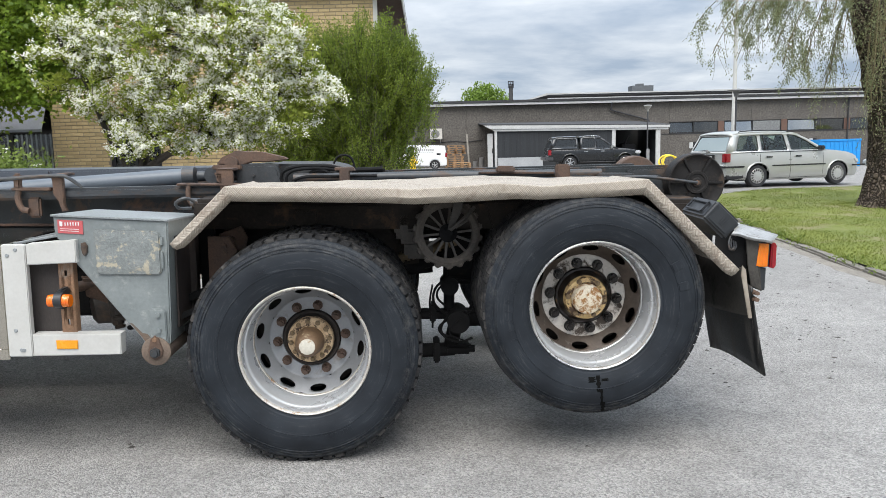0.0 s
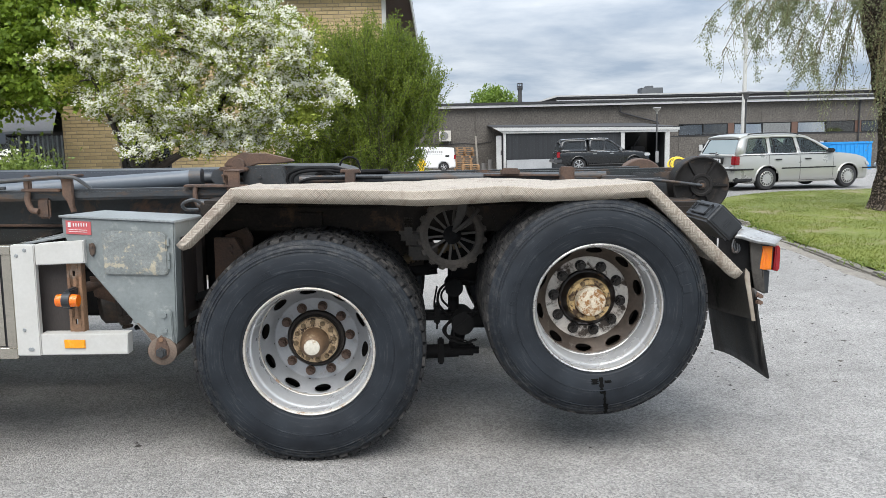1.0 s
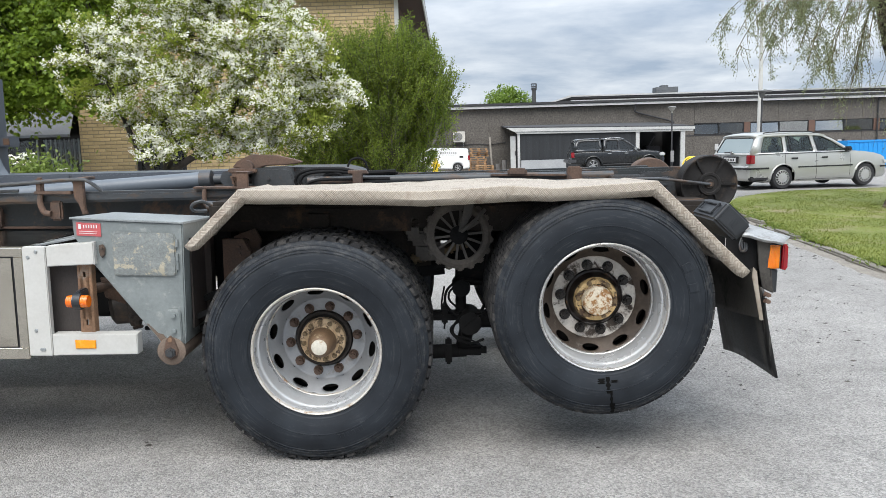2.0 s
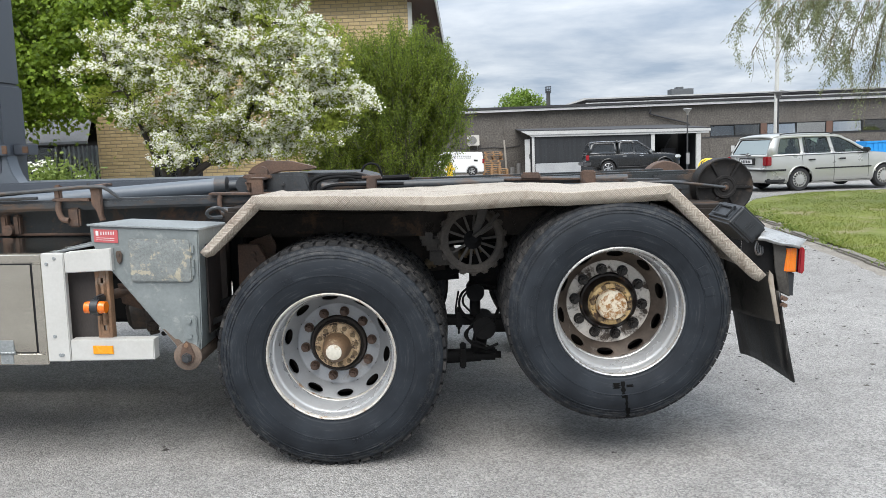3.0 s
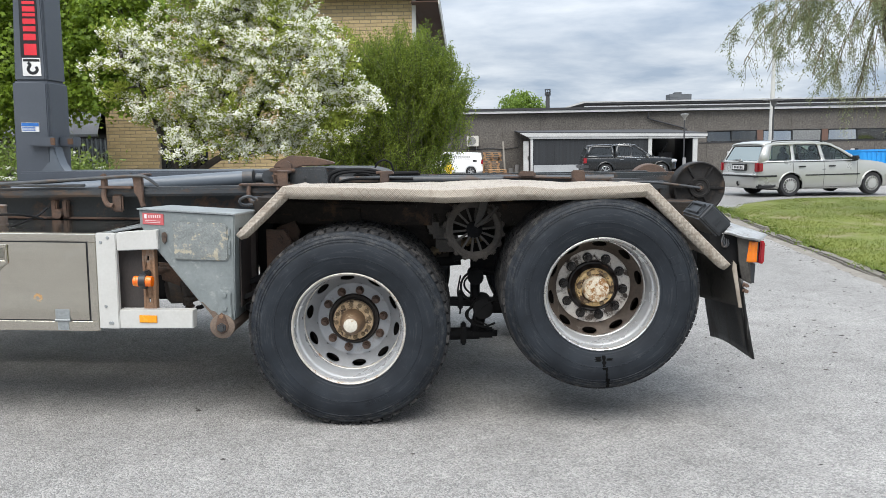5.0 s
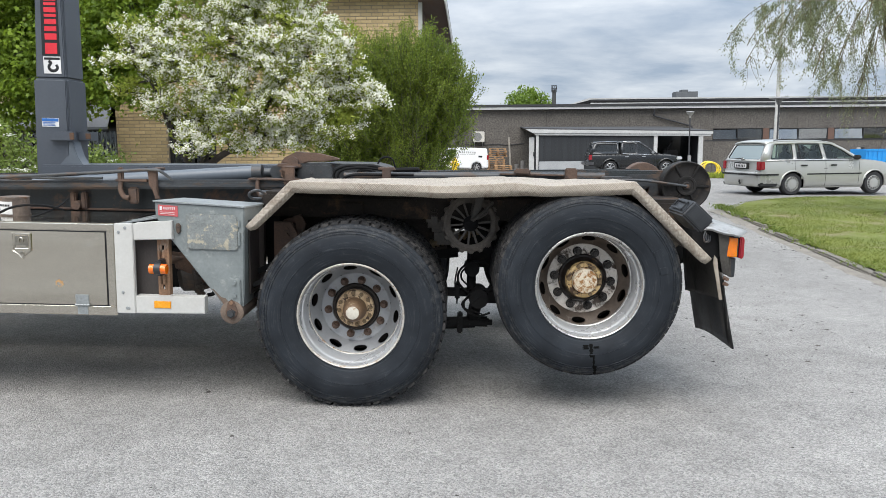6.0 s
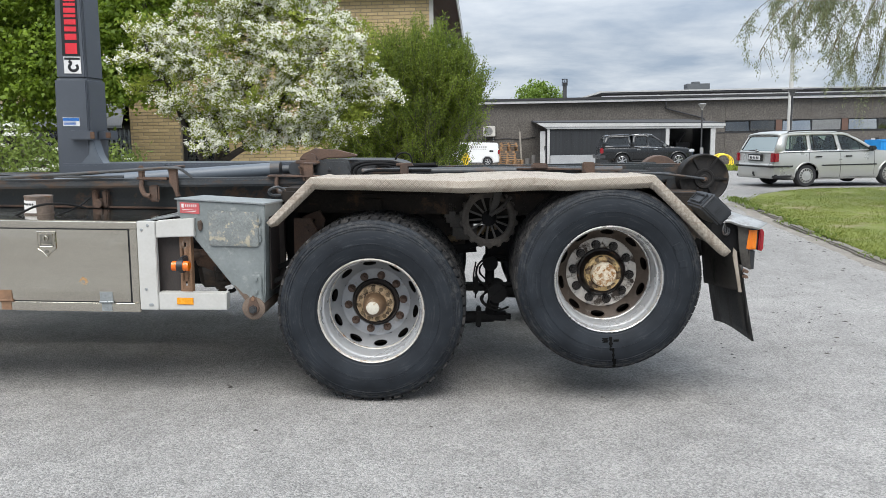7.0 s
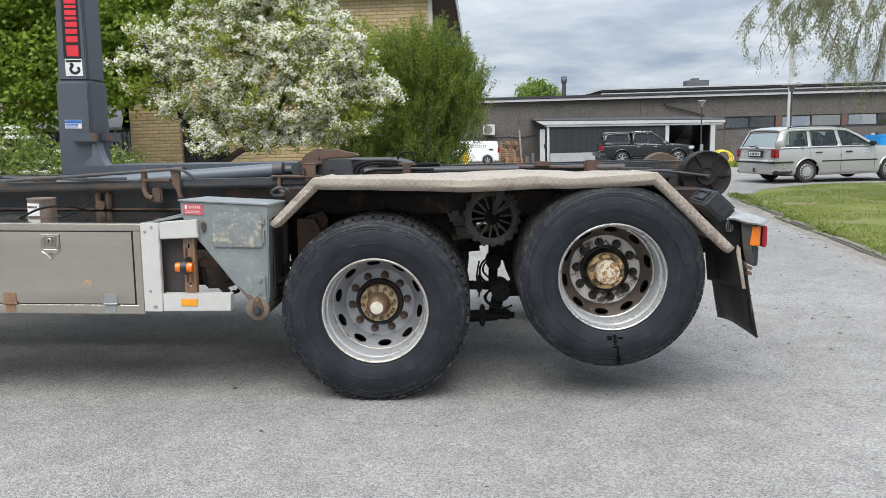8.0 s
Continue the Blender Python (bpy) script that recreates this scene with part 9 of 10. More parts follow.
def car_wheel(parent, x, y, r, wide, out, spokes, rim_mat, holes=False):
    """out: -1 faces the yard, +1 the other side."""
    bm = bmesh.new()
    s = out
    lathe(bm, [(r * 0.62, 0.02 * -s), (r * 0.68, 0.0), (r * 0.90, 0.0), (r * 0.98, -s * 0.03), (r, -s * 0.06), (r, -s * (wide - 0.05)), (r * 0.9, -s * wide), (r * 0.6, -s * wide)], 36)
    w = part("wheel", bm, M_CAR_RUBBER, parent, m=Matrix.Translation((x, y, r)))
    bm = bmesh.new()
    lathe(bm, [(r * 0.66, -s * 0.004), (r * 0.63, s * 0.004), (r * 0.60, -s * 0.02), (r * 0.58, -s * 0.10)], 32)
    if spokes:
        for k in range(spokes):
            box(bm, -0.028, 0.028, -0.012 if s < 0 else -0.03, 0.03 if s < 0 else 0.012, 0.03, r * 0.62, 0.008, pose(0, 0, 0, 0, 360 / spokes * k + 10, 0))
        lathe(bm, [(0.0, s * 0.0), (0.07, s * 0.0), (0.08, -s * 0.02)], 16)
    else:
        lathe(bm, [(0.0, s * 0.012), (r * 0.22, s * 0.012), (r * 0.30, s * 0.004), (r * 0.42, s * 0.006)], 32)
        for k in range(15):
            box(bm, -0.014, 0.014, -0.006, 0.006, r * 0.40, r * 0.62, 0.004, pose(0, 0, 0, 0, 24 * k, 0))
    part("rim", bm, rim_mat, w)
    # flat black disc stands in for the shade behind the spokes
    bm = bmesh.new()
    lathe(bm, [(0.0, -s * 0.04), (r * 0.6, -s * 0.04)], 24)
    part("brake_shade", bm, M_CAR_BLACK, w)


def shell(bm, pts, w, tuck=0.05):
    """A closed car side outline pushed across the width, with rounded flanks."""
    prism(bm, pts, 0.0, w, tuck, None, 3)


def round_poly(pts, r, n=4):
    """A polygon with its corners rounded to about r."""
    out = []
    for k, p in enumerate(pts):
        p, a, b = Vector(p), Vector(pts[k - 1]), Vector(pts[(k + 1) % len(pts)])
        da, db = (a - p), (b - p)
        ca, cb = p + da.normalized() * min(r, da.length * 0.45), p + db.normalized() * min(r, db.length * 0.45)
        for i in range(n + 1):
            u = i / n
            out.append(tuple(ca.lerp(p, u).lerp(p.lerp(cb, u), u)))
    return out


def holed_plate(name, outline, holes, place, material, parent, thick=0.025, label=""):
    """A thin panel cut from an outline, with openings through it; place(u, v) sets it in the world."""
    bm = bmesh.new()
    for loop in [outline] + list(holes):
        vs = [bm.verts.new((u, 0, v)) for u, v in loop]
        for a, b in zip(vs, vs[1:] + vs[:1]):
            bm.edges.new((a, b))
    bmesh.ops.triangle_fill(bm, use_beauty=True, use_dissolve=False, edges=bm.edges[:], normal=(0, -1, 0))
    for v in bm.verts:
        v.co = place(v.co.x, v.co.z)
    ob = part(name, bm, material, parent, label, None, 30)
    md = ob.modifiers.new("thickness", "SOLIDIFY")
    md.thickness, md.offset = thick, 0
    return ob


def car_pane(name, loop, place, material, parent, push=(0, 0, 0), label=""):
    """One pane of glass filling an opening, with its black seal round it."""
    bm = bmesh.new()
    bm.faces.new([bm.verts.new(Vector(place(u, v)) + Vector(push)) for u, v in loop])
    ob = part(name, bm, material, parent, label, None, 0)
    bm = bmesh.new()
    pts = [place(u, v) for u, v in loop]
    tube(bm, pts + [pts[0]], 0.013, 5, 1)
    part("window_seal", bm, M_CAR_BLACK, ob)
    return ob


def car_body(name, rows, prof, w, arches, arch_r, material, parent, cabin=None, crown=0.03, label=""):
    """A body shell through cross sections: rows of (x, under, over, half width), prof of (height share, width share)."""
    bm = bmesh.new()
    xs = [r[0] for r in rows]
    n = max(30, int((xs[-1] - xs[0]) / 0.045))
    stations = sorted(set([round(xs[0] + (xs[-1] - xs[0]) * i / n, 4) for i in range(n + 1)] + [round(x, 4) for x in xs]))
    side = len(prof)
    rings = []
    for x in stations:
        zb, zt, hw = (lerp(x, xs, [r[k] for r in rows]) for k in (1, 2, 3))
        half = [(hw * sh, zb + f * (zt - zb)) for f, sh in prof]
        top = [(half[-1][0] * u, zt + crown * min(1.0, hw) * (1 - u * u)) for u in (0.96, 0.85, 0.6, 0.3)]
        ring = [(w / 2 - y, z) for y, z in half + top] + [(w / 2, zt + crown * min(1.0, hw))] + [(w / 2 + y, z) for y, z in reversed(half + top)]
        vs = []
        for y, z in ring:
            xx, zz = x, z
            for cx, cz in arches:
                dx, dz = xx - cx, zz - cz
                d = math.hypot(dx, dz)
                if abs(d - arch_r) < 0.032 and d > 0.01 and abs(y - w / 2) > 0.5:
                    xx, zz = cx + dx * arch_r / d, cz + dz * arch_r / d
            vs.append(bm.verts.new((xx, y, zz)))
        rings.append(vs)
    m = len(rings[0])
    for i in range(len(rings) - 1):
        for k in range(m):
            q = (k + 1) % m
            f = bm.faces.new((rings[i][k], rings[i][q], rings[i + 1][q], rings[i + 1][k]))
            c = f.calc_center_median()
            if cabin and cabin[0] < c.x < cabin[1] and side <= k < m - side - 1:
                f.material_index = 1
    bm.faces.new(rings[0])
    bm.faces.new(rings[-1][::-1])
    bmesh.ops.recalc_face_normals(bm, faces=bm.faces[:])
    gone = [f for f in bm.faces if any(all(math.hypot(v.co.x - cx, v.co.z - cz) < arch_r + 0.004 for v in f.verts) for cx, cz in arches) and abs(f.calc_center_median().y - w / 2) > 0.5]
    bmesh.ops.delete(bm, geom=gone, context="FACES")
    return part(name, bm, [material, M_SEAT], parent, label, None, 38)


def flank(x, z, rows, prof, w):
    """The near flank's y at a place on the body."""
    xs = [r[0] for r in rows]
    zb, zt, hw = (lerp(x, xs, [r[k] for r in rows]) for k in (1, 2, 3))
    return w / 2 - hw * lerp((z - zb) / (zt - zb), [p[0] for p in prof], [p[1] for p in prof])


def estate_car():
    t = empty("estate_car", pose(9.2, 16.35, gz(9.2, 16.4) - 0.005, 0, LEAN, 14.0) @ Matrix.Diagonal((1, 1, 0.965, 1)), label="pale silver-grey estate car parked beyond the lawn", category="car")
    paint = surf("silver_paint", (0.47, 0.47, 0.445), (0.44, 0.44, 0.415), rough=0.32, metal=0.45, scale=1.5, fine=200, speck=0.03, bump=0.0, coat=0.7)
    r, wb, w = 0.312, 2.515, 1.735
    rows = [(-1.005, 0.34, 0.60, 0.66), (-0.99, 0.28, 0.625, 0.76), (-0.955, 0.25, 0.645, 0.82), (-0.945, 0.25, 0.70, 0.825), (-0.925, 0.25, 0.93, 0.83), (-0.80, 0.24, 0.955, 0.852), (-0.40, 0.22, 0.965, 0.866), (0.5, 0.20, 0.97, 0.8675),
            (1.6, 0.20, 0.97, 0.8675), (2.1, 0.20, 0.965, 0.862), (2.45, 0.20, 0.945, 0.855), (2.80, 0.21, 0.895, 0.835), (3.05, 0.22, 0.83, 0.80), (3.20, 0.23, 0.765, 0.75), (3.30, 0.26, 0.68, 0.68), (3.36, 0.30, 0.60, 0.60), (3.38, 0.36, 0.54, 0.52)]
    prof = [(0.0, 0.93), (0.06, 0.965), (0.18, 0.985), (0.32, 0.995), (0.46, 1.0), (0.52, 1.0), (0.60, 0.998), (0.70, 0.994), (0.80, 0.985), (0.88, 0.975), (0.95, 0.965), (1.0, 0.955)]
    wheels = ((0.0, 0.305), (wb, 0.305))
    body = car_body("body", rows, prof, w, wheels, 0.36, paint, t, (-0.90, 2.02), 0.03, "pale silver-grey painted body")
    for cx, cz in wheels:
        for far in (0, 1):
            bm = bmesh.new()
            pts = []
            for a in range(-6, 187, 8):
                x, z = cx + 0.366 * math.cos(radians(a)), cz + 0.366 * math.sin(radians(a))
                y = flank(x, max(z, 0.26), rows, prof, w)
                pts.append((x, w - y if far else y, z))
            tube(bm, pts, 0.020, 6, 1)
            part("wheel_arch", bm, paint, body)

    def glass_y(z):
        return 0.050 + 0.140 * (z - 0.95) / 0.50
    roofline = [(-0.70, 1.425), (-0.55, 1.452), (-0.2, 1.472), (0.3, 1.480), (0.8, 1.468), (1.15, 1.435), (1.30, 1.405)]
    outline = [(-0.935, 0.93)] + roofline + [(1.55, 1.30), (1.85, 1.125), (2.16, 0.95)]
    holes = [round_poly([(-0.66, 0.985), (0.03, 0.985), (0.03, 1.405), (-0.50, 1.395)], 0.06), round_poly([(0.13, 0.985), (0.92, 0.985), (0.85, 1.412), (0.12, 1.415)], 0.05),
             round_poly([(1.03, 0.985), (1.90, 0.985), (1.84, 1.04), (1.50, 1.25), (1.22, 1.385), (0.95, 1.410)], 0.04)]
    for far in (0, 1):
        def place(u, v, dy=0.0):
            y = glass_y(v) + dy
            return (u, w - y if far else y, v)
        holed_plate("side_frame", outline, holes, place, paint, t)
        for h in holes:
            car_pane("side_window", h, place, M_CAR_GLASS, t, (0, -0.006 if far else 0.006, 0), "tinted side window")
        bm = bmesh.new()
        rod(bm, place(0.26, 0.985), place(0.22, 1.412), 0.013, seg=6)
        part("window_divider", bm, M_CAR_BLACK, t)
    # roof skin from side to side
    bm = bmesh.new()
    skin = []
    for x, z in [(-0.735, 1.385)] + roofline + [(1.36, 1.375)]:
        y0 = glass_y(z) - 0.012
        skin.append([bm.verts.new((x, y0 + (w - 2 * y0) * u, z + 0.045 * (1 - (2 * u - 1) ** 4))) for u in np.linspace(0, 1, 15)])
    for p, q in zip(skin, skin[1:]):
        for k in range(14):
            bm.faces.new((p[k], p[k + 1], q[k + 1], q[k]))
    ob = part("roof", bm, paint, t, "", None, 40)
    md = ob.modifiers.new("thickness", "SOLIDIFY")
    md.thickness = 0.02
    # tailgate and windscreen frames
    def back(u, v):
        return (-0.935 + (v - 0.93) * 0.475, u, v)
    frame_out = [(0.045, 0.93), (w - 0.045, 0.93), (w - 0.175, 1.42), (0.175, 1.42)]
    hole = round_poly([(0.12, 0.985), (w - 0.12, 0.985), (w - 0.225, 1.385), (0.225, 1.385)], 0.07)
    holed_plate("tailgate", frame_out, [hole], back, paint, t)
    car_pane("rear_window", hole, back, M_CAR_REAR, t, (0.006, 0, 0), "pale reflecting rear window")

    def ahead(u, v):
        return (2.14 - (v - 0.955) * 1.90, u, v)
    hole = round_poly([(0.12, 0.99), (w - 0.12, 0.99), (w - 0.23, 1.385), (0.23, 1.385)], 0.06)
    holed_plate("windscreen_frame", [(0.05, 0.955), (w - 0.05, 0.955), (w - 0.175, 1.41), (0.175, 1.41)], [hole], ahead, paint, t)
    car_pane("windscreen", hole, ahead, M_CAR_GLASS, t, (-0.006, 0, 0))
    bm = bmesh.new()
    for x in (0.55, 1.45):
        for y in (0.30, 0.98):
            box(bm, x, x + 0.14, y, y + 0.46, 0.8, 1.18, 0.05)
            box(bm, x, x + 0.10, y + 0.12, y + 0.34, 1.18, 1.36, 0.04)
    box(bm, -0.8, 1.95, 0.1, w - 0.1, 0.80, 0.90, 0.02)
    part("seats", bm, M_SEAT, t)
    bm = bmesh.new()
    for x, y in ((1.75, 0.45),):
        tube(bm, [(x + 0.0, y + 0.18 * math.cos(a * 0.5236), 1.02 + 0.17 * math.sin(a * 0.5236)) for a in range(13)], 0.014, 6, 2)
    part("steering_wheel", bm, M_CAR_BLACK, t)
    for y in (0.20, w - 0.20):
        bm = bmesh.new()
        tube(bm, [(-0.48, y, 1.47), (-0.42, y, 1.515), (0.2, y, 1.535), (0.9, y, 1.515), (1.05, y, 1.46)], 0.016, 6, 4)
        part("roof_rail", bm, M_CAR_BLACK, t, "black roof rail")
    bm = bmesh.new()
    rod(bm, (-0.35, w / 2, 1.47), (-0.48, w / 2, 1.66), 0.006, 0.003, seg=6)
    part("aerial", bm, M_CAR_BLACK, t)
    bm = bmesh.new()
    box(bm, -0.975, -0.915, 0.03, 0.19, 0.70, 0.935, 0.015)
    box(bm, -0.96, -0.84, 0.000, 0.05, 0.705, 0.93, 0.012)
    part("tail_lamp", bm, M_RED, t, "red tail lamp wrapped round the corner")
    bm = bmesh.new()
    box(bm, -0.985, -0.93, w - 0.10, w + 0.004, 0.70, 0.935, 0.015)
    part("tail_lamp", bm, M_RED, t)
    bm = bmesh.new()
    box(bm, -1.025, -0.94, 0.02, w - 0.02, 0.555, 0.60, 0.012)
    box(bm, -1.01, -0.42, -0.014, 0.012, 0.555, 0.60, 0.010)
    part("bumper_strip", bm, M_CAR_BLACK, t)
    bm = bmesh.new()
    box(bm, -0.97, -0.42, 0.012, w - 0.012, 0.24, 0.36, 0.03)
    part("bumper_skirt", bm, M_CAR_BLACK, t)
    bm = bmesh.new()
    box(bm, 0.42, 2.10, -0.012, 0.01, 0.565, 0.60, 0.008)
    part("door_strip", bm, M_CAR_BLACK, t, "black side rubbing strip")
    bm = bmesh.new()
    box(bm, 2.95, 3.39, -0.012, 0.012, 0.50, 0.545, 0.008)
    part("bumper_strip", bm, M_CAR_BLACK, t)
    for x in (0.22, 1.12):
        bm = bmesh.new()
        box(bm, x, x + 0.20, -0.022, 0.0, 0.80, 0.84, 0.012)
        part("door_handle", bm, M_CAR_BLACK, t, "black door handle")
    for x, low_end in ((0.06, 0.66), (0.99, 0.26), (2.02, 0.30)):
        bm = bmesh.new()
        pts = [(x, flank(x, z, rows, prof, w) - 0.001, z) for z in np.linspace(low_end, 0.955, 9)]
        tube(bm, pts, 0.005, 4, 1)
        part("door_gap", bm, M_CAR_BLACK, t)
    bm = bmesh.new()
    tube(bm, [(x, flank(x, 0.245, rows, prof, w) - 0.001, 0.245) for x in np.linspace(0.42, 2.10, 8)], 0.006, 4, 1)
    part("sill_gap", bm, M_CAR_BLACK, t)
    bm = bmesh.new()
    tube(bm, [(x, flank(x, 0.935, rows, prof, w) - 0.002, 0.952) for x in np.linspace(-0.72, 2.0, 14)], 0.011, 5, 1)
    part("window_strip", bm, M_CAR_BLACK, t)
    bm = bmesh.new()
    prism(bm, [(3.14, 0.60), (3.27, 0.59), (3.23, 0.68), (3.08, 0.74)], 0.085, 0.30, 0.02)
    part("headlamp", bm, surf("estate_headlamp", (0.6, 0.62, 0.63), rough=0.1, scale=6, coat=1.0), t, "clear headlamp")
    bm = bmesh.new()
    box(bm, 1.80, 1.96, -0.14, 0.03, 0.97, 1.09, 0.03)
    part("door_mirror", bm, M_CAR_BLACK, t, "dark door mirror")
    bm = bmesh.new()
    box(bm, -0.995, -0.93, 0.55, 1.17, 0.72, 0.90, 0.01)
    part("plate_recess", bm, M_CAR_BLACK, t)
    bm = bmesh.new()
    box(bm, -1.005, -0.99, 0.60, 1.12, 0.75, 0.865, 0.004)
    part("number_plate", bm, M_PRINT_WHITE, t, "white plate with plain dark bars")
    bm = bmesh.new()
    for i in range(6):
        box(bm, -1.0075, -1.004, 0.66 + i * 0.07, 0.70 + i * 0.07, 0.775, 0.84, 0)
    part("plate_bars", bm, M_PRINT_BLACK, t)
    bm = bmesh.new()
    rod(bm, (-0.955, w / 2, 0.99), (-0.93, w / 2, 0.99), 0.05, seg=18)
    part("round_badge", bm, M_CHROME, t)
    bm = bmesh.new()
    rod(bm, (-1.04, w / 2 - 0.05, 0.34), (-1.04, w / 2 - 0.05, 0.42), 0.025, seg=10)
    box(bm, -1.05, -0.9, w / 2 - 0.07, w / 2 - 0.03, 0.30, 0.34, 0.01)
    part("tow_hitch", bm, M_CAR_BLACK, t)
    bm = bmesh.new()
    tube(bm, [(-0.935, 0.75, 0.965), (-0.945, 0.95, 1.01), (-0.94, 1.2, 1.0)], 0.012, 6, 4)
    part("wiper", bm, M_CAR_BLACK, t)
    cap = surf("hubcap", (0.52, 0.52, 0.50), rough=0.4, metal=0.4, scale=5)
    for x in (0, wb):
        car_wheel(t, x, 0.025, r, 0.20, -1, 0, cap)
        car_wheel(t, x, w - 0.025, r, 0.20, 1, 0, cap)
    bm = bmesh.new()
    box(bm, -0.45, wb + 0.45, 0.25, w - 0.25, 0.18, 0.60, 0.05)
    part("underbody", bm, M_CAR_BLACK, t)


estate_car()


def pickup():
    x, y = 8.62, 39.6
    t = empty("pickup_truck", pose(x, y, gz(x, y), 0, LEAN, FACADE), label="black double-cab pickup with a canopy over the bed", category="car")
    paint = surf("black_paint", (0.008, 0.009, 0.011), (0.006, 0.007, 0.008), rough=0.25, scale=2, fine=100, speck=0.05, bump=0.0, coat=0.45, spec=0.5)
    dark_glass = glass_material("dark_tinted_glass", (0.16, 0.18, 0.18), 0.03, 1.6)
    r, wb, w = 0.40, 3.15, 1.85
    rows = [(-1.30, 0.58, 0.74, 0.70), (-1.26, 0.55, 0.78, 0.84), (-1.215, 0.52, 0.80, 0.87), (-1.205, 0.52, 1.08, 0.88), (-1.15, 0.50, 1.14, 0.90), (-0.5, 0.45, 1.16, 0.92), (1.5, 0.42, 1.165, 0.925), (2.55, 0.42, 1.16, 0.92), (2.9, 0.42, 1.14, 0.915),
            (3.4, 0.42, 1.10, 0.90), (3.75, 0.42, 1.05, 0.86), (3.92, 0.44, 0.99, 0.78), (4.02, 0.46, 0.88, 0.68), (4.06, 0.50, 0.74, 0.58)]
    prof = [(0.0, 0.94), (0.08, 0.97), (0.22, 0.985), (0.40, 0.99), (0.55, 1.0), (0.68, 1.0), (0.80, 0.992), (0.90, 0.98), (0.96, 0.965), (1.0, 0.94)]
    wheels = ((0.0, 0.41), (wb, 0.41))
    body = car_body("body", rows, prof, w, wheels, 0.47, paint, t, (0.62, 2.6), 0.05, "glossy black body")
    for cx, cz in wheels:
        bm = bmesh.new()
        tube(bm, [(cx + 0.485 * math.cos(radians(a)), flank(cx, 0.8, rows, prof, w) - 0.012, cz + 0.485 * math.sin(radians(a))) for a in range(-4, 185, 8)], 0.038, 8, 1)
        part("wheel_arch", bm, paint, body, "flared black wheel arch")

    def side(far):
        def place(u, v):
            y = 0.045 + 0.20 * (v - 1.14) / 0.70
            return (u, w - y if far else y, v)
        return place
    canopy_top = [(-0.96, 1.74), (-0.86, 1.80), (-0.2, 1.835), (0.34, 1.825), (0.44, 1.79)]
    cab_top = [(0.60, 1.76), (0.68, 1.825), (1.0, 1.855), (1.45, 1.845), (1.80, 1.775)]
    for name, outline, holes in (("canopy", [(-1.18, 1.13)] + canopy_top + [(0.54, 1.13)], [round_poly([(-0.86, 1.30), (0.36, 1.30), (0.34, 1.70), (-0.70, 1.70)], 0.07)]),
                                 ("cab", [(0.55, 1.13)] + cab_top + [(2.20, 1.50), (2.72, 1.14)], [round_poly([(0.72, 1.235), (1.42, 1.225), (1.36, 1.735), (0.80, 1.735)], 0.07), round_poly([(1.52, 1.225), (2.42, 1.205), (2.08, 1.49), (1.74, 1.715), (1.50, 1.735)], 0.05)])):
        for far in (0, 1):
            holed_plate(name + "_side", outline, holes, side(far), paint, t)
            for h in holes:
                car_pane("side_window", h, side(far), dark_glass, t, (0, -0.006 if far else 0.006, 0))
        tops = canopy_top if name == "canopy" else cab_top
        bm = bmesh.new()
        skin = []
        for x, z in tops:
            y0 = 0.045 + 0.20 * (z - 1.14) / 0.70 - 0.012
            skin.append([bm.verts.new((x, y0 + (w - 2 * y0) * u, z + 0.04 * (1 - (2 * u - 1) ** 4))) for u in np.linspace(0, 1, 13)])
        for p, q in zip(skin, skin[1:]):
            for k in range(12):
                bm.faces.new((p[k], p[k + 1], q[k + 1], q[k]))
        ob = part(name + "_roof", bm, paint, t, "", None, 40)
        md = ob.modifiers.new("thickness", "SOLIDIFY")
        md.thickness = 0.02

    def back(u, v):
        return (-1.18 + (v - 1.13) * 0.36, u, v)
    hole = round_poly([(0.16, 1.26), (w - 0.16, 1.26), (w - 0.28, 1.70), (0.28, 1.70)], 0.07)
    holed_plate("canopy_back", [(0.045, 1.13), (w - 0.045, 1.13), (w - 0.22, 1.76), (0.22, 1.76)], [hole], back, paint, t)
    car_pane("rear_window", hole, back, glass_material("grey_rear_glass", (0.55, 0.58, 0.58), 0.05, 4.0), t, (0.006, 0, 0), "pale reflecting canopy window")

    def ahead(u, v):
        return (2.70 - (v - 1.14) * 1.40, u, v)
    hole = round_poly([(0.14, 1.20), (w - 0.14, 1.20), (w - 0.26, 1.74), (0.26, 1.74)], 0.06)
    holed_plate("windscreen_frame", [(0.06, 1.14), (w - 0.06, 1.14), (w - 0.22, 1.785), (0.22, 1.785)], [hole], ahead, paint, t)
    car_pane("windscreen", hole, ahead, dark_glass, t, (-0.006, 0, 0))
    for x in (0.62, 1.50):
        for y in (0.32, 1.05):
            bm = bmesh.new()
            box(bm, x, x + 0.16, y, y + 0.48, 1.0, 1.425, 0.05)
            box(bm, x + 0.02, x + 0.12, y + 0.12, y + 0.36, 1.41, 1.60, 0.04)
            part("seat", bm, M_SEAT, t)
    bm = bmesh.new()
    rod(bm, (0.55, -0.02, 0.42), (2.58, -0.02, 0.42), 0.04, seg=12)
    part("side_step", bm, M_CAR_BLACK, t, "dark side step bar")
    for x in (0.57, 1.46, 2.52):
        bm = bmesh.new()
        tube(bm, [(x, flank(x, z, rows, prof, w) - 0.001, z) for z in np.linspace(0.50, 1.13, 9)], 0.006, 4, 1)
        part("door_gap", bm, M_CAR_BLACK, t)
    bm = bmesh.new()
    tube(bm, [(0.70, -0.002, 1.20), (1.40, 0.004, 1.12), (2.45, 0.0, 1.15)], 0.012, 6, 4)
    part("chrome_strip", bm, M_CHROME, t)
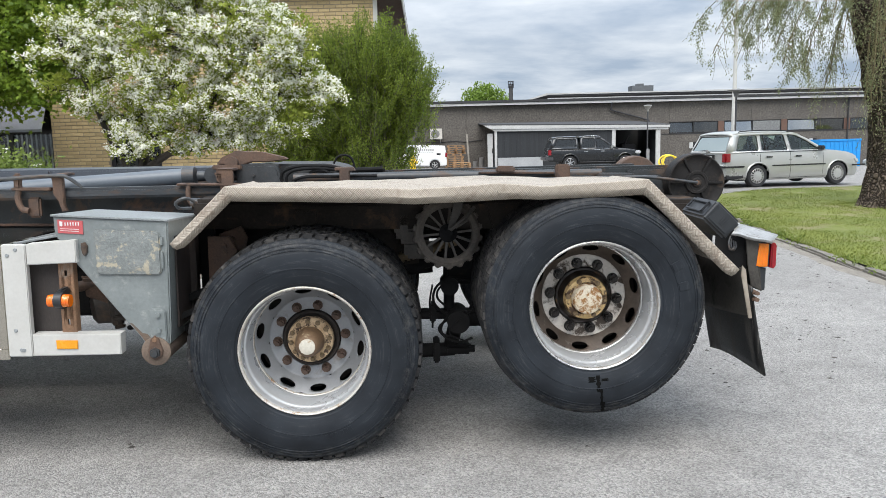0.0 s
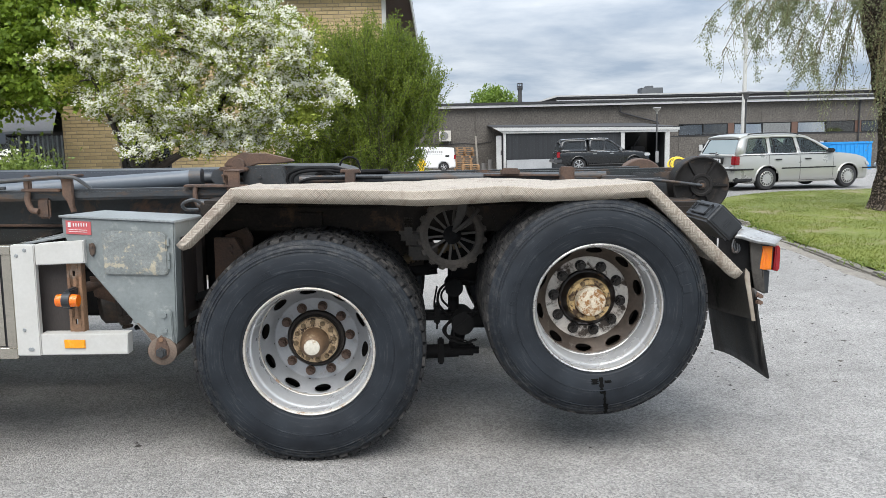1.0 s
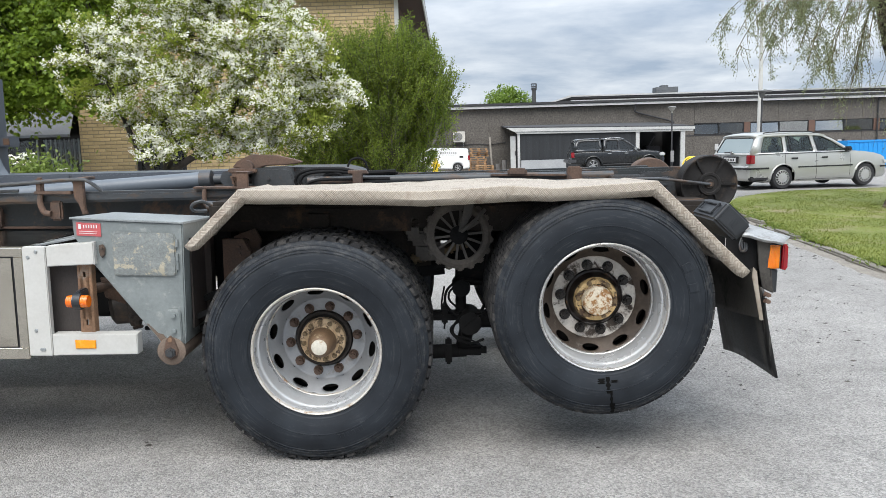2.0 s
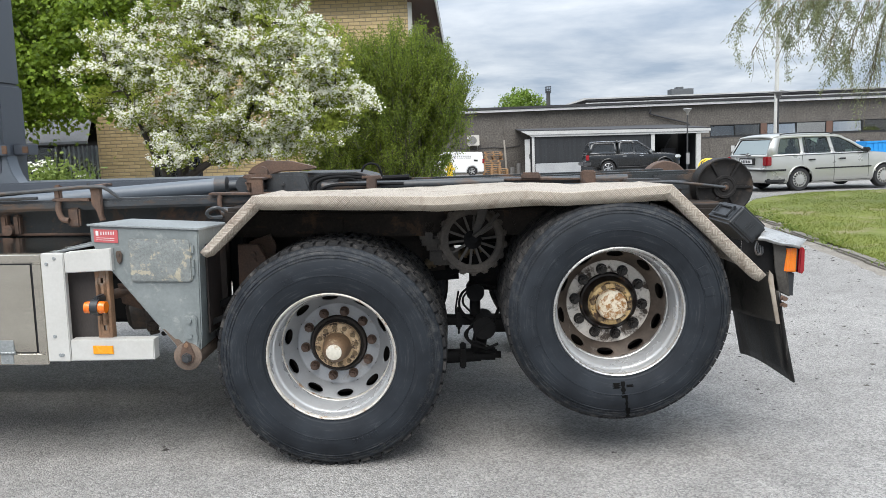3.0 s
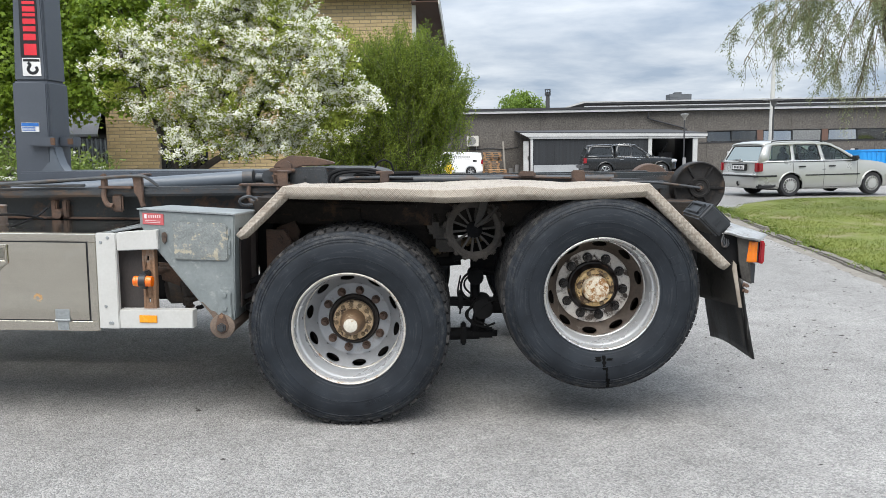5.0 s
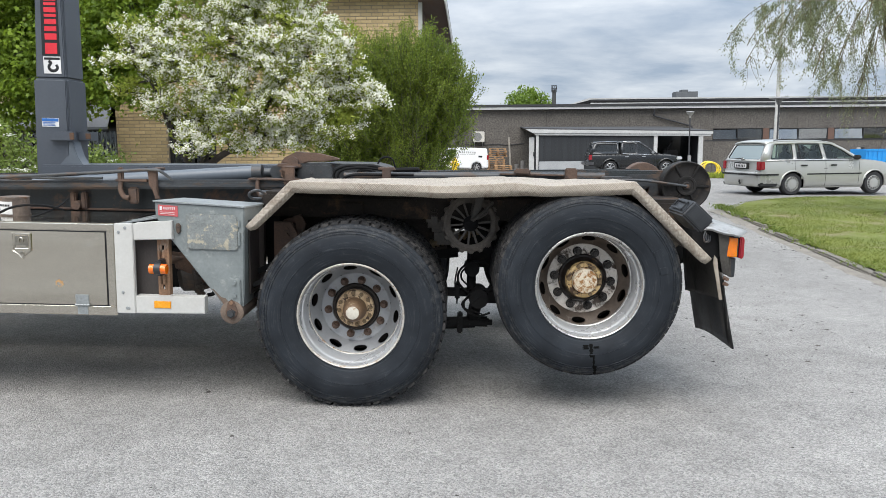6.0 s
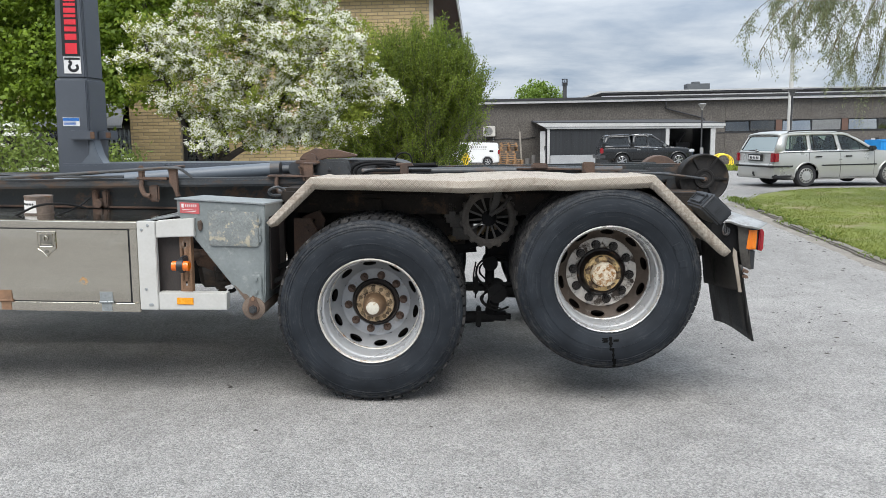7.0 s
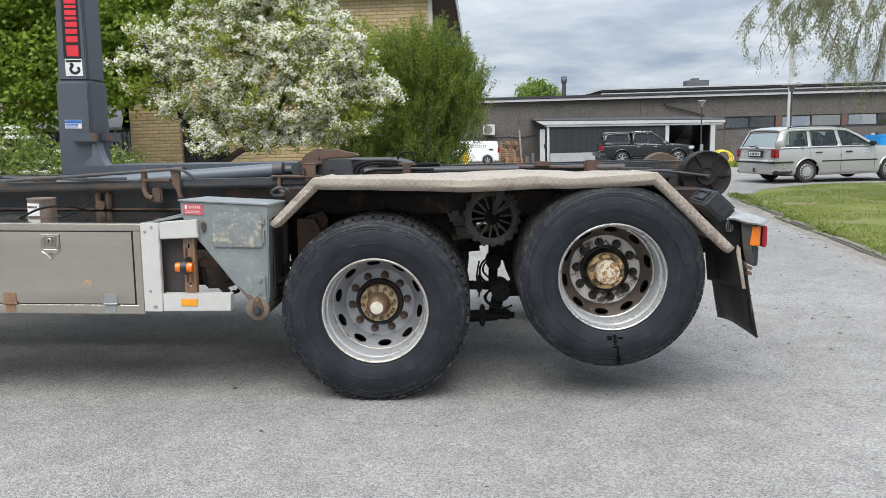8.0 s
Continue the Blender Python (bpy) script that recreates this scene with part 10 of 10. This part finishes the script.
    for xx in (0.80, 1.75):
        bm = bmesh.new()
        box(bm, xx, xx + 0.22, -0.035, 0.0, 1.00, 1.05, 0.012)
        part("door_handle", bm, M_CHROME, t, "chrome door handle")
    bm = bmesh.new()
    box(bm, -1.24, -1.06, -0.012, 0.16, 0.84, 1.14, 0.02)
    part("tail_lamp", bm, M_RED, t, "red tail lamp")
    bm = bmesh.new()
    box(bm, -1.42, -1.20, 0.05, w - 0.05, 0.56, 0.74, 0.04)
    box(bm, -1.40, -0.95, -0.01, 0.05, 0.56, 0.74, 0.02)
    part("rear_bumper", bm, surf("dull_bumper", (0.10, 0.10, 0.105), rough=0.4, metal=0.6, scale=4), t)
    bm = bmesh.new()
    box(bm, 3.72, 4.02, -0.012, 0.25, 0.84, 1.02, 0.04)
    part("headlamp", bm, surf("headlamp_glass", (0.6, 0.62, 0.63), rough=0.1, scale=6, coat=1.0), t, "clear headlamp")
    bm = bmesh.new()
    box(bm, 2.26, 2.44, -0.16, 0.06, 1.19, 1.34, 0.04)
    part("door_mirror", bm, M_CHROME, t)
    for yy in (0.28, w - 0.28):
        bm = bmesh.new()
        tube(bm, [(-0.80, yy, 1.80), (-0.70, yy, 1.86), (0.30, yy, 1.86), (0.42, yy, 1.80)], 0.02, 6, 4)
        tube(bm, [(0.70, yy, 1.82), (0.82, yy, 1.88), (1.55, yy, 1.88), (1.75, yy, 1.81)], 0.02, 6, 4)
        part("roof_rail", bm, M_CHROME, t, "bright roof rail")
    alloy = surf("alloy", (0.55, 0.56, 0.57), rough=0.3, metal=0.8, scale=5)
    for xx in (0, wb):
        car_wheel(t, xx, 0.02, r, 0.26, -1, 6, alloy)
        car_wheel(t, xx, w - 0.02, r, 0.26, 1, 6, alloy)
    bm = bmesh.new()
    box(bm, -0.6, wb + 0.5, 0.3, w - 0.3, 0.32, 0.8, 0.05)
    part("underbody", bm, M_CAR_BLACK, t)


pickup()


def van():
    x, y = 1.04, 49.0
    t = empty("delivery_van", pose(x, y, gz(x, y) + 0.01, 0, LEAN, 180.1), label="small white delivery van with grey lettering bars", category="van")
    paint = surf("van_white", (0.80, 0.80, 0.79), (0.76, 0.76, 0.75), rough=0.3, scale=2, fine=100, speck=0.03, bump=0.0, coat=0.6)
    r, wb, w = 0.30, 2.68, 1.70
    low = [(-0.72, 0.28), (-0.78, 0.34), (-0.78, 0.60), (-0.74, 0.95), (-0.66, 1.50), (-0.60, 1.58), (1.7, 1.60), (2.1, 1.52), (2.75, 1.02), (3.4, 0.90), (3.5, 0.60), (3.48, 0.30), (3.3, 0.22)]
    low += [(wb + 0.37, 0.20)] + list(reversed(arch(wb, 0.35, 10, 0.29))) + [(wb - 0.37, 0.20), (0.37, 0.20)] + list(reversed(arch(0, 0.35, 10, 0.29))) + [(-0.37, 0.24)]
    bm = bmesh.new()
    shell(bm, low, w, 0.06)
    part("body", bm, paint, t, "white painted van body", None, 40)
    yv = w
    bm = bmesh.new()
    box(bm, -0.80, -0.64, yv - 0.16, yv + 0.016, 0.82, 1.12, 0.02)
    part("tail_lamp", bm, M_RED, t, "red tail lamp")
    bm = bmesh.new()
    for i in range(8):
        box(bm, 0.10 + i * 0.14, 0.19 + i * 0.14, yv, yv + 0.006, 1.22, 1.34, 0)
    for i in range(9):
        box(bm, 0.12 + i * 0.12, 0.20 + i * 0.12, yv, yv + 0.006, 1.12, 1.16, 0)
    part("lettering_bars", bm, surf("grey_print", (0.42, 0.42, 0.40), rough=0.5), t, "plain grey printed bars")
    bm = bmesh.new()
    box(bm, -0.36, -0.10, yv, yv + 0.006, 0.96, 1.08, 0)
    part("black_mark", bm, M_PRINT_BLACK, t)
    bm = bmesh.new()
    slab(bm, [(1.45, yv + 0.001, 1.02), (2.45, yv + 0.001, 1.02), (2.0, yv + 0.001, 1.44), (1.45, yv + 0.001, 1.44)], 0.006)
    bmesh.ops.recalc_face_normals(bm, faces=bm.faces[:])
    part("side_window", bm, M_CAR_GLASS, t, angle=0)
    cap = surf("van_cap", (0.5, 0.5, 0.5), rough=0.4, metal=0.5, scale=5)
    for xx in (0, wb):
        car_wheel(t, xx, 0.02, r, 0.2, -1, 5, cap)
        car_wheel(t, xx, w - 0.02, r, 0.2, 1, 5, cap)
    bm = bmesh.new()
    box(bm, -0.4, wb + 0.4, 0.3, w - 0.3, 0.18, 0.6, 0.05)
    part("underbody", bm, M_CAR_BLACK, t)


van()
house_bricks()
